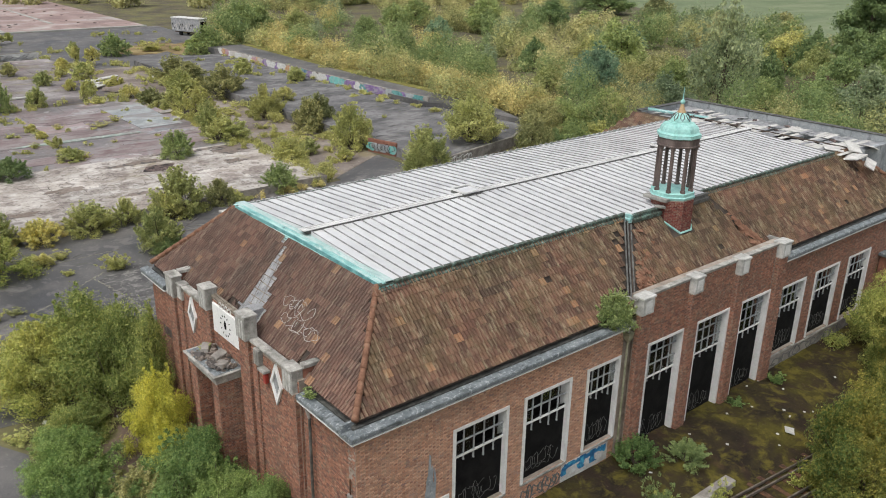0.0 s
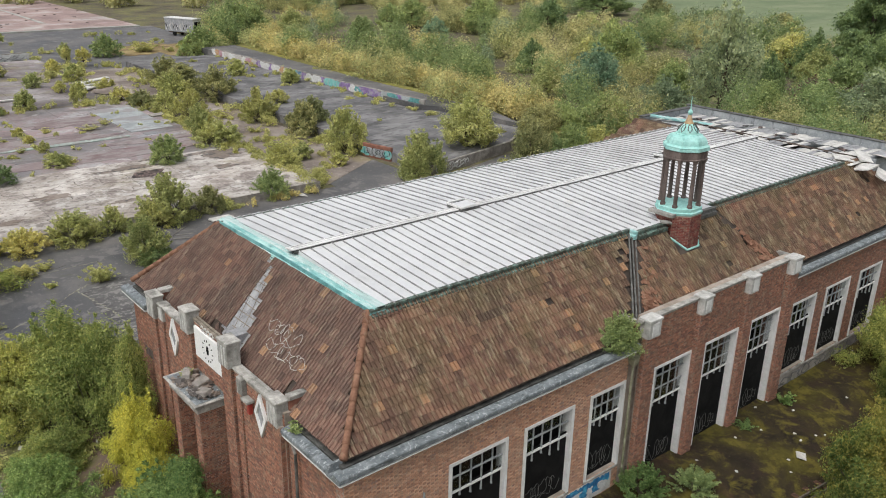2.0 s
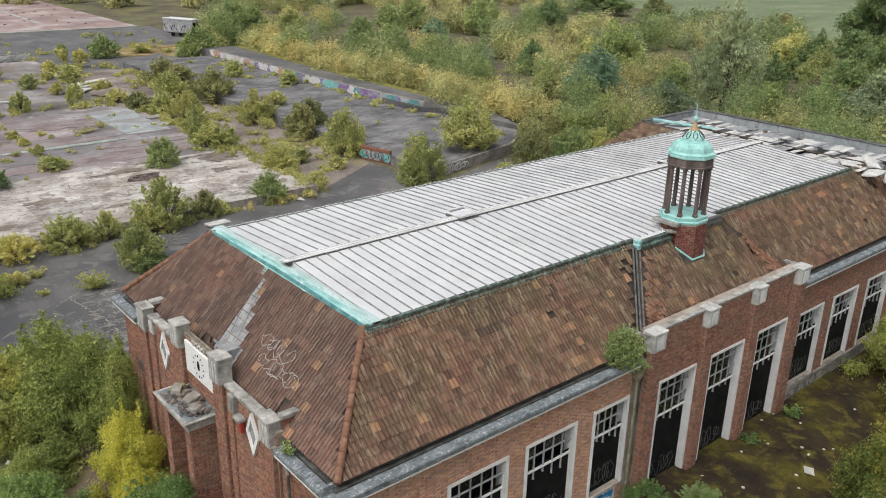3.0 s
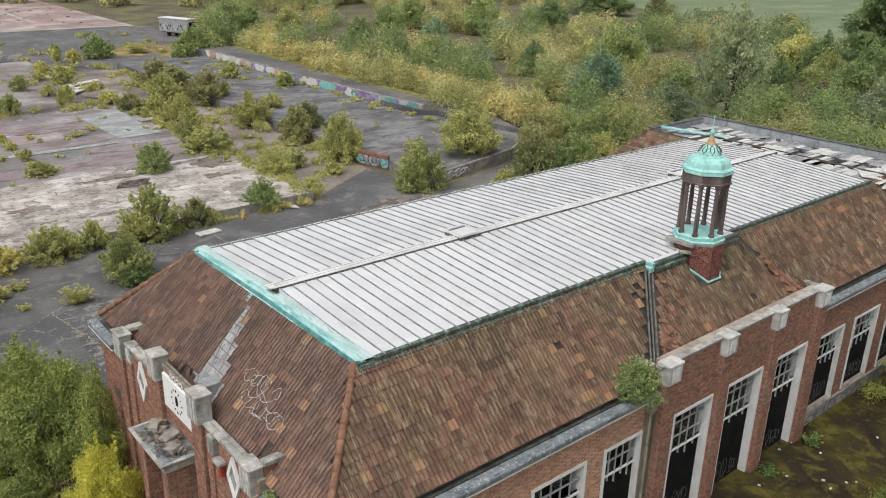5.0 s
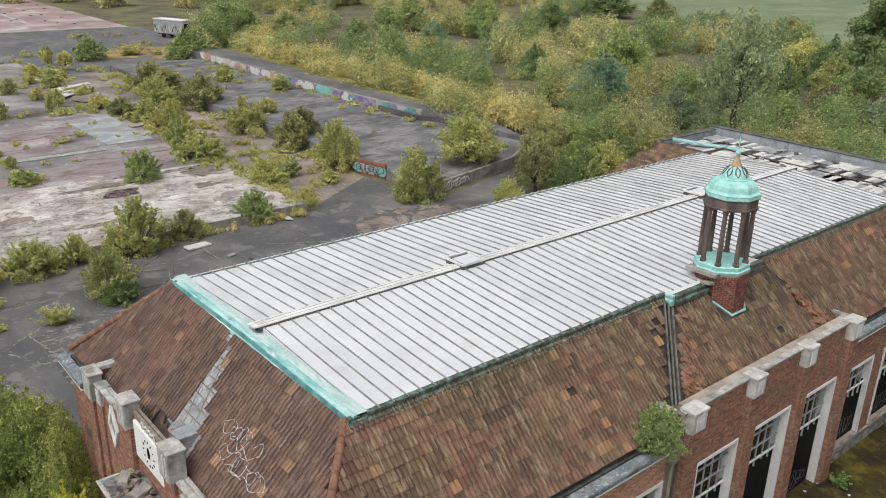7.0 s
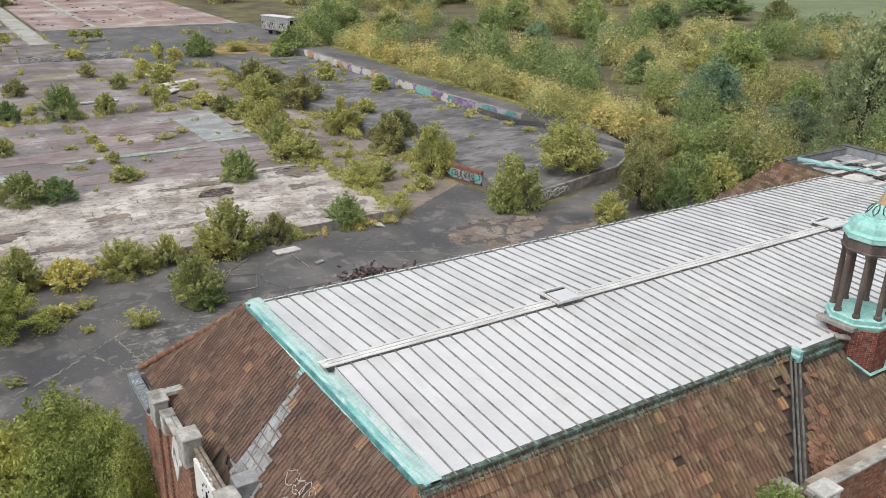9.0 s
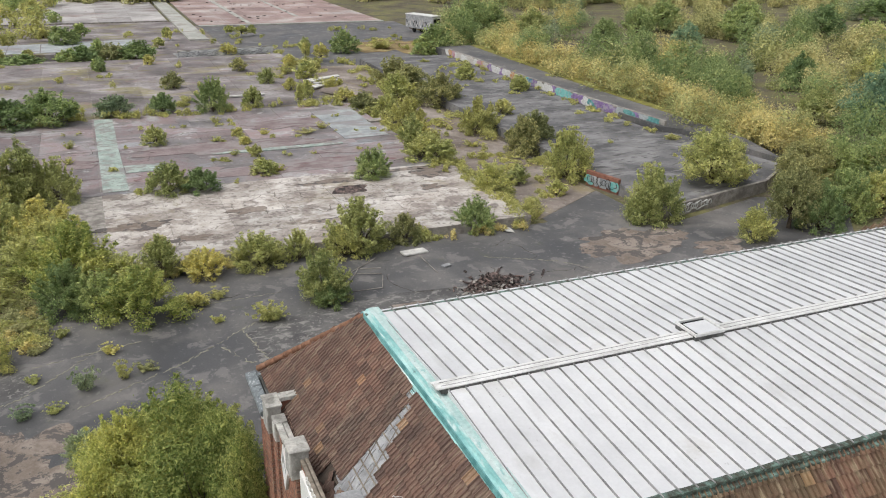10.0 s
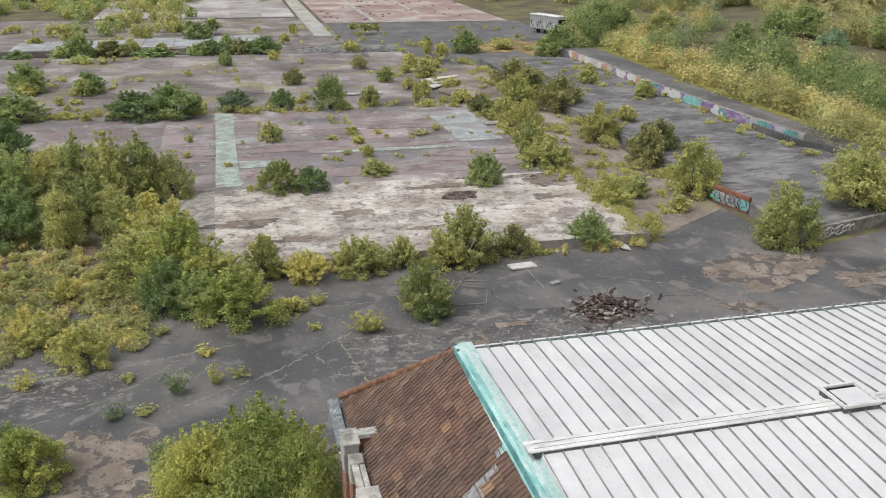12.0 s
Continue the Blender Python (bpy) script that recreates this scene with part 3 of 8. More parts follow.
bm = bmesh.new()
sheet(bm, [(-60, 23), (-9, 20.5), (1.5, 18.6), (41, 18.6), (46, 30), (57, 42), (50, 45.4), (37.5, 42), (37.4, 52), (29, 47), (29, 46), (-9, 46), (-60, 46)], -0.2, 0.012)
tagged(part("road", bm, M["tarmac"], None), "dark worn tarmac road with pale scuffs", "road", kind="structure")
bm = bmesh.new()
sheet(bm, [(-30, 8), (-7.5, 8), (-6.3, 17), (-9, 22), (-30, 24)], -0.2, 0.008)
tagged(part("road", bm, M["tarmac"], None), "dark tarmac lane beside the overgrown verge", "road", kind="structure")
bm = bmesh.new()
sheet(bm, [(28.6, 46.8), (37.3, 52), (38.2, 126), (28.6, 126)], -0.2, 0.016)
tagged(part("road", bm, M["access"], None), "old access road of brown stained concrete", "road", kind="structure")

bm = bmesh.new()
sheet(bm, [(20.5, 137.6), (28.6, 126), (54, 126), (63, 133), (66, 186), (20.5, 186)], -0.2, 0.014)
tagged(part("road", bm, M["tarmac"], None), "dark tarmac yard between the factory floors", "road", kind="structure")
bm = bmesh.new()
fan(bm, blot(51.5, 144, 9.5, 11, 71, 60, 0.6), 51.5, 144, 0.0, 0.03)
tagged(part("ground", bm, M["straw_soil"], None), "orange-brown patch of dead grass in the yard", "ground", kind="structure")
bm = bmesh.new()
sheet(bm, [(2.75, 20), (14.5, 19.5), (21.5, 22), (21.0, 36.5), (12.6, 37.4), (4.6, 36.4), (2.75, 35.2)], -0.1, 0.015)
tagged(part("road_patch", bm, M["scuffed"], None), "paler scuffed tarmac panel beside the brick hall", "road patch", kind="structure")
bm = bmesh.new()
sheet(bm, [(-60, 29), (-16, 29.8), (-8.6, 32.6), (-8.8, 34.6), (-13.5, 36.2), (-60, 37)], -0.1, 0.0145)
tagged(part("road_patch", bm, M["scuffed"], None), "greyish washed lane of old tarmac", "road patch", kind="structure")
for cx, cy, rx, ry, sd in ((33.4, 39.8, 4.0, 2.4, 1), (-9.3, 26.9, 3.3, 2.3, 2), (-8.4, 23.6, 2.6, 1.6, 8), (39.0, 36.8, 2.2, 1.3, 3), (10.6, 33.0, 0.9, 1.0, 4), (28, 34.6, 1.4, 0.7, 5), (13.2, 35.4, 1.1, 0.35, 6)):
    bm = bmesh.new()
    fan(bm, blot(cx, cy, rx, ry, sd, 70, 0.75), cx, cy, 0.0, 0.018 + 0.005 * sd)
    tagged(part("road_patch", bm, M["tan"], None), "tan patch where the tarmac has worn away", "road patch", "worn road patches", "structure")
bm = bmesh.new()
for pts in (((-14.5, 33.4), (-8, 35.4), (-3, 36.4)), ((-6.3, 30.2), (-1, 33.0), (3.6, 36.6)), ((2.6, 35.8), (3.4, 31.0), (3.4, 25)), ((-14, 29.6), (-9, 32.2), (-5, 36.4)), ((1.2, 34), (2.2, 31.8), (3.3, 31.5)), ((21, 41), (25.5, 38.5), (27, 36.5)), ((-9.6, 43.5), (-1, 40.0), (6, 40.2))):
    for (x0, y0), (x1, y1) in zip(pts, pts[1:]):
        d = Vector((x1 - x0, y1 - y0))
        n = max(3, int(d.length / 0.25))
        for k in range(n):
            if random.random() < 0.2:
                continue
            a = k / n
            p = Vector((x0, y0)) + d * a + Vector((random.uniform(-0.06, 0.06), random.uniform(-0.06, 0.06)))
            turned_box(bm, Matrix.Translation((p.x, p.y, 0.01)) @ Matrix.Rotation(math.atan2(d.y, d.x) + random.uniform(-0.5, 0.5), 4, "Z"), d.length / n * 1.3, random.uniform(0.025, 0.09), random.uniform(0.01, 0.025))
tagged(part("crack_grass", bm, M["dead_grass"], None), "dead grass growing in tarmac cracks", "grass", kind="stuff")


def crack(bm, r, x, y, z, a, n):
    """A jagged crack as a chain of thin strips."""
    for k in range(n):
        L = r.uniform(0.2, 0.5)
        a += r.gauss(0, 0.45)
        turned_box(bm, Matrix.Translation((x + L / 2 * math.cos(a), y + L / 2 * math.sin(a), z)) @ Matrix.Rotation(a, 4, "Z"), L * 1.08, r.uniform(0.015, 0.05), 0.006)
        x, y = x + L * math.cos(a), y + L * math.sin(a)


rc = random.Random(19)
bm = bmesh.new()
for k in range(26):
    crack(bm, rc, rc.uniform(-4, 24), rc.uniform(47.5, 61), 0.811, rc.choice((0, 1.57, 3.1, 4.7)) + rc.gauss(0, 0.3), rc.randrange(6, 18))
for k in range(16):
    crack(bm, rc, rc.uniform(-12, 24), rc.uniform(64, 91), 0.785, rc.choice((0, 1.57)) + rc.gauss(0, 0.3), rc.randrange(6, 18))
for k in range(22):
    crack(bm, rc, rc.uniform(-14, 34), rc.uniform(25, 44), 0.013, rc.uniform(0, 6), rc.randrange(6, 16))
tagged(part("cracks", bm, M["crack"], None), "dirt-filled cracks in old concrete and tarmac", "crack", kind="stuff")

# bare earth before the gable end
bm = bmesh.new()
sheet(bm, [(-6.4, 5), (0.4, 5), (0.4, 18.4), (-4, 20.5), (-6.2, 17)], -0.2, 0.03)
tagged(part("ground", bm, M["dirt"], None), "bare trodden earth with litter by the wall", "ground", kind="structure")

# mossy bank along the long wall, sinking to the track
nx, ny = 90, 26
vs, fs = [], []
for i in range(nx):
    for j in range(ny):
        x, y = -2 + 46 * i / (nx - 1), -8.5 + 9.2 * j / (ny - 1)
        z = 0.42 * min(1, max(0, (y + 4.6) / 2.5)) + 0.10 * noise.noise((x * 0.5, y * 0.5, 1)) + 0.05 * noise.noise((x * 2, y * 2, 4))
        vs.append((x, y, z + 0.02 if y > -4.7 else 0.03 + 0.03 * noise.noise((x * 2, y * 2, 4))))
for i in range(nx - 1):
    for j in range(ny - 1):
        a = i * ny + j
        fs.append((a, a + ny, a + ny + 1, a + 1))
tagged(new("ground", soup("bank", vs, fs, M["moss"], True)), "mossy brown bank sloping down to a railway track", "ground", kind="structure")

# the great concrete floor, bay by bay, each bay an object of its own
SLAB_Z = 0.8


def bay_mesh(name, sx, sy, z0, z1, material, seed):
    r = random.Random(seed)
    bm = bmesh.new()
    n = 5
    out = []
    for k in range(4 * n):
        s, f = divmod(k, n)
        f /= n
        p = [(-0.5 + f, -0.5), (0.5, -0.5 + f), (0.5 - f, 0.5), (-0.5, 0.5 - f)][s]
        out.append((p[0] * (sx - 0.035) + r.uniform(-0.018, 0.018), p[1] * (sy - 0.035) + r.uniform(-0.018, 0.018)))
    sheet(bm, out, z0, z1)
    me = bpy.data.meshes.new(name)
    bm.normal_update()
    bm.to_mesh(me)
    bm.free()
    me.materials.append(material)
    return me


def slab(label, x0, x1, y0, y1, nx, ny, z, material, left=None):
    """A raised floor: a core, and bays of concrete on it. left(y) gives a slanting end."""
    core = bmesh.new()
    xa, xb = (left(y0), left(y1)) if left else (x0, x0)
    sheet(core, [(xa, y0), (x1, y0), (x1, y1), (xb, y1)], -0.2, z - 0.018)
    base = tagged(part("slab", core, M["concrete"], None), label, "concrete floor", kind="structure")
    sx, sy = (x1 - x0) / nx, (y1 - y0) / ny
    kinds = [bay_mesh("concrete_bay", sx, sy, -0.02, 0.02, material, s) for s in range(6)]
    for i in range(nx):
        for j in range(ny):
            cx, cy = x0 + (i + 0.5) * sx, y0 + (j + 0.5) * sy
            if left and cx - sx / 2 < left(cy):
                continue
            ob = new("concrete_bay", kinds[random.randrange(6)])
            ob.location = (cx, cy, z - 0.012 + random.uniform(-0.012, 0.012))
            hang(ob, base)
    return base


slab("pale cracked concrete floor of a demolished hall", -8.6, 27.4, 46.0, 62.8, 8, 4, SLAB_Z, M["pale_slab"], lambda y: -3.6 - (y - 46) * 0.3)
slab("stained red and grey floor of a demolished hall", -40, 26.6, 62.85, 93.2, 13, 6, SLAB_Z - 0.03, M["red_slab"], lambda y: -13 - (y - 63) * 0.55)
slab("dull weedy floor of a demolished hall", -60, 27.4, 93.25, 137.5, 14, 8, SLAB_Z - 0.06, M["dull_slab"])
bm = bmesh.new()
sheet(bm, [(-70, 137.6), (20.4, 137.6), (20.4, 186), (14.6, 197.4), (-70, 197.4)], -0.2, 0.02)
tagged(part("floor", bm, M["dull_slab"], None), "overgrown brown floor round the loading platform", "concrete floor", kind="structure")
slab("far worn red factory floor", 20, 63, 186, 300, 6, 12, 0.3, M["far_red"])
slab("far pale factory floor beside the thicket", -30, 14.6, 197.5, 300, 6, 10, 0.3, M["far_pale"])
for k, (x0, x1, y0, y1, nm) in enumerate(((-3.9, -1.9, 63.6, 92.5, "mint"), (-1.9, 1.7, 69.2, 71.4, "mint"), (20.5, 25.6, 75, 89, "washed_floor"), (20, 63, 184.9, 186.2, "far_line"), (15.4, 18.9, 163, 300, "far_line"), (31, 32.2, 187, 300, "far_line"), (45, 46, 200, 300, "far_line"), (6.5, 19.8, 72.8, 73.6, "mint"))):
    bm = bmesh.new()
    z = SLAB_Z if y0 < 140 else 0.3
    sheet(bm, [(x + random.uniform(-0.15, 0.15), y + random.uniform(-0.15, 0.15)) for x, y in ((x0, y0), ((x0 + x1) / 2, y0), (x1, y0), (x1, (y0 + y1) / 2), (x1, y1), ((x0 + x1) / 2, y1), (x0, y1), (x0, (y0 + y1) / 2))], z - 0.3, z + 0.03 + 0.004 * k)
    tagged(part("floor_paint", bm, M[nm], None), "worn mint floor paint strip" if nm == "mint" else "pale screed strip on the old floor", "floor marking", kind="structure")
for cx, cy, rx, ry, sd in ((15.8, 57.5, 1.55, 1.35, 11), (22.9, 55.9, 1.2, 0.7, 12), (6.2, 55.0, 1.6, 0.7, 13), (1.2, 50.0, 1.6, 0.6, 14), (12, 50.5, 2.0, 0.5, 15), (15.5, 60.2, 3.4, 0.5, 16), (-2, 54, 2.4, 0.9, 17), (20.5, 61.8, 4.6, 0.8, 18), (24.6, 60.2, 1.8, 1.4, 19)):
    bm = bmesh.new()
    fan(bm, blot(cx, cy, rx, ry, sd, 50, 0.3 if sd == 11 else 0.7), cx, cy, SLAB_Z - 0.1, SLAB_Z + 0.026)
    tagged(part("floor_patch", bm, M["ash"] if sd == 11 else M["tan"], None), "dark scorched patch on the concrete floor" if sd == 11 else "bare brown patch in the concrete floor", "floor patch", "floor patches", "structure")

# worn red paint along the front of the stained floor
for k, (cx, cy, rx, ry, sd) in enumerate(((14.5, 66.4, 10.5, 1.9, 61), (3.5, 67.0, 4.5, 1.6, 62), (20.5, 70.4, 4.8, 1.1, 63), (9.0, 75.5, 8.5, 2.2, 64), (-7.5, 74.0, 3.2, 2.6, 65), (17.0, 84.0, 6.0, 2.4, 66))):
    bm = bmesh.new()
    fan(bm, blot(cx, cy, rx, ry, sd, 60, 0.5), cx, cy, SLAB_Z - 0.1, SLAB_Z + 0.004 + 0.004 * k)
    tagged(part("floor_patch", bm, M["red_floor"], None), "worn red paint left on the concrete floor", "floor patch", "floor patches", "structure")

# bare earth among the roadside bushes
for cx, cy, rx, ry, sd in ((-15.0, 49.2, 5.6, 5.4, 71), (-11.4, 44.6, 3.4, 2.2, 72)):
    bm = bmesh.new()
    fan(bm, blot(cx, cy, rx, ry, sd, 60, 0.4), cx, cy, -0.1, 0.052 + 0.004 * (sd - 71))
    tagged(part("earth_patch", bm, M["dirt"], None), "bare brown earth among roadside bushes", "earth patch", "earth patches", "structure")

# tarmac platform with its low walls
PZ = 1.0
bm = bmesh.new()
sheet(bm, [(37.6, 43.2), (51.7, 46.5), (57.6, 50.2), (56.0, 64), (54.2, 66), (54.0, 126), (38.4, 126), (38.4, 54.0), (38.6, 49.4), (37.6, 47)], -0.2, PZ)
tagged(part("pavement", bm, M["platform_tarmac"], None), "raised tarmac platform with concrete edge", "platform", kind="structure")
bm = bmesh.new()
sheet(bm, [(57.6, 50.2), (60.5, 60), (61, 90), (62.5, 132), (54.6, 132), (54.6, 66), (56.2, 64)], -0.2, 1.55)
tagged(part("pavement", bm, M["tarmac"], None), "upper tarmac strip edged with moss", "platform", kind="structure")
bm = bmesh.new()
sheet(bm, [(60.0, 58), (61.2, 60), (61.8, 90), (63.4, 132), (61.4, 132), (60.0, 90)], 1.0, 1.57)
tagged(part("moss_strip", bm, M["moss_bright"], None), "bright moss edge along the upper strip", "moss", kind="structure")


def wall_run(name, pts, z0, z1, thick, material, label, kind="structure"):
    bm = bmesh.new()
    for (x0, y0), (x1, y1) in zip(pts, pts[1:]):
        d = Vector((x1 - x0, y1 - y0))
        m = Matrix.Translation(((x0 + x1) / 2, (y0 + y1) / 2, z0)) @ Matrix.Rotation(math.atan2(d.y, d.x), 4, "Z")
        turned_box(bm, m, d.length, thick, z1 - z0, bevel=0.03)
    return tagged(part(name, bm, material, None), label, "wall", kind=kind)


def painted(parent, p0, p1, z0, z1, off, count, colours, seed):
    """Sprayed shapes on a wall: thin blots, proud of the face by off."""
    r = random.Random(seed)
    d = Vector((p1[0] - p0[0], p1[1] - p0[1], 0))
    L, u = d.length, d.normalized()
    nrm = Vector((u.y, -u.x, 0))
    for k in range(count):
        col = M[colours[r.randrange(len(colours))]]
        bm = bmesh.new()
        cw = L / count
        s, zc = (k + 0.5) * cw, (z0 + z1) / 2 + r.uniform(-0.1, 0.1) * (z1 - z0)
        pts2 = blot(0, 0, cw * 0.8, (z1 - z0) * 0.55, seed + k * 1.7, 16, 0.5)
        q = [bm.verts.new(Vector((p0[0], p0[1], 0)) + u * (s + a) + Vector((0, 0, min(z1, max(z0, zc + b)))) + nrm * (off + 0.0012 * k % 0.006)) for a, b in pts2]
        bm.faces.new(q)
        geo = bmesh.ops.extrude_face_region(bm, geom=list(bm.faces))
        for v in geo["geom"]:
            if isinstance(v, bmesh.types.BMVert):
                v.co -= nrm * 0.02
        part("spray_paint", bm, col, parent)


far_wall = wall_run("wall_far", [(54.3, 126), (54.1, 97), (54.4, 80), (55.4, 66)], PZ - 0.3, 2.15, 0.35, M["concrete"], "low retaining wall covered in faded graffiti")
painted(far_wall, (54.1, 125.8), (53.9, 97), 1.04, 2.13, 0.02, 22, ["violet_spray", "spray", "orange_spray", "chalk", "spray", "pink_spray"], 5)
painted(far_wall, (53.9, 97), (54.2, 80), 1.04, 2.12, 0.02, 13, ["pink_spray", "violet_spray", "faded_blue", "teal_spray", "spray", "violet_spray"], 9)
painted(far_wall, (54.2, 80), (55.15, 67), 1.04, 2.1, 0.03, 9, ["faded_blue", "violet_spray", "teal_band", "faded_blue", "render_grey"], 13)
front_wall = wall_run("wall_front", [(37.4, 43.05), (51.8, 46.35), (57.7, 50.0)], -0.1, PZ + 0.12, 0.3, M["concrete"], "dark concrete platform edge with white graffiti")


def scrawl(parent, origin, u, w, length, height, off, seed, material, width=0.05, strokes=7, drop=True, name="spray_line"):
    """Looping sprayed line work on a plane: u along, w up, thin tubes half sunk in the face."""
    r = random.Random(seed)
    u, w = Vector(u).normalized(), Vector(w).normalized()
    nrm = u.cross(w)
    for k in range(strokes):
        bm = bmesh.new()
        c = (k + 0.5) * length / strokes
        a0, ph, turns = r.uniform(0, 6), r.uniform(0, 6), r.uniform(0.7, 1.3)
        ra, rb = length / strokes * r.uniform(0.55, 0.95), height * r.uniform(0.2, 0.45)
        pts = []
        for s in range(19):
            f = s / 18
            g = a0 + f * math.tau * turns
            pts.append(Vector(origin) + u * (c + ra * math.cos(g) + (f - 0.5) * ra * 0.7) + w * (height * 0.5 + rb * math.sin(g) + 0.1 * height * math.sin(3 * g + ph)) + nrm * off)
        tube(bm, pts, width / 2, 4)
        part(name, bm, material, parent)


scrawl(front_wall, (39.0, 43.24, 0.15), (14.4, 3.3, 0), (0, 0, 1), 5.2, 0.85, 0.02, 3, M["spray"], 0.10, 8)
side_wall = wall_run("wall_side", [(37.6, 53.9), (38.6, 50.2)], -0.1, 1.45, 0.35, M["brickface"], "short brick wall end with teal graffiti")
painted(side_wall, (37.42, 53.75), (38.4, 50.2), 0.2, 1.1, 0.02, 5, ["teal_band", "teal_spray", "mint", "render_grey"], 21)
scrawl(side_wall, (37.45, 53.5, 0.3), (0.98, -3.6, 0), (0, 0, 1), 3.2, 0.9, 0.04, 23, M["black"], 0.045, 6)
wall_run("wall_kerb", [(10.6, 139.6), (26.6, 141.4)], -0.1, 1.6, 0.4, M["concrete"], "low concrete wall with pale graffiti letters")
painted(bpy.data.objects["wall_kerb"], (10.7, 139.38), (26.5, 141.18), 0.3, 1.5, 0.02, 9, ["capping", "capping", "spray", "teal_spray", "capping"], 33)
scrawl(bpy.data.objects["wall_kerb"], (10.9, 139.36, 0.35), (15.8, 1.8, 0), (0, 0, 1), 15.0, 1.1, 0.03, 37, M["slate"], 0.12, 14)
bm = bmesh.new()
sheet(bm, [(-42, 143.4), (-9, 144), (4.2, 147.7), (5.4, 161.4), (-8.8, 157.8), (-42, 153)], -0.2, 1.1)
plat = tagged(part("platform", bm, M["dull_slab"], None), "long raised loading platform of pale concrete", "platform", kind="structure")
for k in range(8):
    bm = bmesh.new()
    x = -36.4 + k * 5.15
    sheet(bm, [(x, 144.3 + k * 0.42), (x + 5.0, 144.6 + k * 0.42), (x + 4.9, 154.6 + k * 0.75), (x - 0.1, 153.9 + k * 0.75)], 1.0, 1.13)
    part("concrete_bay", bm, M["washed_floor"], plat)

# far meadow and its hedge line
bm = bmesh.new()
sheet(bm, [(175, 60), (700, -150), (900, 500), (420, 420), (225, 172)], -0.2, 0.02)
tagged(part("field", bm, M["grass"], None), "mown green meadow beyond the scrub", "field", kind="structure")

# ---------------------------------------------------------------- the brick hall
LX, WY = 42.0, 18.1            # outer gutter lengths
WX0, WX1, WY0, WY1 = 0.38, 41.6, 0.38, 17.72   # wall faces
GZ0, GZ1 = 6.95, 7.38          # gutter
DECK_Z, RIDGE_Z = 10.5, 10.84
DX0, DX1, DY0, DY1 = 3.5, 36.3, 3.35, 14.8
hall = thing("brick_hall", (20, 9, 0), "derelict red brick hall with hipped tile roof and metal deck", "building")

SIDE_WIN = [(4.7, 7.22), (8.3, 10.74), (11.92, 13.8), (27.0, 29.38), (30.65, 33.08), (34.45, 36.9)]
MID_WIN = [(15.5, 17.92), (19.08, 21.56), (22.78, 25.22)]
SIDE_Z, EAST_Z = (1.55, 5.42), (1.25, 5.12)
MID_Z = (0.36, 5.58)
LOW_OPEN = (3.2, 4.3, 0.4, 2.75)


def wall_faces(bm, axis, face, u0, u1, z0, z1, openings, thick):
    """A wall slab cut by openings: built from the strips between them."""
    us = sorted({u0, u1, *[o[0] for o in openings], *[o[1] for o in openings]})
    zs = sorted({z0, z1, *[o[2] for o in openings], *[o[3] for o in openings]})
    for a, b in zip(us, us[1:]):
        for c, d in zip(zs, zs[1:]):
            mu, mz = (a + b) / 2, (c + d) / 2
            if any(o[0] < mu < o[1] and o[2] < mz < o[3] for o in openings):
                continue
            if axis == "y":
                box(bm, a, b, min(face, face + thick), max(face, face + thick), c, d)
            else:
                box(bm, min(face, face + thick), max(face, face + thick), a, b, c, d)


south_open = [(a, b, *(SIDE_Z if a < 20 else EAST_Z)) for a, b in SIDE_WIN] + [LOW_OPEN]
mid_open = [(a, b, *MID_Z) for a, b in MID_WIN]
MIDY = 0.12                   # face of the middle bay on the long side
bm = bmesh.new()
wall_faces(bm, "y", WY0 + 0.01, WX0, 14.6, -0.3, 7.0, [o for o in south_open if o[1] < 14.6], 0.42)
wall_faces(bm, "y", WY0 + 0.01, 25.8, WX1, -0.3, 7.0, [o for o in south_open if o[0] > 25.6], 0.42)
wall_faces(bm, "y", MIDY + 0.01, 14.6, 25.8, -0.3, 8.15, mid_open, 0.5)
bmesh.ops.remove_doubles(bm, verts=bm.verts, dist=1e-4)
seen = {}
for face in bm.faces:
    seen.setdefault(frozenset(v.index for v in face.verts), []).append(face)
bmesh.ops.delete(bm, geom=[q for g in seen.values() if len(g) > 1 for q in g], context="FACES_ONLY")
south = part("wall", bm, M["mortar"], hall)
bm = boxes((WX0 + 0.01, WX0 + 0.43, WY0 + 0.43, WY1, -0.3, 7.0))
west = part("wall", bm, M["mortar"], hall)
bm = boxes((WX0, WX1, WY1 - 0.42, WY1, -0.3, 7.0), (WX1 - 0.42, WX1, WY0 + 0.43, WY1 - 0.42, -0.3, 7.0))
part("wall", bm, M["brickface"], hall)
part("floor_slab", boxes((WX0 + 0.4, WX1 - 0.4, WY0 + 0.4, WY1 - 0.4, -0.2, 0.2)), M["under"], hall)

# projecting bay of the gable end
BX, BY0, BY1 = 0.26, 3.7, 15.15
bm = boxes((BX + 0.01, WX0 + 0.3, BY0, BY1, -0.3, 7.55), (BX + 0.01, WX0 + 0.06, 7.22, 11.42, 7.55, 8.3))
bay = part("wall", bm, M["mortar"], hall, "stepped brick end bay with a clock")

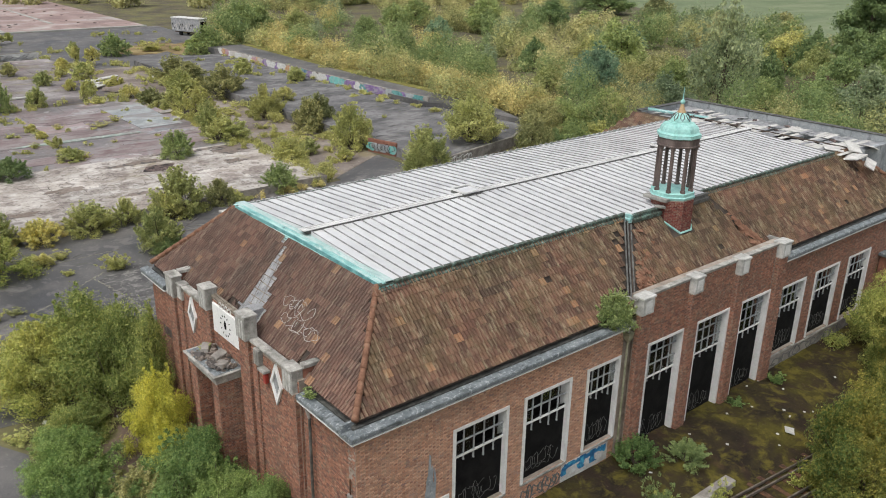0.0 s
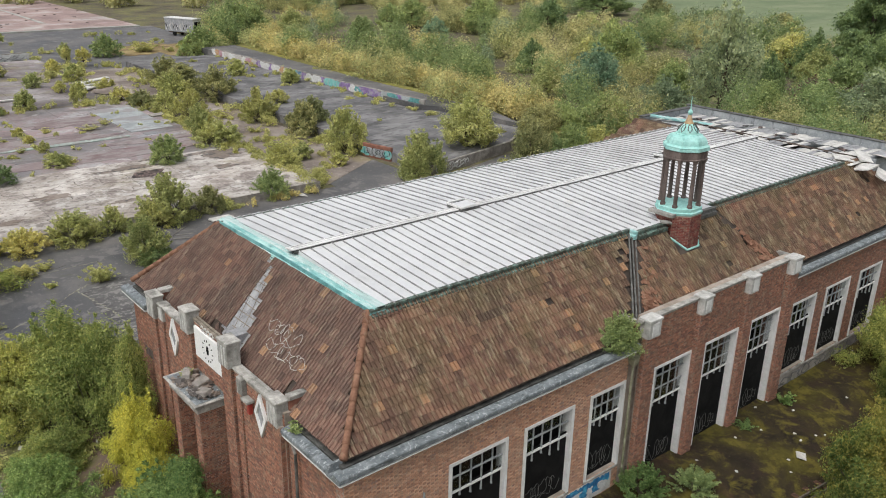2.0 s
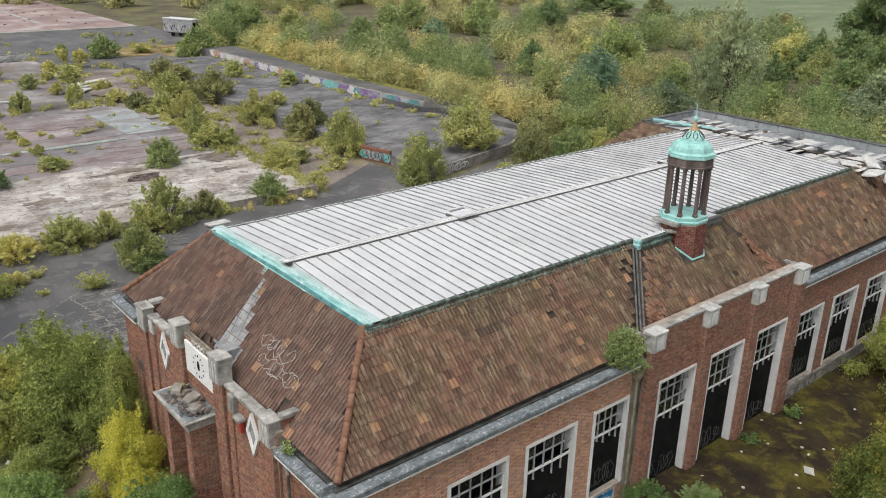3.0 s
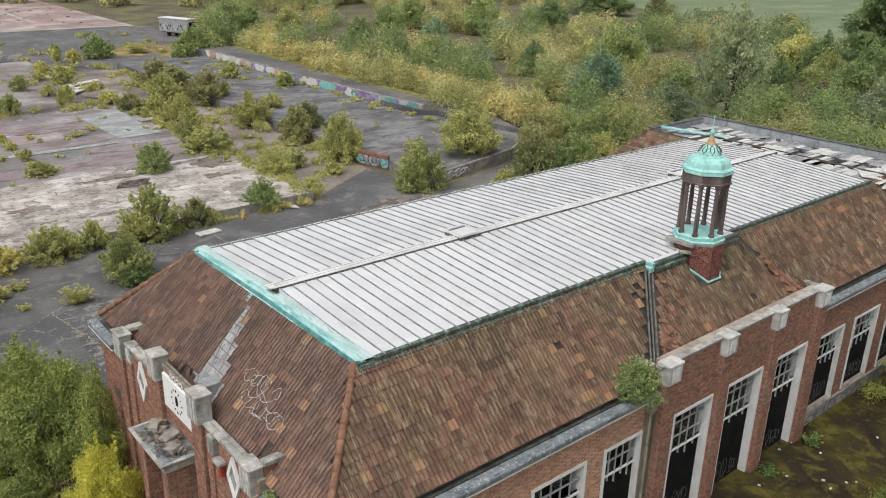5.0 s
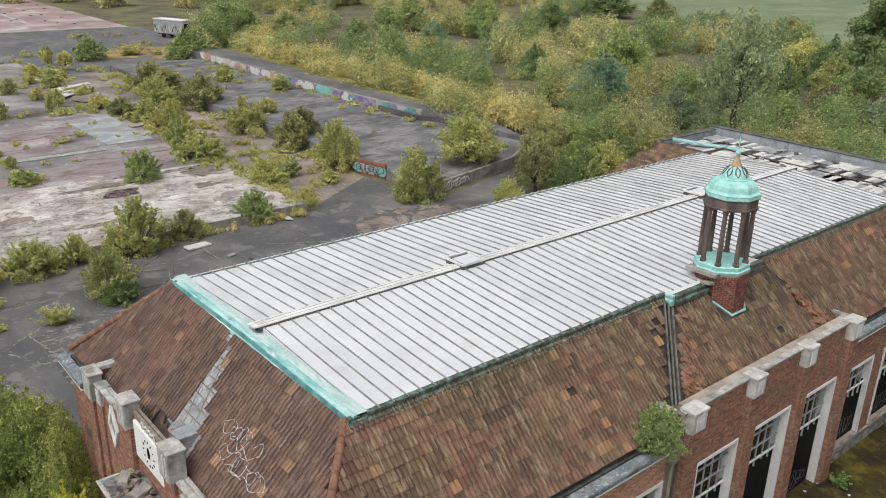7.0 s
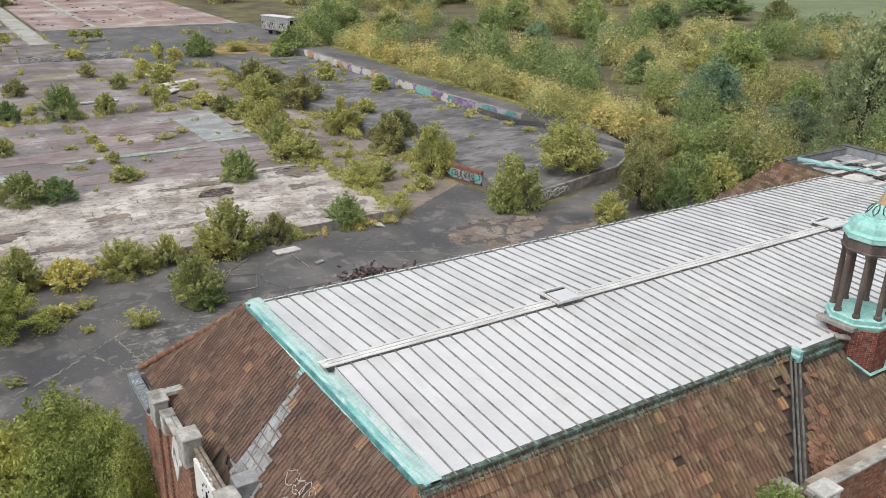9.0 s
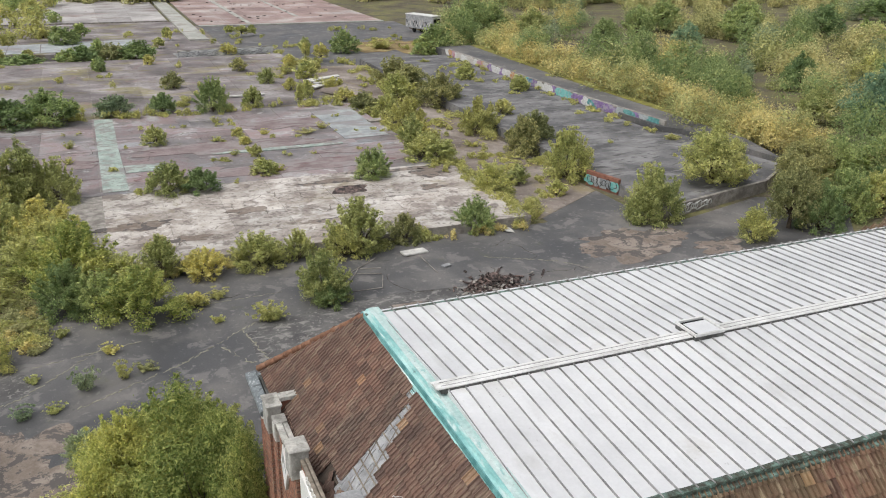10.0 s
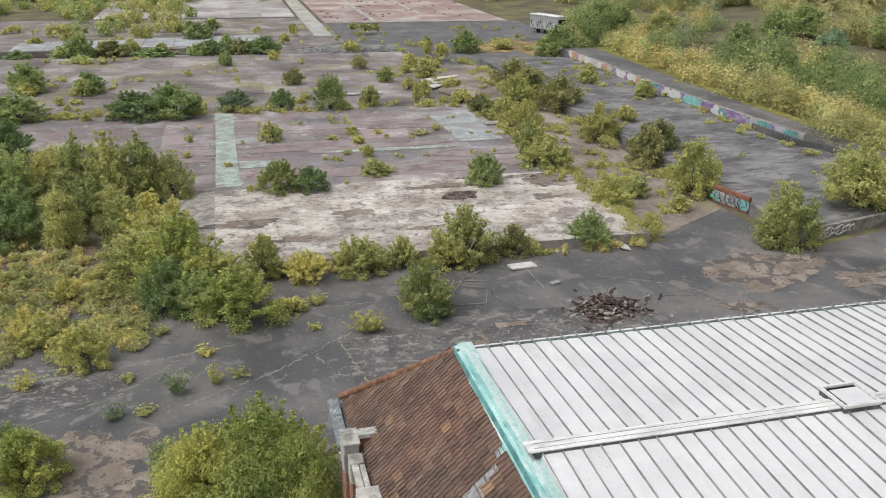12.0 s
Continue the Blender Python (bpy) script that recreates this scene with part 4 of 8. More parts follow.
# eaves gutter all round, broken by the two bays
def gutter_run(p, q, inward, name="gutter"):
    """Moulded gutter between two corners; inward is the way to the wall."""
    p, q, n = Vector(p), Vector(q), Vector(inward)
    prof = [(0.0, 7.02), (0.0, 7.15), (0.03, 7.19), (0.36, 7.23), (0.40, 7.10), (0.62, 7.10), (0.66, 7.36), (0.74, 7.38), (0.74, 6.98), (0.10, 6.96)]
    bm = bmesh.new()
    d = (q - p).normalized()
    ends = []
    for base in (p, q):
        ends.append([bm.verts.new(base + n * o + Vector((0, 0, z))) for o, z in prof])
    k = len(prof)
    for i in range(k):
        bm.faces.new((ends[0][i], ends[0][(i + 1) % k], ends[1][(i + 1) % k], ends[1][i]))
    bm.faces.new(ends[0][::-1])
    bm.faces.new(ends[1])
    bmesh.ops.recalc_face_normals(bm, faces=bm.faces)
    return part(name, bm, M["gutter"], hall, "grey lead-lined stone gutter")


gutter_run((0, 0, 0), (14.2, 0, 0), (0, 1, 0))
gutter_run((26.1, 0, 0), (LX, 0, 0), (0, 1, 0))
gutter_run((0, 0.745, 0), (0, BY0 - 0.2, 0), (1, 0, 0))
gutter_run((0, BY1 + 0.2, 0), (0, WY, 0), (1, 0, 0))
gutter_run((0.745, WY, 0), (LX, WY, 0), (0, -1, 0))
# pale drip edge under the gutter
for row in ((0.03, 14.1, 0.03, 0.37, 6.90, 6.955), (0.03, 0.37, 0.37, BY0 - 0.2, 6.90, 6.955), (26.1, LX, 0.03, 0.37, 6.9, 6.955), (0.03, 0.37, BY1 + 0.2, WY, 6.9, 6.955)):
    part("drip_edge", boxes(row), M["white"], hall)
for row in ((0.41, 14.05, 0.41, 0.70, 7.0, 7.24), (0.41, 0.70, 0.70, BY0 - 0.25, 7.0, 7.24), (26.0, LX, 0.41, 0.70, 7.0, 7.24), (0.41, 0.70, BY1 + 0.25, WY - 0.4, 7.0, 7.24)):
    part("channel", boxes(row), M["lead"], hall)

# ---- roof slopes: boards below, tiles above
TW, TG = 0.333, 0.318
PROFILE = [(0.0, 0.0), (0.012, 0.062), (0.045, 0.066), (0.062, 0.026), (0.142, 0.024), (0.150, -0.006), (0.165, -0.006), (0.177, 0.060), (0.210, 0.064), (0.227, 0.026), (0.308, 0.024), (0.316, -0.004), (0.331, -0.004)]


def tile_shape():
    """One double-rolled tile in its own space: x along the eave, y up the slope."""
    v, f = [], []
    n = len(PROFILE)
    for y, lift in ((0.0, 0.048), (TG + 0.06, 0.002)):
        v += [(x - TW / 2, y, h + lift) for x, h in PROFILE]
    v += [(x - TW / 2, 0.035, h * 0.4 + 0.012) for x, h in PROFILE]
    for i in range(n - 1):
        f.append((i, i + 1, n + i + 1, n + i))
        f.append((2 * n + i, 2 * n + i + 1, i + 1, i))
    return v, f


TV, TF = tile_shape()
TVN = np.array(TV)


class Slope:
    """A roof plane: origin at one end of its eave, u along the eave, v up the slope."""

    def __init__(self, origin, u, v):
        self.o, self.u, self.v = Vector(origin), Vector(u).normalized(), Vector(v).normalized()
        self.n = self.u.cross(self.v)
        self.m = Matrix((( *self.u, 0), (*self.v, 0), (*self.n, 0), (0, 0, 0, 1))).transposed()

    def at(self, s, t, h=0.0):
        return self.o + self.u * s + self.v * t + self.n * h


def tiled(slope, parent, rows, left, right, material, pick, skip, seed, limit=300):
    """Rows of tiles between left(t) and right(t). pick: those that are objects of their own. skip: where tiles are gone."""
    r = random.Random(seed)
    vs, fs, single = [], [], []
    for j in range(rows):
        t = j * TG
        a, b = left(t + TG / 2), right(t + TG / 2)
        k0, k1 = math.ceil((a - TW * 0.5) / TW), math.floor((b + TW * 0.1) / TW)
        for k in range(k0, k1):
            s = (k + 0.5) * TW
            if skip(s, t + TG / 2):
                continue
            if r.random() < 0.003:
                continue
            h = r.uniform(-0.004, 0.012)
            twist = r.gauss(0, 0.006)
            dt = r.gauss(0, 0.006)
            m = Matrix.Translation(slope.at(s, t + dt, h)) @ slope.m @ Matrix.Rotation(twist, 4, "Z") @ Matrix.Rotation(r.gauss(0, 0.008), 4, "Y")
            if pick(s, t) and len(single) < limit:
                single.append(m)
                continue
            mm = np.array(m)
            base = len(vs)
            vs += (TVN @ mm[:3, :3].T + mm[:3, 3]).tolist()
            fs += [tuple(base + q for q in f) for f in TF]
    return vs, fs, single


SL = Slope((0.5, 0.5, 7.42), (1, 0, 0), (0, 2.9, 3.02))
WL = Slope((0.5, 17.6, 7.42), (0, -1, 0), (2.9, 0, 3.02))
NL = Slope((41.5, 17.6, 7.42), (-1, 0, 0), (0, -2.9, 3.02))
SLEN = math.hypot(2.9, 3.02)
RUN = 2.9 / SLEN
ROWS = int(SLEN / TG)


def boards(slope, length, inset=True):
    bm = bmesh.new()
    top = SLEN * 1.0
    quad = [(0, -0.05), (length, -0.05), (length - top * RUN, top), (top * RUN, top)]
    hi = [bm.verts.new(slope.at(s, t, -0.02)) for s, t in quad]
    lo = [bm.verts.new(slope.at(s, t, -0.14)) for s, t in quad]
    bm.faces.new(hi)
    bm.faces.new(lo[::-1])
    for k in range(4):
        bm.faces.new((lo[k], lo[(k + 1) % 4], hi[(k + 1) % 4], hi[k]))
    return bm


south_slope = part("roof_slope", boards(SL, 41.0), M["under"], hall, "long slope of mossy brown interlocking tiles")
west_slope = part("roof_slope", boards(WL, 17.1), M["under"], hall, "end slope of red-brown tiles with a stripped strip")
north_slope = part("roof_slope", boards(NL, 41.0), M["under"], hall)
ES = Slope((41.5, 0.5, 7.42), (0, 1, 0), (-2.9, 0, 3.02))
part("roof_slope", boards(ES, 17.1), M["under"], hall)

# the middle bay's own slope stands proud of the long one
VAL_L, VAL_R = (14.35, 17.15), (25.85, 22.95)    # foot and head of its edges


def mid_left(t):
    return VAL_L[0] + (VAL_L[1] - VAL_L[0]) * t / SLEN - 0.5


def mid_right(t):
    return VAL_R[0] + (VAL_R[1] - VAL_R[0]) * t / SLEN - 0.5


def in_mid(s, t):
    return mid_left(t) - 0.25 < s < mid_right(t) + 0.02


def stripped(s, t):
    """Where the gable end has lost its tiles: a slanting strip, s from the far corner."""
    y = 17.6 - s
    c = 8.75 + (t - 0.8) / 3.2 * 0.95
    w = 0.12 + 0.22 * (3.9 - t) + 0.14 * noise.noise((t * 3, 0, 2))
    low = t < 1.0 and 8.1 < y < 10.5 and noise.noise((y * 2.2, t * 3, 5)) > -0.05
    return (abs(y - c) < w and t > 0.45) or low or (t > 0.3 and t < 0.95 and 3.6 < y < 4.5 and noise.noise((y * 3, t * 3, 1)) > 0.1)


def torn_south(s, t):
    x = s + 0.5
    g = noise.noise((x * 1.8, t * 1.8, 9))
    return in_mid(s, t) or (15.2 < x < 17.2 and 1.7 < t < 4.0 and abs(x - 15.9 - (t - 1.9) * 0.35) < 0.7 and g > 0.22) or (x > 38.2 and t > 3.1)


vs, fs, single = tiled(SL, south_slope, ROWS, lambda t: t * RUN, lambda t: 41.0 - t * RUN, None, lambda s, t: s < 6.6 + 0.5 and t < 4.3, torn_south, 1)
tagged(part("roof_tiles", soup("roof_tiles", vs, fs, M["tile_s"]), None, south_slope), kind="stuff")
tile_me_s = soup("tile", TV, TF, M["tile_s"])
SOUTH_SINGLE = single
vs, fs, single = tiled(WL, west_slope, ROWS, lambda t: t * RUN, lambda t: 17.1 - t * RUN, None, lambda s, t: s > 9.6 and t < 4.3, stripped, 2)
tagged(part("roof_tiles", soup("roof_tiles", vs, fs, M["tile_w"]), None, west_slope), kind="stuff")
tile_me_w = soup("tile", TV, TF, M["tile_w"])
WEST_SINGLE = single
vs, fs, single = tiled(NL, north_slope, ROWS, lambda t: t * RUN, lambda t: 41.0 - t * RUN, None, lambda s, t: False, lambda s, t: False, 3)
tagged(part("roof_tiles", soup("roof_tiles", vs, fs, M["tile_s"]), None, north_slope), kind="stuff")

# proud middle slope: offset out by 0.3
ML = Slope((0.5, 0.22, 7.33), (1, 0, 0), (0, 2.9, 3.02))
bm = bmesh.new()
quad = [(mid_left(0), 0.0), (mid_right(0), 0.0), (mid_right(SLEN), SLEN + 0.06), (mid_left(SLEN), SLEN + 0.06)]
hi = [bm.verts.new(ML.at(s, t, -0.02)) for s, t in quad]
lo = [bm.verts.new(ML.at(s, t, -0.42)) for s, t in quad]
bm.faces.new(hi)
bm.faces.new(lo[::-1])
for k in range(4):
    bm.faces.new((lo[k], lo[(k + 1) % 4], hi[(k + 1) % 4], hi[k]))
mid_slope = part("roof_slope", bm, M["under"], hall, "middle slope of mossy tiles with a broken edge")


def torn_mid(s, t):
    e = s - mid_left(t)
    f = mid_right(t) - s
    return e < 0.35 + 0.3 * noise.noise((t * 2.5, 1, 1)) + (0.55 if t < 1.0 else 0) or (f < 0.7 and t < 2.6 and noise.noise((s * 3, t * 3, 2)) > 0.0) or f < 0.18 + 0.15 * noise.noise((t * 4, 3, 3)) or ((abs(s + 0.5 - 20.05) < 0.9) and t > 2.5)


vs, fs, single = tiled(ML, mid_slope, ROWS, mid_left, mid_right, None, lambda s, t: False, torn_mid, 4)
tagged(part("roof_tiles", soup("roof_tiles", vs, fs, M["tile_s"]), None, mid_slope), kind="stuff")
# lead valleys at its two edges
bm = bmesh.new()
for o in (-0.30, -0.10, 0.12):
    tube(bm, [ML.at(mid_left(t) + o, t, -0.04) for t in (0.55, 1.6, 2.8, SLEN)], 0.05, 5)
part("valley", bm, M["lead"], hall, "exposed dark lead valley")
bm = bmesh.new()
for o in (0.02, 0.16):
    tube(bm, [ML.at(mid_right(t) + o, t, -0.06) for t in (0.4, 1.6, 2.8, SLEN)], 0.05, 5)
part("valley", bm, M["under"], hall, "torn dark valley")
r = random.Random(5)
bm = bmesh.new()
for k in range(190):
    t = abs(r.gauss(0, 0.95)) + 0.05
    s = mid_left(t) + 0.3 + abs(r.gauss(0, 0.55))
    turned_box(bm, Matrix.Translation(ML.at(s, t, r.uniform(0.02, 0.12 + 0.2 * max(0, 1 - t)))) @ ML.m @ Euler((r.uniform(-0.6, 0.6), r.uniform(-0.6, 0.6), r.uniform(0, 3))).to_matrix().to_4x4(), r.uniform(0.1, 0.32), r.uniform(0.1, 0.3), 0.02)
for k in range(150):
    t = min(3.6, abs(r.gauss(0, 1.3)) + 0.05)
    s = mid_right(t) - 0.1 - abs(r.gauss(0, 0.45 if t < 1.2 else 0.2))
    turned_box(bm, Matrix.Translation(ML.at(s, t, r.uniform(0.02, 0.16))) @ ML.m @ Euler((r.uniform(-0.5, 0.5), r.uniform(-0.5, 0.5), r.uniform(0, 3))).to_matrix().to_4x4(), r.uniform(0.1, 0.32), r.uniform(0.1, 0.3), 0.02)
tagged(part("broken_tiles", bm, M["hip"], None), "heap of broken orange tiles slid to the parapet", "rubble", kind="stuff")

# stripped strip on the gable end: underlay sheets, battens, loose tiles
for j in range(13):
    t = 0.42 + j * 0.29
    c = 17.6 - (8.75 + (t - 0.8) / 3.2 * 0.95)
    for q in range(4):
        s = c - 0.95 + q * 0.48 + 0.22 * (j % 2)
        bm = bmesh.new()
        turned_box(bm, Matrix.Translation(WL.at(s, t, -0.012 + 0.004 * (q % 2))) @ WL.m @ Matrix.Rotation(r.gauss(0, 0.03), 4, "Z"), 0.46, 0.32, 0.012)
        part("slate", bm, M["slate"], west_slope)
for j in range(12):
    bm = bmesh.new()
    t = 0.5 + j * TG
    c = 17.6 - (8.75 + (t - 0.8) / 3.2 * 0.95)
    turned_box(bm, Matrix.Translation(WL.at(c + r.uniform(-0.1, 0.1), t, 0.004)) @ WL.m @ Matrix.Rotation(r.gauss(0, 0.03), 4, "Z"), r.uniform(0.9, 1.5), 0.035, 0.03)
    part("batten", bm, M["wood"], west_slope)
for q in (-0.35, 0.2):
    bm = bmesh.new()
    tube(bm, [WL.at(17.6 - (8.75 + (t - 0.8) / 3.2 * 0.95) + q, t, 0.0) for t in (0.5, 2.0, 3.9)], 0.018, 4)
    part("cable", bm, M["wood"], west_slope)
bm = bmesh.new()
for k in range(12):
    t = r.uniform(0.15, 1.1)
    y = r.uniform(8.0, 10.6)
    turned_box(bm, Matrix.Translation(WL.at(17.6 - y, t, r.uniform(0.02, 0.08))) @ WL.m @ Euler((r.uniform(-0.4, 0.4), r.uniform(-0.4, 0.4), r.uniform(0, 3))).to_matrix().to_4x4(), 0.3, r.uniform(0.15, 0.34), 0.025)
tagged(part("broken_tiles", bm, M["tile_w"], None), "loose slipped roof tiles on the gable slope", "rubble", kind="stuff")
scrawl(west_slope, WL.at(17.6 - 7.3, 1.7, 0.07), WL.u, WL.v, 2.0, 0.7, 0.02, 21, M["chalk"], 0.028, 5)
scrawl(west_slope, WL.at(17.6 - 6.9, 1.1, 0.07), WL.u, WL.v, 2.3, 0.7, 0.02, 26, M["chalk"], 0.028, 5)

# hip caps and ridge line pieces
for p, q in (((0.42, 0.42, 7.52), (3.42, 3.42, 10.42)), ((0.42, 17.68, 7.52), (3.42, 14.7, 10.42)), ((41.58, 0.42, 7.5), (38.7, 3.42, 10.4))):
    p, q = Vector(p), Vector(q)
    n = 11
    for k in range(n):
        bm = bmesh.new()
        a, b = p.lerp(q, k / n), p.lerp(q, (k + 1.12) / n)
        tube(bm, [a, b], [0.125, 0.105], 10)
        part("hip_tile", bm, M["hip"], hall, smooth=True)

# ---- metal deck: rolls and panels
deck = part("roof_deck", boxes((DX0 + 0.1, DX1, DY0 + 0.1, DY1 - 0.1, DECK_Z - 0.35, DECK_Z - 0.08)), M["under"], hall, "low-pitched pale sheet metal deck with seams")
MIDDLE = 9.05
PW = 0.4835
NP = int((DX1 - DX0 - 0.45) / PW)
half = MIDDLE - DY0


def deck_piece(name, w, h0, h1, y0, y1, material, lip=0.0):
    """A strip running down one half of the deck, in its own x, from ridge to eave."""
    v, f = [], []
    ys = np.linspace(y0, y1, 9)
    for i, y in enumerate(ys):
        z = DECK_Z + (RIDGE_Z - DECK_Z) * min(1.0, max(0.0, (y - DY0) / half))
        for x, h in ((-w / 2, h0), (-w / 2, h1), (-w / 4, h1 + lip), (w / 4, h1 + lip), (w / 2, h1), (w / 2, h0)):
            v.append((x, y, z + h))
    for i in range(8):
        for k in range(5):
            a = i * 6 + k
            f.append((a, a + 6, a + 7, a + 1))
    f += [(0, 1, 2, 3, 4, 5), tuple(48 + q for q in (5, 4, 3, 2, 1, 0))]
    return soup(name, v, f, material)


panel_s = deck_piece("panel", PW - 0.014, -0.05, 0.0, DY0 - 0.05, MIDDLE, M["deck"], 0.008)
roll_s = deck_piece("seam_roll", 0.025, -0.02, 0.046, DY0 - 0.09, MIDDLE, M["seam"], 0.012)
x_first = 3.97
for k in range(NP + 1):
    x = x_first + k * PW
    for flip in (0, 1):
        m = Matrix.Translation((x, 0, 0)) if not flip else Matrix.Translation((x, 2 * MIDDLE, 0)) @ Matrix.Rotation(math.pi, 4, "Z")
        if k < NP:
            ob = hang(new("panel", panel_s), deck)
            ob.matrix_basis = Matrix.Translation((PW / 2, 0, random.uniform(-0.004, 0.004))) @ m
        ob = hang(new("seam_roll", roll_s), deck)
        ob.matrix_basis = m
bm = bmesh.new()
cap_prof = [(-0.25, 0.057), (-0.25, 0.085), (-0.13, 0.098), (-0.12, 0.082), (0.0, 0.105), (0.11, 0.09), (0.12, 0.076), (0.24, 0.055), (0.24, 0.03)]
rings = []
for k in range(56):
    x = DX0 + 0.12 + (DX1 + 0.1 - DX0 - 0.12) * k / 55
    lift = 0.012 * noise.noise((x * 0.9, 1.0, 4.0))
    rings.append([bm.verts.new((x, MIDDLE + o, RIDGE_Z + h + lift)) for o, h in cap_prof])
for q, s in zip(rings, rings[1:]):
    for k in range(len(cap_prof) - 1):
        bm.faces.new((q[k], q[k + 1], s[k + 1], s[k]))
    bm.faces.new((q[-1], q[0], s[0], s[-1]))
bm.faces.new(rings[0][::-1])
bm.faces.new(rings[-1])
bmesh.ops.recalc_face_normals(bm, faces=bm.faces)
part("ridge_cap", bm, M["capping"], deck, "white folded ridge capping with grey smears")
part("cap_joint", boxes((DX0 + 0.3, DX1, MIDDLE + 0.036, MIDDLE + 0.05, RIDGE_Z + 0.07, RIDGE_Z + 0.11), (DX0 + 0.3, DX1, MIDDLE - 0.139, MIDDLE - 0.124, RIDGE_Z + 0.07, RIDGE_Z + 0.103)), M["seam"], deck, "grey joint lines of the capping")
# Dark strip proud of the capping draws the shadow line under its edge.
part("ridge_filler", boxes((x_first - 0.2, DX1, MIDDLE - 0.262, MIDDLE + 0.2, RIDGE_Z - 0.08, RIDGE_Z + 0.052)), M["lead"], deck)

for sx, sy in ((12.58, 9.16), (27.6, 9.16)):
    hatch = thing("roof_hatch", (sx, sy, RIDGE_Z - 0.1), "white framed roof hatch on the deck ridge", "roof hatch", "roof hatches")
    # Kerb colour is kept dark for the shade below the frame.
    part("kerb", boxes((sx - 0.53, sx + 0.53, sy - 0.49, sy + 0.49, RIDGE_Z - 0.1, RIDGE_Z + 0.125), bevel=0.01), M["lead"], hatch, "kerb coloured dark for the shade under the frame")
    for x0, x1, y0, y1 in ((-0.56, 0.56, -0.52, -0.45), (-0.56, 0.56, 0.45, 0.52), (-0.56, -0.49, -0.45, 0.45), (0.49, 0.56, -0.45, 0.45)):
        part("frame", boxes((sx + x0, sx + x1, sy + y0, sy + y1, RIDGE_Z + 0.125, RIDGE_Z + 0.22), bevel=0.012), M["capping"], hatch)
    # Black sheet round the lid paints the frame's inner shadow.
    part("lining", boxes((sx - 0.479, sx + 0.479, sy - 0.439, sy + 0.439, RIDGE_Z + 0.126, RIDGE_Z + 0.15)), M["black"], hatch, "black sheet painting the shadow inside the frame")
    part("lid", boxes((sx - 0.38, sx + 0.47, sy - 0.43, sy + 0.32, RIDGE_Z + 0.15, RIDGE_Z + 0.18), bevel=0.01), M["deck"], hatch, "pale sunken hatch lid")


def cornice(p, q, out, prof, material, label):
    """A moulding between two points; prof: (outwards, z)."""
    p, q, n = Vector(p), Vector(q), Vector(out)
    bm = bmesh.new()
    N = max(2, int((q - p).length / 0.6))
    rows = []
    for i in range(N + 1):
        b = p.lerp(q, i / N)
        j = 0.012 * noise.noise((i * 1.7, 3, 1))
        rows.append([bm.verts.new(b + n * (o + j) + Vector((0, 0, z + j))) for o, z in prof])
    k = len(prof)
    for a, b in zip(rows, rows[1:]):
        for i in range(k):
            bm.faces.new((a[i], a[(i + 1) % k], b[(i + 1) % k], b[i]))
    bm.faces.new(rows[0][::-1])
    bm.faces.new(rows[-1])
    bmesh.ops.recalc_face_normals(bm, faces=bm.faces)
    return part("fascia", bm, material, hall, label)


CP = [(-0.57, 10.44), (-0.54, 10.59), (-0.2, 10.597), (-0.19, 10.55), (-0.5, 10.44)]
FP = [(-0.55, 10.42), (-0.52, 10.57), (-0.12, 10.58), (-0.09, 10.52), (0.0, 10.50), (0.04, 10.40), (0.12, 10.38), (0.14, 10.28), (0.22, 10.24), (0.22, 10.16), (-0.5, 10.1)]
SP = [(-0.12, 10.50), (0.0, 10.53), (0.11, 10.52), (0.12, 10.45), (0.08, 10.42), (0.11, 10.36), (0.19, 10.33), (0.20, 10.26), (0.17, 10.23), (0.18, 10.16), (-0.3, 10.16)]
cornice((DX0, DY0 - 0.1, 0), (DX0, MIDDLE, 0.1), (-1, 0, 0), FP, M["copper"], "bright turquoise copper edge flashing")
cornice((DX0, MIDDLE, 0.1), (DX0, DY1 + 0.1, 0), (-1, 0, 0), FP, M["copper"], "bright turquoise copper edge flashing")
TB = [(0.0, 10.51), (0.035, 10.505), (0.075, 10.40), (0.0, 10.40)]
LB = [(0.15, 10.20), (0.26, 10.17), (0.32, 10.08), (0.32, 10.02), (0.1, 10.02)]
for a_, b_ in (((DX0, DY0 - 0.1, 0), (DX0, MIDDLE, 0.1)), ((DX0, MIDDLE, 0.1), (DX0, DY1 + 0.1, 0))):
    cornice(a_, b_, (-1, 0, 0), CP, M["copper_pale"], "pale weathered lip of the copper edge")
    cornice(a_, b_, (-1, 0, 0), TB, M["teal_band"], "darker teal band of the copper edge")
    cornice(a_, b_, (-1, 0, 0), LB, M["gutter"], "ragged grey lead strip under the copper")
bm = bmesh.new()
tri = [(DY0, DECK_Z - 0.1), (DY0, DECK_Z + 0.02), (MIDDLE, RIDGE_Z + 0.02), (DY1 - 0.05, DECK_Z + 0.02), (DY1 - 0.05, DECK_Z - 0.1)]
for face in ([bm.verts.new((x_first - 0.03, y, z)) for y, z in tri], [bm.verts.new((x_first + 0.02, y, z)) for y, z in tri][::-1]):
    bm.faces.new(face)
vs_ = list(bm.verts)
for i in range(5):
    bm.faces.new((vs_[i], vs_[5 + i], vs_[5 + (i + 1) % 5], vs_[(i + 1) % 5]))
bmesh.ops.recalc_face_normals(bm, faces=bm.faces)
part("end_strip", bm, M["deck"], deck)
MIDE = 2.95
cornice((DX0 - 0.06, DY0, 0), (17.1, DY0, 0), (0, -1, 0), SP, M["copper_dark"], "dark green copper eaves moulding")
cornice((17.1, MIDE, 0), (19.1, MIDE, 0), (0, -1, 0), SP, M["copper_dark"], "dark green copper eaves moulding")
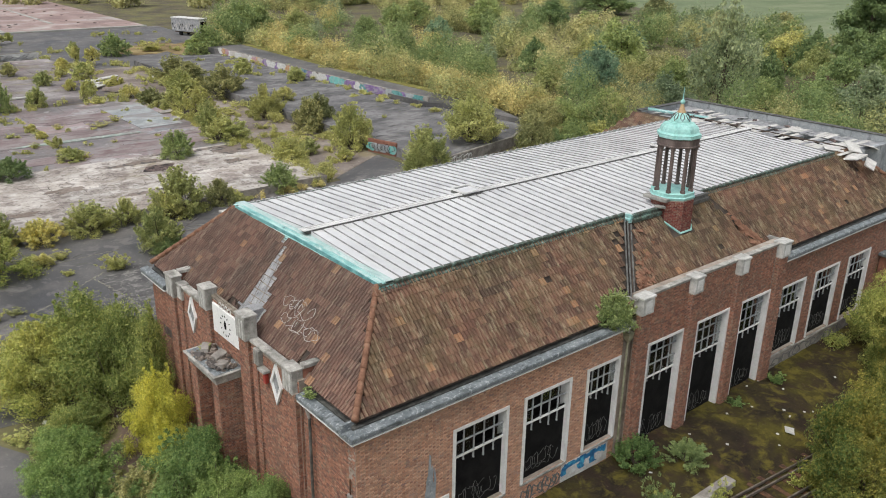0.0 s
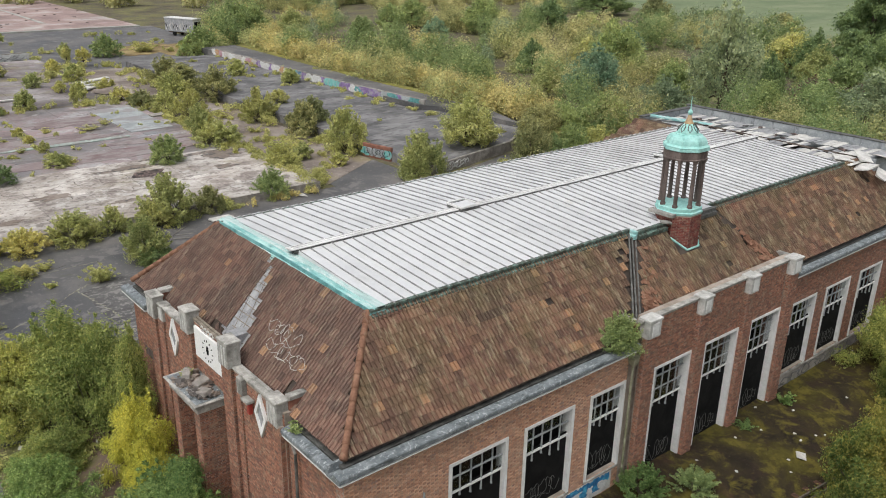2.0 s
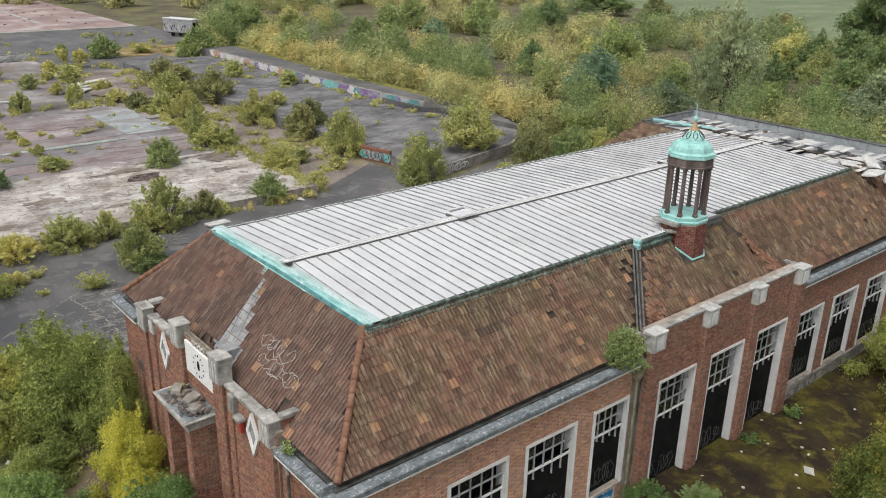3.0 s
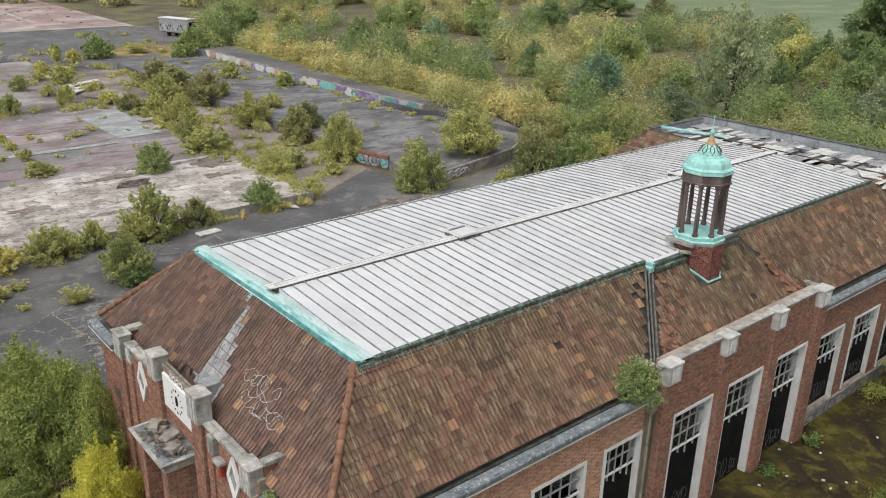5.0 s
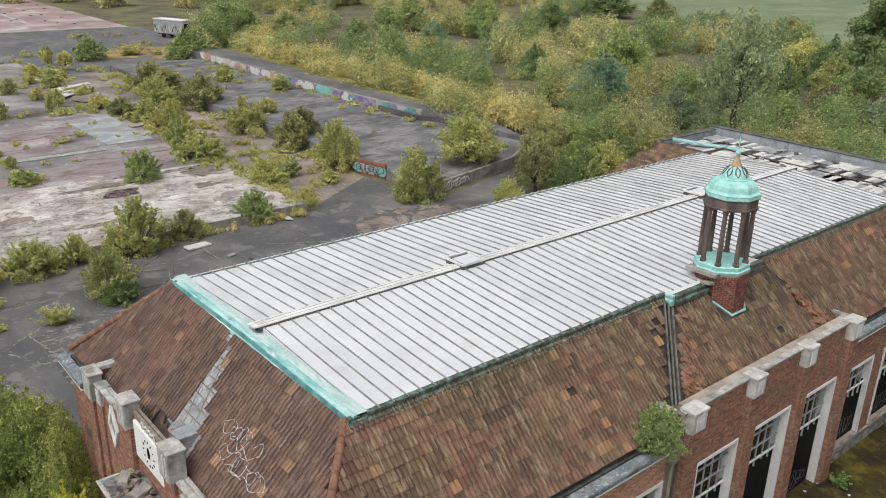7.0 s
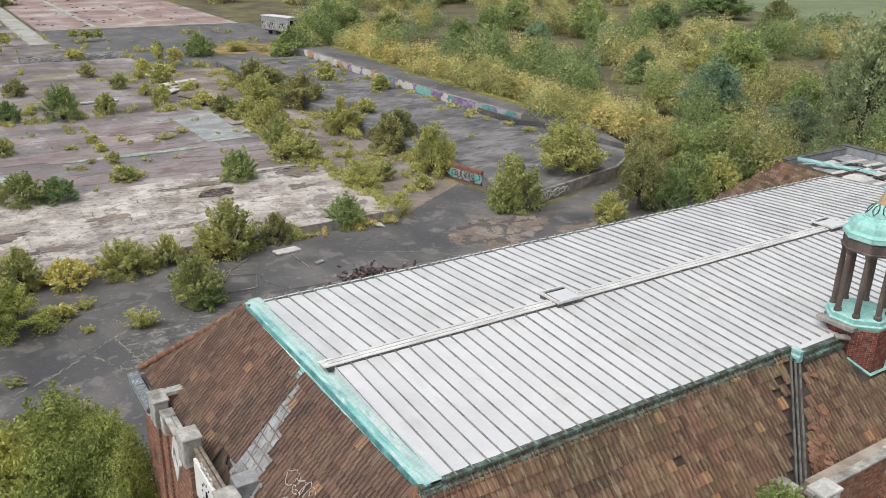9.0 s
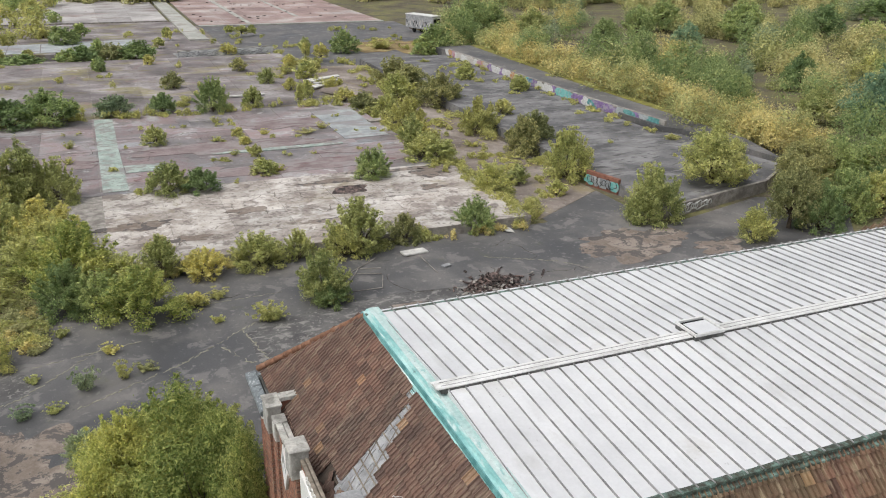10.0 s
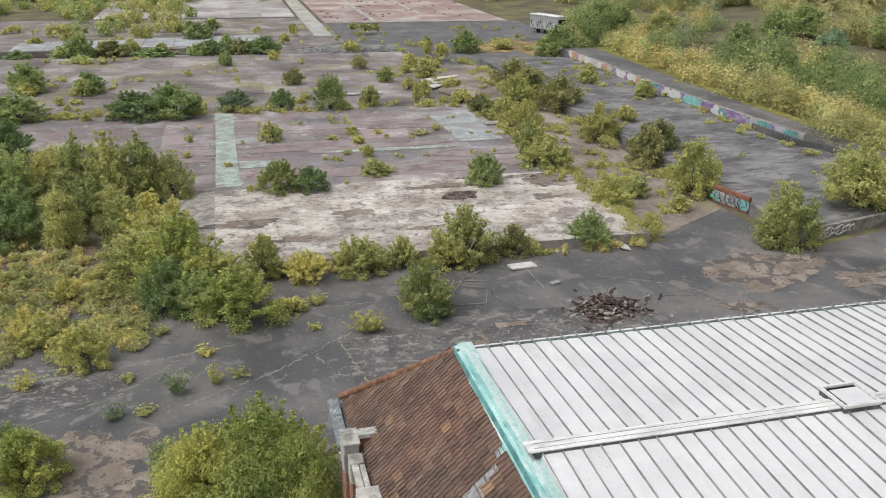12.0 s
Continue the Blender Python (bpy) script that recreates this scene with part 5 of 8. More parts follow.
cornice((17.1, DY0 + 0.05, 0), (17.1, MIDE - 0.06, 0), (-1, 0, 0), SP, M["copper"], "turquoise copper corner of the eaves")
cornice((21.2, MIDE, 0), (22.9, MIDE, 0), (0, -1, 0), SP, M["lead"], "lead flashing beside the cupola")
cornice((22.9, DY0, 0), (DX1, DY0, 0), (0, -1, 0), SP, M["copper_dark"], "dark green copper eaves moulding")
cornice((DX0, DY1 - 0.22, 0), (DX1, DY1 - 0.22, 0), (0, 1, 0), SP, M["copper_dark"], "dark green copper eaves moulding")
part("roof_deck", boxes((17.12, 22.88, MIDE + 0.02, DY0 + 0.2, 10.3, 10.495)), M["deck"], hall)

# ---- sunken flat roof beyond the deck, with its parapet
# Floor coloured black for the darkness of the void below missing boards.
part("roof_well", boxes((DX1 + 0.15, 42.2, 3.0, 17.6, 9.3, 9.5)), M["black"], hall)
bm = boxes((42.0, 42.35, 2.6, 17.9, 7.0, 10.75), (36.4, 42.0, 17.55, 17.9, 8.5, 10.6), (38.8, 42.0, 2.6, 2.95, 8.0, 10.4))
part("parapet", bm, M["render_grey"], hall, "grey rendered parapet of the rear roof")
part("coping", boxes((41.95, 42.4, 2.5, 18.0, 10.75, 10.82), (36.3, 41.95, 17.52, 17.95, 10.6, 10.67), bevel=0.02), M["lead"], hall)
r = random.Random(12)
for i in range(3):
    for j in range(43):
        x, y = 37.32 + i * 1.78, 3.1 + j * 0.335
        if r.random() < (0.08, 0.2, 0.06)[i]:
            continue
        L = 1.72 if r.random() < 0.8 else r.uniform(0.8, 1.4)
        bm = bmesh.new()
        turned_box(bm, Matrix.Translation((x + r.uniform(-0.04, 0.04), y, 10.33 + r.uniform(-0.02, 0.02))) @ Euler((r.gauss(0, 0.03), r.gauss(0, 0.012), r.gauss(0, 0.02))).to_matrix().to_4x4(), L, 0.31, 0.03, rough=0.012, rng=r)
        part("roof_board", bm, M["pale"] if r.random() < 0.55 else M["slate"], hall)
bm = bmesh.new()
for k in range(16):
    x, y = DX1 + r.uniform(0.4, 5), r.uniform(3.2, 16.5)
    turned_box(bm, Matrix.Translation((x, y, 10.36 + r.uniform(0, 0.04))) @ Euler((r.uniform(-0.3, 0.3), r.uniform(-0.3, 0.3), r.uniform(0, 3))).to_matrix().to_4x4(), r.uniform(0.15, 0.5), r.uniform(0.1, 0.4), 0.05, rough=0.03, rng=r)
tagged(part("roof_debris", bm, M["ash"], None), "broken tiles and lumps on the rotten flat roof", "rubble", kind="stuff")
bm = bmesh.new()
turned_box(bm, Matrix.Translation((38.2, 15.6, 10.45)) @ Euler((0.05, 0.1, -0.9)).to_matrix().to_4x4(), 4.4, 0.5, 0.1)
tagged(part("copper_strip", bm, M["copper"], None), "loose turquoise copper strip lying on the roof", "metal sheet")
bm = bmesh.new()
turned_box(bm, Matrix.Translation((37.6, 4.0, 10.4)) @ Euler((0.1, 0.05, 0.6)).to_matrix().to_4x4(), 1.8, 1.0, 0.06, rough=0.04)
tagged(part("roof_sheet", bm, M["pale"], None), "bent white sheet lying at the deck end", "metal sheet", "bent roof sheets")
for m, sx, sy in ((pose(38.4, 3.2, 10.5, 12, -8, 40), 1.6, 0.8), (pose(37.2, 2.6, 10.2, -14, 10, 75), 1.4, 0.9), (pose(39.6, 2.7, 10.45, 6, 14, 10), 1.7, 0.7), (pose(38.2, 1.9, 9.8, 25, -6, 20), 1.5, 0.6)):
    bm = bmesh.new()
    turned_box(bm, m, sx, sy, 0.05, rough=0.05, rng=r)
    tagged(part("roof_sheet", bm, M["pale"], None), "bent white sheet lying at the deck end", "metal sheet", "bent roof sheets")

# ---- stonework and pilasters of the long side's middle bay
for k, x in enumerate((14.7, 18.33, 22.0, 25.7)):
    edge = k in (0, 3)
    w = 0.38 if edge else 0.33
    part("pilaster", boxes((x - w, x + w, -0.12, MIDY + 0.005, -0.2, 7.45), bevel=0.01), M["mortar"], hall)
    cap = part("capital", boxes((x - w, x + w, -0.22, MIDY + 0.16, 7.42, 8.14), (x - w - 0.04, x + w + 0.04, -0.26, MIDY + 0.24, 8.14, 8.26), bevel=0.025), M["stone_pale"], hall, "weathered stone capital block")
    part("panel", boxes((x - w * 0.55, x + w * 0.55, -0.245, -0.2, 7.52, 8.08), bevel=0.015), M["capping"], cap)
part("coping", boxes((14.2, 26.1, MIDY - 0.09, MIDY + 0.2, 8.12, 8.19), (14.2, 26.1, MIDY - 0.04, MIDY + 0.24, 8.03, 8.12), bevel=0.02), M["stone"], hall, "pale stone parapet coping")
part("coping", boxes((13.95, 14.3, 0.42, 1.7, 7.95, 8.13), bevel=0.02), M["stone"], hall)
part("coping", boxes((25.85, 26.2, 0.42, 1.6, 7.95, 8.13), bevel=0.02), M["stone"], hall)
part("parapet_return", boxes((13.98, 14.27, 0.3, 1.4, 6.9, 7.96)), M["brickface"], hall)
part("parapet_return", boxes((25.88, 26.17, 0.3, 1.3, 6.9, 7.96)), M["brickface"], hall)

# ---- stonework of the gable end
for y0, y1, z0, z1, lo in ((14.2, 15.15, 6.95, 8.0, 1), (13.5, 14.1, 7.05, 7.82, 2), (10.5, 11.36, 7.74, 8.72, 0), (7.06, 7.98, 7.74, 8.78, 0), (3.72, 4.62, 6.98, 7.98, 1)):
    blk = part("capital", boxes(((-0.04, 0.04, 0.14)[lo], 0.5, y0 + 0.09, y1 - 0.09, z0, z1 - 0.1), ((-0.06, 0.0, 0.11)[lo], 0.54, y0 + 0.05, y1 - 0.05, z1 - 0.1, z1 - 0.01), bevel=0.02), M["stone"], hall, "large weathered stone pier cap")
    for q in range(3):
        yc = y0 + (y1 - y0) * (0.27 + 0.23 * q)
        part("flute", boxes(((-0.04, 0.04, 0.14)[lo] - 0.02, (-0.04, 0.04, 0.14)[lo] + 0.03, yc - 0.05, yc + 0.05, z0 + 0.05, z1 - 0.2), bevel=0.01), M["stone_pale"], blk)
part("coping", boxes((0.16, 0.36, 11.45, 13.7, 7.66, 7.78), (0.38, 0.54, 11.45, 13.7, 7.66, 7.76), bevel=0.02), M["stone"], hall, "grey stone parapet coping")
part("coping", boxes((0.14, 0.36, 4.65, 7.22, 7.7, 7.81), (0.38, 0.54, 4.65, 7.22, 7.7, 7.79), bevel=0.02), M["stone"], hall, "grey stone parapet coping")
part("coping", boxes((0.24, 0.35, 8.0, 10.66, 8.30, 8.40), (0.37, 0.47, 8.0, 10.66, 8.30, 8.42), bevel=0.015), M["wood"], hall, "cracked stone coping over the clock")
part("coping", boxes((0.5, 1.75, 3.72, 4.02, 7.92, 8.08), bevel=0.02), M["stone"], hall, "stone coping running back to the roof")
part("coping", boxes((0.5, 1.95, 14.5, 14.85, 7.94, 8.1), bevel=0.02), M["stone"], hall, "stone coping running back to the roof")
part("parapet_return", boxes((0.5, 1.6, 3.76, 3.98, 7.0, 7.92)), M["brickface"], hall)
part("parapet_return", boxes((0.5, 1.7, 14.55, 14.8, 7.0, 7.94)), M["brickface"], hall)
part("corbel", boxes((0.06, 0.28, 6.35, 6.75, 7.0, 7.66), bevel=0.02), M["stone"], hall)
part("roof_box", boxes((0.7, 1.42, 8.2, 8.8, 7.9, 8.4), bevel=0.02), M["slate"], hall, "grey lead box behind the parapet")
PIL = [(14.4, 15.1), (13.7, 14.25), (10.65, 11.4), (11.5, 11.8), (7.25, 8.0), (6.75, 7.1), (3.75, 4.2), (4.25, 4.6)]
for k, (a, b) in enumerate(PIL):
    d = 0.16 if k % 2 == 0 else 0.08
    part("pilaster", boxes((BX - d, BX + 0.005, a, b, -0.2, 7.05 if k in (0, 1, 6, 7) else 7.8), bevel=0.008), M["mortar"], hall)

# diamonds on the end bay
for yc in (12.72, 5.3):
    lz = thing("diamond_window", (BX, yc, 6.7), "white stone diamond frame round a dark pane", "window", "diamond windows")
    H, W2, t = 0.86, 0.42, 0.13
    bm = bmesh.new()
    outer = [(0, H), (W2, 0), (0, -H), (-W2, 0)]
    inner = [(0, H - t * 2.3), (W2 - t * 1.15, 0), (0, -H + t * 2.3), (-W2 + t * 1.15, 0)]
    for k in range(4):
        q = [outer[k], outer[(k + 1) % 4], inner[(k + 1) % 4], inner[k]]
        hi = [bm.verts.new((BX - 0.09, yc - a, 6.70 + b)) for a, b in q]
        lo = [bm.verts.new((BX + 0.02, yc - a, 6.70 + b)) for a, b in q]
        bm.faces.new(hi)
        for i in range(4):
            bm.faces.new((lo[i], lo[(i + 1) % 4], hi[(i + 1) % 4], hi[i]))
    bmesh.ops.recalc_face_normals(bm, faces=bm.faces)
    part("frame", bm, M["white"], lz)
    bm = bmesh.new()
    q = [bm.verts.new((BX - 0.03, yc - a, 6.70 + b)) for a, b in inner]
    bm.faces.new(q)
    geo = bmesh.ops.extrude_face_region(bm, geom=list(bm.faces))
    for v in geo["geom"]:
        if isinstance(v, bmesh.types.BMVert):
            v.co.x += 0.03
    part("pane", bm, M["slate"], lz, "dusty grey pane")

# clock panel
clock = thing("wall_clock", (BX, 9.27, 6.9), "square white panel clock with a ring of dark hour marks", "clock")
part("panel", boxes((BX - 0.09, BX + 0.01, 8.1, 10.44, 6.90, 8.16), bevel=0.015), M["white"], clock)
for k in range(12):
    a = k * math.tau / 12
    bm = bmesh.new()
    m = Matrix.Translation((BX - 0.09, 9.27 + 0.42 * math.sin(a), 7.53 + 0.42 * math.cos(a))) @ Matrix.Rotation(-a, 4, "X")
    start = len(bm.verts)
    box(bm, -0.02, 0.0, -0.016, 0.016, -0.038, 0.038)
    bmesh.ops.transform(bm, matrix=m, verts=bm.verts)
    part("hour_mark", bm, M["black"], clock)
bm = bmesh.new()
lathe(bm, [(0.08, 0), (0.08, 0.02), (0.04, 0.04)], 10, 0, 0)
bmesh.ops.transform(bm, matrix=Matrix.Translation((BX - 0.09, 9.27, 7.53)) @ Matrix.Rotation(-math.pi / 2, 4, "Y"), verts=bm.verts)
part("hub", bm, M["black"], clock)
bm = bmesh.new()
sh = [(0.05, -0.12), (0.09, 0.06), (0.06, 0.2), (0.0, 0.26), (-0.08, 0.14), (-0.07, -0.1)]
q = [bm.verts.new((BX - 0.115, 9.27 + a, 7.5 + b)) for a, b in sh]
bm.faces.new(q)
geo = bmesh.ops.extrude_face_region(bm, geom=list(bm.faces))
for v in geo["geom"]:
    if isinstance(v, bmesh.types.BMVert):
        v.co.x += 0.02
part("pointer", bm, M["black"], clock)
# carved monogram above it, and a plain letter bar
for k in range(4):
    bm = bmesh.new()
    y = 9.75 - k * 0.27
    pts = [Vector((BX - 0.03, y + 0.11 * math.cos(a * math.tau / 12), 8.26 + 0.11 * math.sin(a * math.tau / 12))) for a in range(0, 12 if k < 3 else 8)]
    tube(bm, pts, 0.03, 5)
    part("carving", bm, M["pale"], clock)

# porch under the clock
CZ = 6.12
part("canopy", boxes((-0.95, BX, 8.15, 10.9, CZ - 0.18, CZ - 0.02), (-1.03, BX, 8.07, 10.98, CZ - 0.06, CZ), (-0.88, BX, 8.2, 10.85, CZ - 0.42, CZ - 0.18), bevel=0.02), M["stone"], hall, "flat stone porch canopy with lead edge")
part("canopy_top", boxes((-0.91, BX, 8.2, 10.85, CZ - 0.01, CZ + 0.012)), M["gutter"], hall)
porch = part("porch", boxes((-0.78, BX, 8.3, 8.75, -0.2, CZ - 0.4), (-0.78, BX, 10.3, 10.75, -0.2, CZ - 0.4), (-0.18, BX, 8.75, 10.3, -0.2, CZ - 0.42)), M["mortar"], hall, "red brick porch below the canopy")
r = random.Random(31)
rub = bmesh.new()
for k in range(110):
    a = r.uniform(0.05, 0.2)
    turned_box(rub, Matrix.Translation((r.uniform(-0.85, 0.1), r.uniform(8.35, 10.5), CZ + r.uniform(0.0, 0.14))) @ Euler((r.uniform(-0.5, 0.5), r.uniform(-0.5, 0.5), r.uniform(0, 3))).to_matrix().to_4x4(), a * 1.4, a, a * 0.6, rough=0.03, rng=r)
tagged(part("rubble", rub, M["tan"], None), "fallen stone rubble heaped on the porch canopy", "rubble", kind="stuff")
for m, sx, sy, sz in ((pose(-0.4, 10.2, CZ, 8, 6, 60), 0.75, 0.32, 0.34), (pose(-0.2, 9.3, CZ + 0.05, 14, -10, 20), 0.6, 0.35, 0.3), (pose(-0.45, 8.9, CZ + 0.02, -5, 12, 105), 1.1, 0.4, 0.18)):
    bm = bmesh.new()
    turned_box(bm, m, sx, sy, sz, bevel=0.03, rough=0.02, rng=r)
    tagged(part("fallen_stone", bm, M["concrete"], None), "fallen coping stone lying on the porch canopy", "stone", "fallen stones")
ab = thing("alarm_box", (BX, 6.0, 6.6), "small red alarm box on the brick pier", "alarm box")
part("case", boxes((BX - 0.18, BX - 0.02, 5.92, 6.1, 6.45, 6.85), bevel=0.02), M["red_paint"], ab)
part("bracket", boxes((BX - 0.3, BX, 5.8, 6.3, 6.95, 7.05), bevel=0.01), M["stone"], ab)
part("louvre", boxes((WX0 - 0.035, WX0 + 0.01, 15.55, 16.75, 4.25, 4.3), (WX0 - 0.035, WX0 + 0.01, 15.55, 16.75, 4.6, 4.65), (WX0 - 0.035, WX0 + 0.01, 15.55, 15.62, 4.3, 4.6), (WX0 - 0.035, WX0 + 0.01, 16.68, 16.75, 4.3, 4.6), (WX0 - 0.012, WX0 + 0.01, 15.62, 16.68, 4.3, 4.6)), M["timber"], hall, "dark timber vent frame")

# rain pipes
for x, y, z0, z1, hopper in ((14.06, 0.2, 0.3, 6.6, True), (0.22, 3.0, 1.0, 6.4, False)):
    dp = thing("downpipe", (x, y, z0), "mossy cast iron rain pipe on the brick wall", "drainpipe", "rain pipes")
    bm = bmesh.new()
    tube(bm, [(x, y, z0), (x, y, z1)], 0.055, 8)
    part("pipe", bm, M["pipe"] if hopper else M["lead"], dp)
    if hopper:
        bm = bmesh.new()
        lathe(bm, [(0.09, 6.2), (0.2, 6.35), (0.24, 6.62), (0.26, 6.64)], 4, x, y, math.pi / 4)
        part("hopper", bm, M["pipe"], dp, "square rain hopper")
        bm = bmesh.new()
        tube(bm, [(x, y, 6.6), (x - 0.1, y - 0.05, 6.85), (x - 0.05, y + 0.1, 7.05)], 0.05, 6)
        part("swan_neck", bm, M["concrete"], dp)
    else:
        bm = bmesh.new()
        tube(bm, [(x, y, z1), (x, y + 0.2, z1 + 0.3), (x, y + 0.1, z1 + 0.6)], 0.06, 6)
        part("swan_neck", bm, M["concrete"], dp)
br = thing("wall_bracket", (0.3, 0.9, 4.4), "rusty cross-shaped wall bracket on the brick corner", "bracket")
bm = bmesh.new()
tube(bm, [(0.3, 0.62, 3.6), (0.3, 0.62, 5.2)], 0.03, 6)
tube(bm, [(0.3, 0.9, 4.45), (0.3, 0.35, 4.4)], 0.025, 6)
part("rod", bm, M["rust"], br)
part("plate", boxes((0.24, 0.34, 0.5, 0.76, 4.3, 4.6), bevel=0.02), M["concrete"], br)


# ---- windows of the long side
def window(x0, x1, z0, z1, yf, rows, name_seed, label):
    r = random.Random(name_seed)
    win = part("window", boxes((x0 - 0.12, x0 + 0.012, yf - 0.04, yf + 0.44, z0 - 0.03, z1 + 0.11), (x1 - 0.012, x1 + 0.13, yf - 0.04, yf + 0.44, z0 - 0.03, z1 + 0.11), (x0 + 0.012, x1 - 0.012, yf - 0.04, yf + 0.44, z1 - 0.012, z1 + 0.11)), M["white"], hall, label)
    part("sill", boxes((x0 - 0.14, x1 + 0.14, yf - 0.07, yf + 0.36, z0 - 0.13, z0 - 0.03), bevel=0.02), M["stone"], win, "stone sill")
    yb = yf + (0.26 if rows == 3 else 0.13)
    cols, w = 5, (x1 - x0)
    ph = 0.62
    zsplit = z1 - rows * ph
    for c in range(1, cols):
        x = x0 + w * c / cols
        stub = zsplit - r.uniform(0.12, 0.5)
        bm = boxes((x - 0.02, x + 0.02, yb - 0.03, yb + 0.03, stub, z1))
        box(bm, x - 0.03, x + 0.03, yb - 0.035, yb + 0.03, stub - 0.05, stub + 0.002)
        part("glazing_bar", bm, M["bar"], win)
    for q in range(rows):
        z = zsplit + q * ph
        t = 0.036 if q == 0 else 0.02
        part("glazing_bar", boxes((x0, x1, yb - 0.034, yb + 0.034, z - t, z + t)), M["bar"] if q else M["white"], win)
    for c in range(cols):
        for q in range(rows):
            if r.random() < (0.12 if rows == 3 else 0.45):
                continue
            xa, za = x0 + w * c / cols + 0.022, zsplit + q * ph + 0.022
            part("pane", boxes((xa, xa + w / cols - 0.044, yb + 0.002, yb + 0.008, za, za + ph - 0.044)), M["glass"], win).visible_shadow = False
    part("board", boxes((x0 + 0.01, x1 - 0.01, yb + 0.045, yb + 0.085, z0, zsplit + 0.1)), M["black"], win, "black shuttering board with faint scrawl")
    # Black sheet behind the panes stands in for the unlit room.
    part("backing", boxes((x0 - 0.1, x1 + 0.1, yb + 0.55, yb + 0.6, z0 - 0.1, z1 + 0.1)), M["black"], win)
    scrawl(win, (x0 + w * 0.14, yb + 0.045, z0 + 0.12), (1, 0, 0), (0, 0, 1), w * 0.7, min(1.0, (zsplit - z0) * 0.42), 0.004, name_seed + 50, M["scribble"], 0.017, 5)
    return win


for k, (a, b) in enumerate(SIDE_WIN):
    window(a, b, *(SIDE_Z if a < 20 else EAST_Z), WY0, 2, 100 + k, "tall white framed window boarded black below")
for k, (a, b) in enumerate(MID_WIN):
    window(a, b, *MID_Z, MIDY, 3, 200 + k, "very tall white framed window boarded black below")
x0, x1, z0, z1 = LOW_OPEN
door = part("door", boxes((x0 - 0.12, x0, WY0 - 0.04, WY0 + 0.3, z0, z1 + 0.12), (x1, x1 + 0.12, WY0 - 0.04, WY0 + 0.3, z0, z1 + 0.12), (x0, x1, WY0 - 0.04, WY0 + 0.3, z1, z1 + 0.12)), M["white"], hall, "white door frame with a black door")
part("door_leaf", boxes((x0, x1, WY0 + 0.2, WY0 + 0.26, z0, z1)), M["black"], door)
for k, (ox, oz, rx, rz) in enumerate(((3.55, 3.7, 0.12, 0.95), (3.38, 3.3, 0.09, 0.7), (3.72, 3.35, 0.08, 0.8), (3.5, 4.6, 0.05, 0.35))):
    bm = bmesh.new()
    fan(bm, blot(0, 0, rx, rz, 41 + k, 40, 0.6), 0, 0, 0, 0.012 + 0.003 * k)
    bmesh.ops.transform(bm, matrix=Matrix.Translation((ox, WY0 - 0.012, oz)) @ Matrix.Rotation(math.pi / 2, 4, "X"), verts=bm.verts)
    part("wash_stain", bm, M["render_grey"], hall, "pale lime wash stain on the brick")
south_paint = part("plinth_paint", boxes((10.6, 13.6, WY0 - 0.012, WY0 + 0.01, 0.45, 1.35)), M["pale"], hall, "pale painted panel under the window")
painted(south_paint, (10.7, WY0 - 0.02), (13.4, WY0 - 0.02), 0.78, 1.34, 0.0, 10, ["blue_spray", "blue_spray", "blue_spray"], 61)
painted(south_paint, (11.0, WY0 - 0.03), (13.2, WY0 - 0.03), 0.7, 1.1, 0.0, 6, ["spray", "blue_spray", "spray"], 66)
scrawl(south_paint, (8.3, WY0 - 0.01, 0.45), (1, 0, 0), (0, 0, 1), 2.2, 0.8, 0.0, 62, M["scribble"], 0.07, 7)
scrawl(south_paint, (27.2, WY0 - 0.075, 0.3), (1, 0, 0), (0, 0, 1), 8.2, 0.75, 0.0, 63, M["scribble"], 0.06, 9)

part("plinth", boxes((26.2, 38.3, WY0 - 0.07, WY0 + 0.005, 0.2, 1.08), (26.2, 38.3, WY0 - 0.1, WY0 + 0.005, 1.08, 1.15), bevel=0.015), M["concrete"], hall, "stained concrete plinth below the windows")

# low wing beyond the last window
wing = thing("side_wing", (40, -1.5, 0), "low brick side wing with a white door frame", "building")
part("wall", boxes((38.4, 43, -2.6, 0.3, -0.2, 4.4)), M["brickface"], wing)
part("roof", boxes((38.2, 43.2, -2.8, 0.36, 4.4, 4.6), bevel=0.03), M["gutter"], wing)
part("door_frame", boxes((38.32, 38.42, -1.9, -0.6, 0.2, 3.0)), M["white"], wing)
part("door_leaf", boxes((38.29, 38.35, -1.78, -0.72, 0.2, 2.88)), M["black"], wing)

# ---- cupola
CX, CY = 20.2, 3.1
cup = thing("cupola", (CX, CY, 9.0), "octagonal bell cupola with green copper dome on brick plinth", "cupola")
E8 = math.pi / 8
bm = bmesh.new()
lathe(bm, [(1.03, 8.2), (1.03, 10.86)], 8, CX, CY, E8)
plinth = part("plinth", bm, M["mortar"], cup, "plum red brick plinth")
v, f = [], []
rb = random.Random(3)
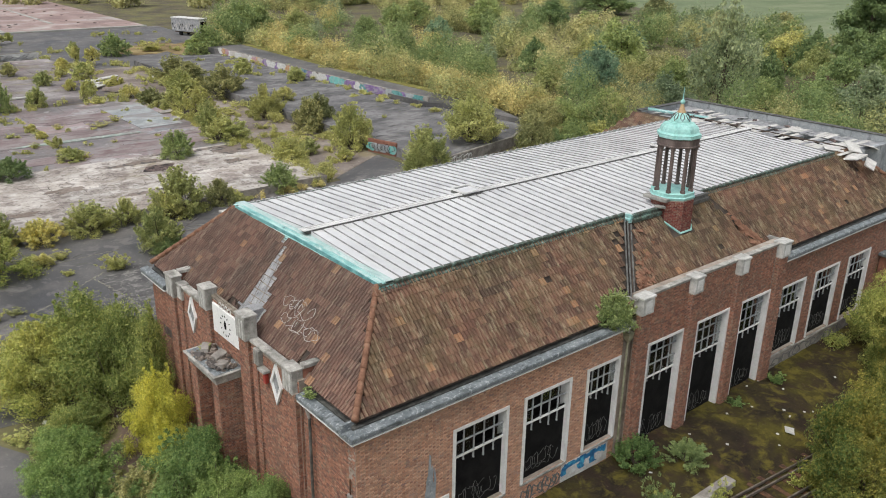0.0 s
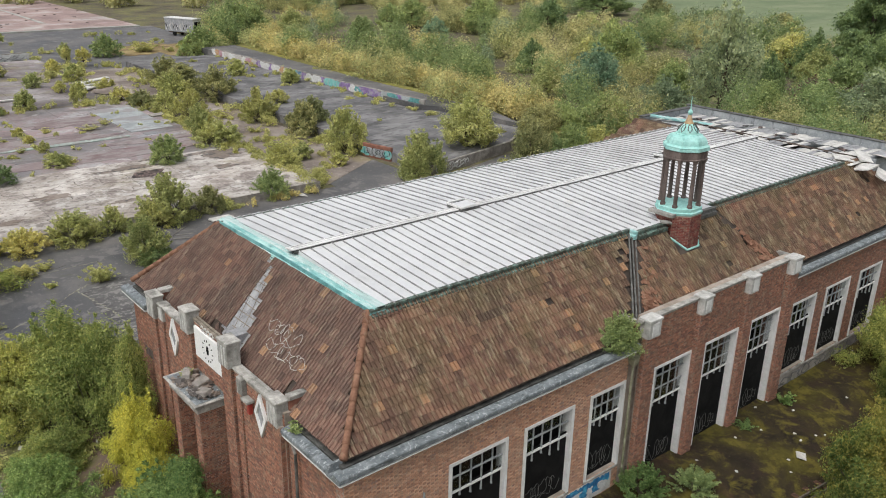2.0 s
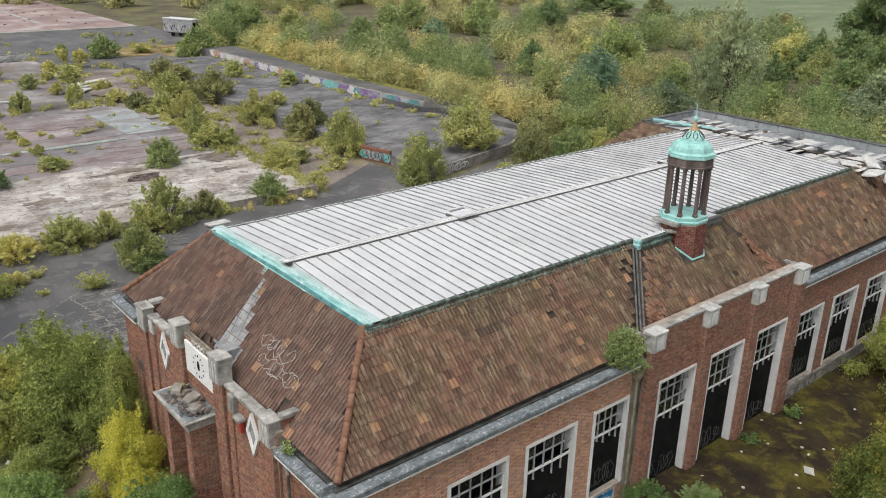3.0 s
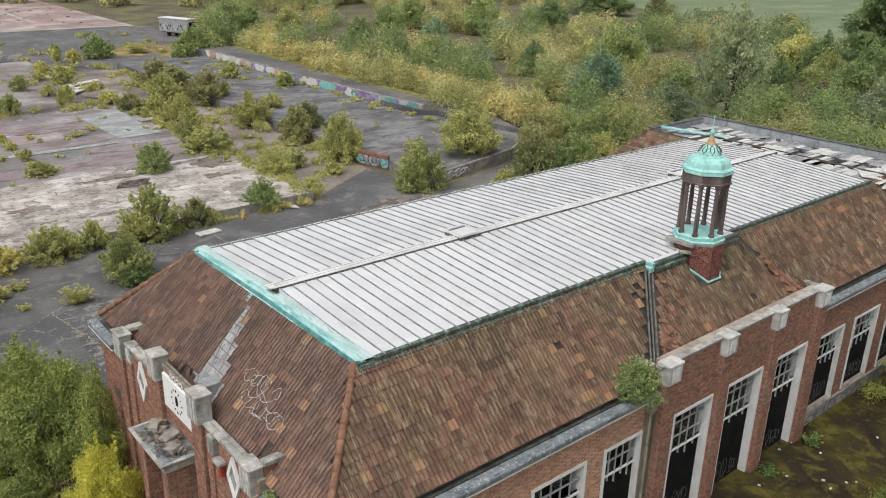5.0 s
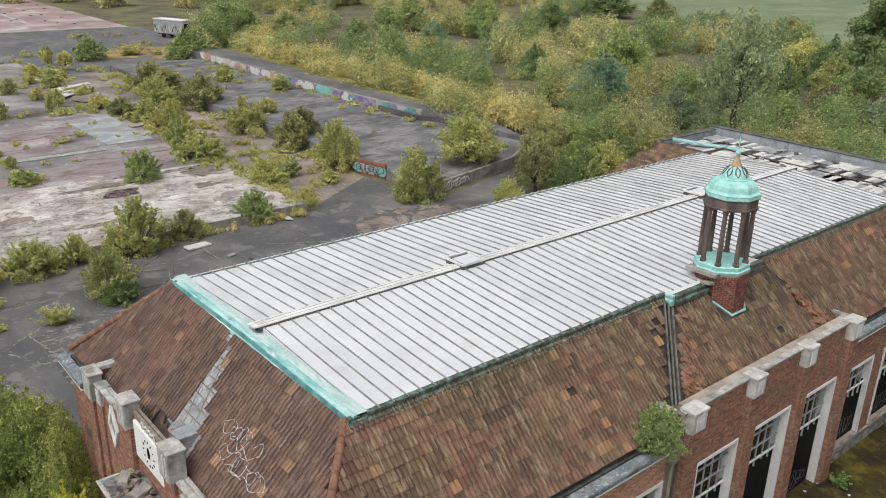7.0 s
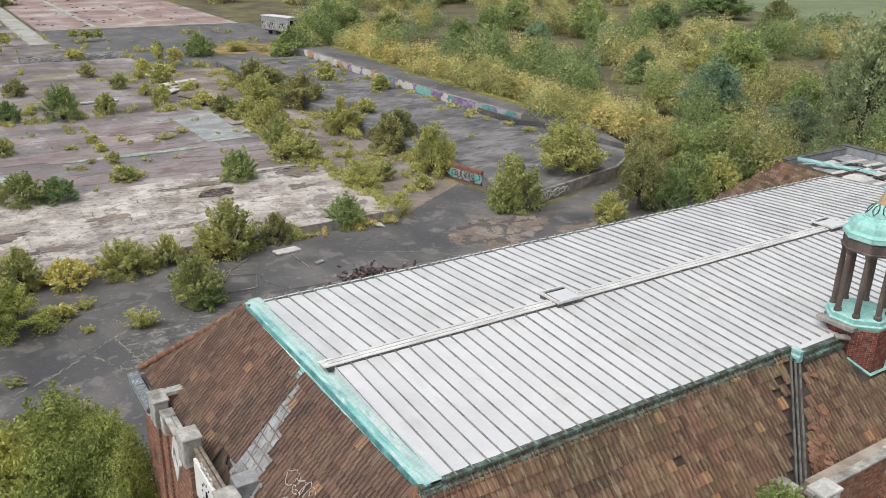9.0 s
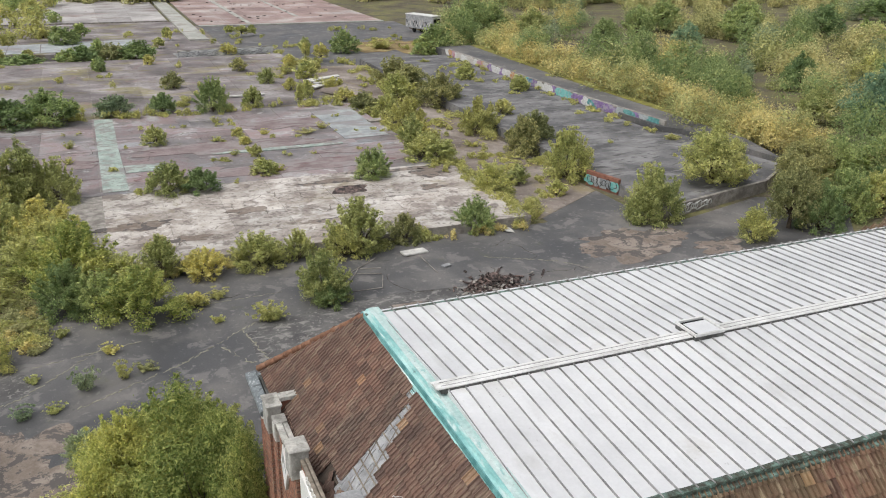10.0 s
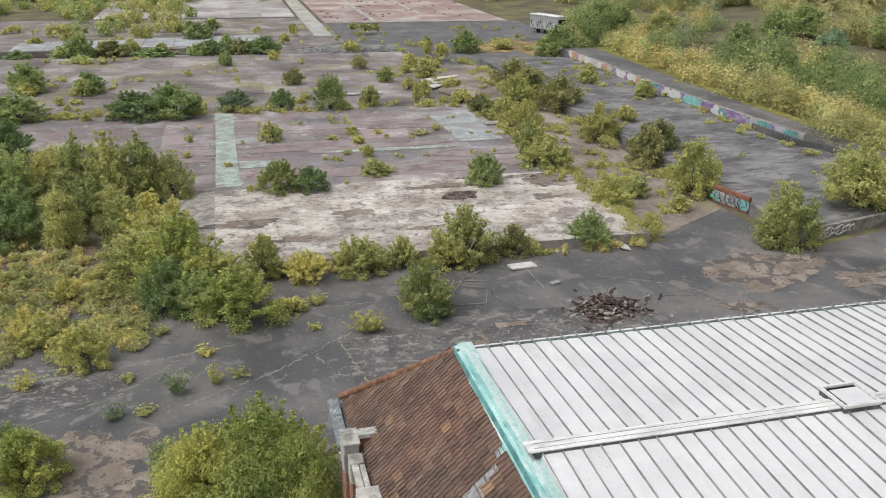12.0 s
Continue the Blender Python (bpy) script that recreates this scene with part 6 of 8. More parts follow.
for j in range(24):
    z = 9.0 + j * 0.075
    for k in range(8):
        a0, a1 = E8 + k * math.tau / 8, E8 + (k + 1) * math.tau / 8
        p, q = Vector((math.cos(a0), math.sin(a0), 0)) * 1.047, Vector((math.cos(a1), math.sin(a1), 0)) * 1.047
        cuts = [0, 0.28, 0.56, 0.84, 1] if j % 2 else [0, 0.14, 0.42, 0.7, 1]
        for s0, s1 in zip(cuts, cuts[1:]):
            a, b = p.lerp(q, s0 + 0.012), p.lerp(q, s1 - 0.012)
            g = 1 - rb.uniform(0, 0.006)
            o = len(v)
            v += [(CX + c.x * m, CY + c.y * m, z + h) for m in (0.985, g) for c, h in ((a, 0), (b, 0), (b, 0.064), (a, 0.064))]
            f += [tuple(o + i for i in r4) for r4 in ((4, 5, 6, 7), (0, 1, 5, 4), (1, 2, 6, 5), (2, 3, 7, 6), (3, 0, 4, 7))]
tagged(part("brickwork", soup("brickwork", v, f, M["darkbrick"]), None, plinth), kind="stuff")
bm = bmesh.new()
lathe(bm, [(1.0, 10.82), (1.06, 10.87), (1.08, 10.96), (1.02, 11.0), (1.03, 11.14), (0.92, 11.18)], 8, CX, CY, E8)
part("base", bm, M["dome"], cup, "green copper base tray")
part("kerb", boxes((CX - 1.22, CX - 0.9, CY - 0.55, CY + 0.75, 10.8, 10.96), bevel=0.02), M["stone"], cup, "pale stone kerb at the base")
bm = bmesh.new()
turned_box(bm, Matrix.Translation((CX - 1.2, CY - 0.25, 10.5)) @ Euler((0.1, 0.15, -0.5)).to_matrix().to_4x4(), 0.5, 0.22, 0.12, bevel=0.03)
part("kerb_stone", bm, M["stone"], cup, "slipped pale kerb stone")
bm = bmesh.new()
tube(bm, [(CX - 1.06, CY - 0.45, 9.86), (CX - 0.43, CY - 1.0, 9.3), (CX + 0.42, CY - 1.0, 9.3), (CX + 1.05, CY - 0.42, 9.9)], 0.055, 5)
part("flashing", bm, M["dome"], cup)
for k in range(8):
    a = E8 + k * math.tau / 8
    bm = bmesh.new()
    x, y = CX + 0.84 * math.cos(a), CY + 0.84 * math.sin(a)
    lathe(bm, [(0.125, 11.15), (0.125, 11.26), (0.092, 11.3), (0.097, 12.0), (0.082, 13.14), (0.115, 13.2), (0.125, 13.31)], 10, x, y)
    part("column", bm, M["timber"], cup, "dark weathered timber column")
bm = bmesh.new()
lathe(bm, [(0.7, 13.28), (1.0, 13.3), (1.01, 13.36), (0.96, 13.38), (0.96, 13.66), (1.0, 13.7), (0.7, 13.7)], 8, CX, CY, E8)
part("entablature", bm, M["timber"], cup, "dark timber ring beam")
bm = bmesh.new()
lathe(bm, [(0.9, 13.68), (0.99, 13.69), (1.02, 13.72), (1.01, 13.84), (1.02, 13.87), (0.95, 13.91), (0.90, 13.95), (0.88, 14.04), (0.84, 14.15), (0.75, 14.26), (0.62, 14.32), (0.50, 14.34)], 8, CX, CY, E8)
dome = part("dome", bm, M["dome"], cup, "bright green bell-shaped copper dome")
bm = bmesh.new()
lathe(bm, [(0.52, 14.32), (0.53, 14.36), (0.47, 14.38), (0.46, 14.46), (0.41, 14.58), (0.32, 14.70), (0.2, 14.79)], 16, CX, CY, E8)
part("lantern_cap", bm, M["dome"], cup)
for k in range(8):
    a = k * math.tau / 8
    bm = bmesh.new()
    tube(bm, [(CX + q * math.cos(a + s), CY + q * math.sin(a + s), z) for q, z, s in ((0.21, 14.785, 0), (0.33, 14.70, 0.22), (0.42, 14.58, 0.2), (0.47, 14.46, 0.0), (0.42, 14.58, -0.2), (0.33, 14.70, -0.22), (0.21, 14.785, 0))], 0.022, 5)
    part("petal_rib", bm, M["lead"], cup)
    a = E8 + k * math.tau / 8
    bm = bmesh.new()
    tube(bm, [(CX + q * math.cos(a), CY + q * math.sin(a), z) for q, z in ((1.02, 13.87), (0.90, 13.955), (0.88, 14.045), (0.84, 14.155), (0.75, 14.265), (0.5, 14.345))], 0.015, 5)
    part("rib", bm, M["dome"], cup)
bm = bmesh.new()
lathe(bm, [(0.2, 14.77), (0.21, 14.80), (0.15, 14.9), (0.1, 15.04), (0.07, 15.16)], 10, CX, CY)
part("finial_cone", bm, M["gilt"], cup, "tan finial cone")
bm = bmesh.new()
lathe(bm, [(0.05, 15.15), (0.1, 15.22), (0.11, 15.29), (0.07, 15.36), (0.03, 15.4), (0.02, 15.6), (0.012, 15.95)], 10, CX, CY)
part("finial", bm, M["dome"], cup, "green copper spike")

# cross wing behind: its west slope
XW = Slope((33.35, 20.8, 7.42), (0, -1, 0), (2.9, 0, 3.02))
bm = bmesh.new()
quad = [(0, 0), (6.0, 0), (6.0, 4.35), (3.0, 4.35)]
hi = [bm.verts.new(XW.at(s, t, -0.02)) for s, t in quad]
lo = [bm.verts.new(XW.at(s, t, -0.2)) for s, t in quad]
bm.faces.new(hi)
bm.faces.new(lo[::-1])
for k in range(4):
    bm.faces.new((lo[k], lo[(k + 1) % 4], hi[(k + 1) % 4], hi[k]))
wing_slope = part("roof_slope", bm, M["under"], hall, "brown tiled slope of the rear cross wing")
vs, fs, single = tiled(XW, wing_slope, 13, lambda t: t * RUN, lambda t: 6.0, None, lambda s, t: False, lambda s, t: False, 14)
tagged(part("roof_tiles", soup("roof_tiles", vs, fs, M["tile_s"]), None, wing_slope), kind="stuff")
part("wall", boxes((33.6, 41.6, 17.7, 20.6, -0.2, 7.3)), M["brickface"], hall)

# white flat plate and small things by the hall
bm = bmesh.new()
turned_box(bm, pose(22.5, -3.45, 0.30, 6, 3, 30), 0.6, 0.42, 0.03, rough=0.02)
tagged(part("discarded_sheet", bm, M["pale"], None), "small white sheet lying on the moss", "sheet")
bm = bmesh.new()
box(bm, 12.8, 16.85, -4.15, -3.62, -0.1, 0.42, bevel=0.03)
tagged(part("concrete_beam", bm, M["concrete"], None), "long concrete kerb beam beside the track", "kerb")

# railway track
track = thing("railway_track", (20, -5.5, 0), "disused railway track with rusty rails in moss", "railway track")
ta = math.atan2(-0.65, 7.05)
for o in (0.0, 0.28, 1.3, 1.58):
    bm = bmesh.new()
    m = Matrix.Translation((21.0, -5.05 - o, 0.1)) @ Matrix.Rotation(ta, 4, "Z")
    turned_box(bm, m, 26, 0.07, 0.14, bevel=0.01)
    part("rail", bm, M["steel"], track)
for k in range(32):
    bm = bmesh.new()
    m = Matrix.Translation((21.0, -5.85, 0.02)) @ Matrix.Rotation(ta, 4, "Z") @ Matrix.Translation((-12.4 + k * 0.8, 0, 0))
    turned_box(bm, m, 0.25, 2.5, 0.045, rough=0.01)
    part("sleeper", bm, M["rust"], track)

# ---------------------------------------------------------------- plants


def leaves(rng, centres, radii, n, size, squash=0.8, gap=0.0, freq=1.2, inner=0.62, up=0.35, tri=False, loose=0.85, fuzz=0.14):
    """Small leaves over the outside of a set of lobes, with gaps: vertices and faces."""
    centres, radii = np.array(centres, float), np.array(radii, float)
    wgt = radii ** 1.8
    m = int(n * 2.6)
    pick = rng.choice(len(radii), m, p=wgt / wgt.sum())
    d = rng.normal(size=(m, 3))
    d[:, 2] += 0.25
    d /= np.linalg.norm(d, axis=1)[:, None]
    rad = radii[pick] * (inner + (1 - inner) * rng.random(m) ** 0.5) * (1 + fuzz * rng.normal(size=m))
    off = d * rad[:, None]
    off[:, 2] *= squash
    p = centres[pick] + off
    keep = p[:, 2] > 0.02
    big = radii > 0.45 * radii.max()
    for c, r in zip(centres[big], radii[big]):      # drop what lies deep inside another lobe
        q = (p - c) / (r * 0.66)
        q[:, 2] /= squash
        keep &= (q * q).sum(1) > 1.0
    if gap:
        s = np.sin(p[:, 0] * freq * 2.1 + 1.3 * p[:, 2]) + np.sin(p[:, 1] * freq * 2.7 + 1.9 * p[:, 0]) + np.sin(p[:, 2] * freq * 3.1 + 1.1 * p[:, 1])
        keep &= s > -3 + gap * 3
    p, d = p[keep][:n], d[keep][:n]
    n = len(p)
    nrm = d * 0.7 + rng.normal(size=(n, 3)) * loose + np.array([0, 0, up])
    nrm /= np.linalg.norm(nrm, axis=1)[:, None]
    a = np.cross(nrm, rng.normal(size=(n, 3)))
    a /= np.linalg.norm(a, axis=1)[:, None]
    b = np.cross(nrm, a)
    L = size * rng.uniform(0.6, 1.35, n)[:, None]
    if tri:
        v = np.stack([p - a * L * 0.5 - b * L * 0.24, p - a * L * 0.4 + b * L * 0.3, p + a * L * 0.6], 1).reshape(-1, 3)
        return v, np.arange(n * 3).reshape(-1, 3)
    v = np.stack([p - a * L * 0.55, p + b * L * 0.22 + nrm * L * 0.05, p + a * L * 0.55, p - b * L * 0.22 + nrm * L * 0.05], 1).reshape(-1, 3)
    f = np.arange(n * 4).reshape(-1, 4)
    return v, f


def stems(bm, rng, base, tips, r0):
    for tip in tips:
        p, q = Vector(base), Vector(tip)
        mid = p.lerp(q, 0.5) + Vector(rng.normal(size=3) * 0.08 * (q - p).length)
        tube(bm, [p, mid, q], [r0, r0 * 0.6, r0 * 0.2], 3)


def shell(rng, count, wide, z0, z1, r0, r1, waist=0.45, wobble=0.14):
    """Lobes set on an egg-shaped shell, widest at the waist, with an uneven outline."""
    c, rr = [], []
    for k in range(count):
        f = (k + rng.random()) / count
        a = k * 2.39996 + rng.normal() * 0.35
        g = (f - waist) / (1 - waist) if f > waist else (waist - f) / waist * 0.55
        q = wide * math.sqrt(max(0.02, 1 - g * g)) * (1 + wobble * rng.normal())
        c.append((math.cos(a) * q, math.sin(a) * q, z0 + (z1 - z0) * f * (1 + 0.4 * wobble * rng.normal())))
        rr.append(r0 + (r1 - r0) * rng.random())
    return c, rr


def shoots(rng, c, rr, count, reach, top, thick):
    """Thin leafy shoots that stand out of the crown."""
    for k in range(count):
        a, lean = rng.random() * 6.28, reach * rng.random() ** 0.7
        h = top * (1.0 - 0.62 * (lean / reach) ** 2) * (0.85 + 0.27 * rng.random())
        for f in (0.7, 0.82, 0.93, 1.02):
            c.append((math.cos(a) * lean * f, math.sin(a) * lean * f, h * f))
            rr.append(thick * (1.5 - f))


def plant_round(rng):
    c, rr = shell(rng, 26, 0.64, 0.0, 0.9, 0.12, 0.25, 0.12, 0.16)
    shoots(rng, c, rr, 60, 0.9, 1.34, 0.10)
    return c, rr, 3900, 0.1, 0.95, 0.36, 3.4


def plant_billow(rng):
    """A broad crown down to the ground, made of many small billows."""
    c, rr = shell(rng, 64, 0.64, 0.0, 1.25, 0.08, 0.27, 0.25, 0.24)
    shoots(rng, c, rr, 46, 0.88, 1.5, 0.075)
    return c, rr, 4600, 0.1, 0.95, 0.3, 4.2


def plant_spray(rng):
    c, rr = shell(rng, 14, 0.52, 0.0, 0.7, 0.12, 0.22, 0.15, 0.2)
    shoots(rng, c, rr, 80, 0.95, 1.5, 0.095)
    return c, rr, 3700, 0.10, 1.1, 0.38, 3.4


def plant_weed(rng):
    c, rr = [], []
    for k in range(16):
        a, lean = rng.random() * 6.28, 0.3 + rng.random() * 0.75
        for f in (0.3, 0.6, 0.9):
            c.append((math.cos(a) * lean * f, math.sin(a) * lean * f, (1.5 - lean * 0.8) * f))
            rr.append(0.14 * (1.2 - f * 0.8))
    return c, rr, 950, 0.13, 1.0, 0.0, 3.0


def plant_tree(rng):
    c, rr = shell(rng, 44, 0.6, 0.2, 1.3, 0.10, 0.25, 0.4, 0.22)
    shoots(rng, c, rr, 60, 0.78, 1.5, 0.12)
    return c, rr, 7400, 0.075, 0.85, 0.2, 3.8


def plant_conifer(rng):
    c, rr = [], []
    for k in range(90):
        h = 0.15 + 1.5 * rng.random()
        q = (1.75 - h) * 0.42 * rng.random() ** 0.4
        a = rng.random() * 6.28
        c.append((math.cos(a) * q, math.sin(a) * q, h))
        rr.append(0.13 + 0.05 * rng.random())
    return c, rr, 6500, 0.06, 0.5, 0.1, 4.0


def plant_tall(rng):
    c, rr = shell(rng, 46, 0.56, 0.1, 2.7, 0.16, 0.34, 0.18, 0.22)
    shoots(rng, c, rr, 40, 0.6, 3.1, 0.14)
    return c, rr, 7400, 0.1, 0.95, 0.36, 3.4


SHAPES = {"tall": plant_tall, "billow": plant_billow, "round": plant_round, "spray": plant_spray, "weed": plant_weed, "tree": plant_tree, "conifer": plant_conifer}
PROTO = {}
WORDS = {"yellow_green": "yellow-green", "mid_green": "mid-green", "dark_green": "dark green", "grey_green": "grey-green", "blue_green": "fresh blue-green", "golden": "golden yellow", "olive_brown": "olive-brown", "plum": "dark plum red", "scrub": "straw-green", "lush": "lush yellow-green", "deep_green": "deep green", "climber_gold": "golden leafy", "autumn": "autumn gold and green"}
KIND = {"tall": ("tree", "tree"), "billow": ("bush", "bush"), "round": ("bush", "bush"), "spray": ("shrub", "shrub"), "weed": ("weed", "weed"), "tree": ("tree", "tree"), "conifer": ("conifer", "tree")}


def plant(shape, colour, x, y, z, width, height, where, variant=0):
    """Plants share meshes by shape, colour and variant; width and height in metres."""
    d = math.hypot(x + 6, y + 12)
    leaf = 0.05 + 0.0008 * d if d < 75 else 0.06 + (0.0011 if d < 125 else 0.0017) * d
    if shape == "weed":
        leaf = 0.08 + 0.0005 * d
    k = round(2 * math.log2(math.sqrt(width / 1.8 * height / 1.6) / leaf))
    key = (shape, colour, variant, k, d > 30)
    name, cat = KIND[shape]
    label = f"{WORDS[colour]} {'self-sown ' if shape != 'conifer' else ''}{name} {where}"
    m = Matrix.Translation((x, y, z - 0.03)) @ Matrix.Rotation(random.uniform(0, 6.28), 4, "Z") @ Matrix.Diagonal((width / 1.8, width / 1.8, height / (3.3 if shape == "tall" else 1.6), 1))
    if key in PROTO:
        ob = copy_thing(PROTO[key], Matrix.Identity(4))
    else:
        seed = sum(ord(ch) for ch in shape + colour) + 97 * variant
        rng = np.random.default_rng(seed)
        c, rr, n, size, squash, gap, freq = SHAPES[shape](rng)
        fine = 2 ** (-k / 2)
        wanted, most = n * (size / fine) ** 2 * (1.3 if shape == 'conifer' else 0.85), 34000 if shape == 'billow' else 18000 if d < 45 else 13000
        n, size = int(min(most, max(600, wanted))), fine * max(1.0, wanted / most) ** 0.42
        ob = new(name)
        bm = bmesh.new()
        if shape in ("tree", "tall", "conifer"):
            tube(bm, [(0, 0, -0.05), (0.02, 0.01, 0.5), (0.0, 0.03, 1.15)], [0.07, 0.05, 0.02], 7)
            if shape != "conifer":
                stems(bm, rng, (0.02, 0.01, 0.35), [c[k] for k in range(0, len(c), 9)], 0.028)
            part("trunk", bm, M["bark"], ob)
        else:
            stems(bm, rng, (0, 0, -0.02), [c[k] for k in range(0, len(c), 14)], 0.022)
            part("stem", bm, M["bark"], ob)
        gap = gap if d > 30 else gap * 0.45
        tri = d > 30 or shape == 'billow'
        v, f = leaves(rng, c, rr, n, size, squash, gap, freq, tri=tri, fuzz=0.3)
        if shape != "weed":      # larger leaves deep inside close the crown
            v2, f2 = leaves(rng, c, [q * 0.6 for q in rr], n // 5, size * 1.9, squash, gap, freq, tri=tri)
            v, f = np.concatenate([v, v2]), np.concatenate([f, f2 + len(v)])
        part("crown", soup("crown", v, f, M[colour]), None, ob)
        PROTO[key] = ob
    ob.matrix_basis = m
    tagged(ob, label, cat, "self-sown plants")
    return ob


ON_SLAB, BY_ROAD, BY_WALL = "on the old concrete floor", "along the tarmac road", "beside the brick hall"
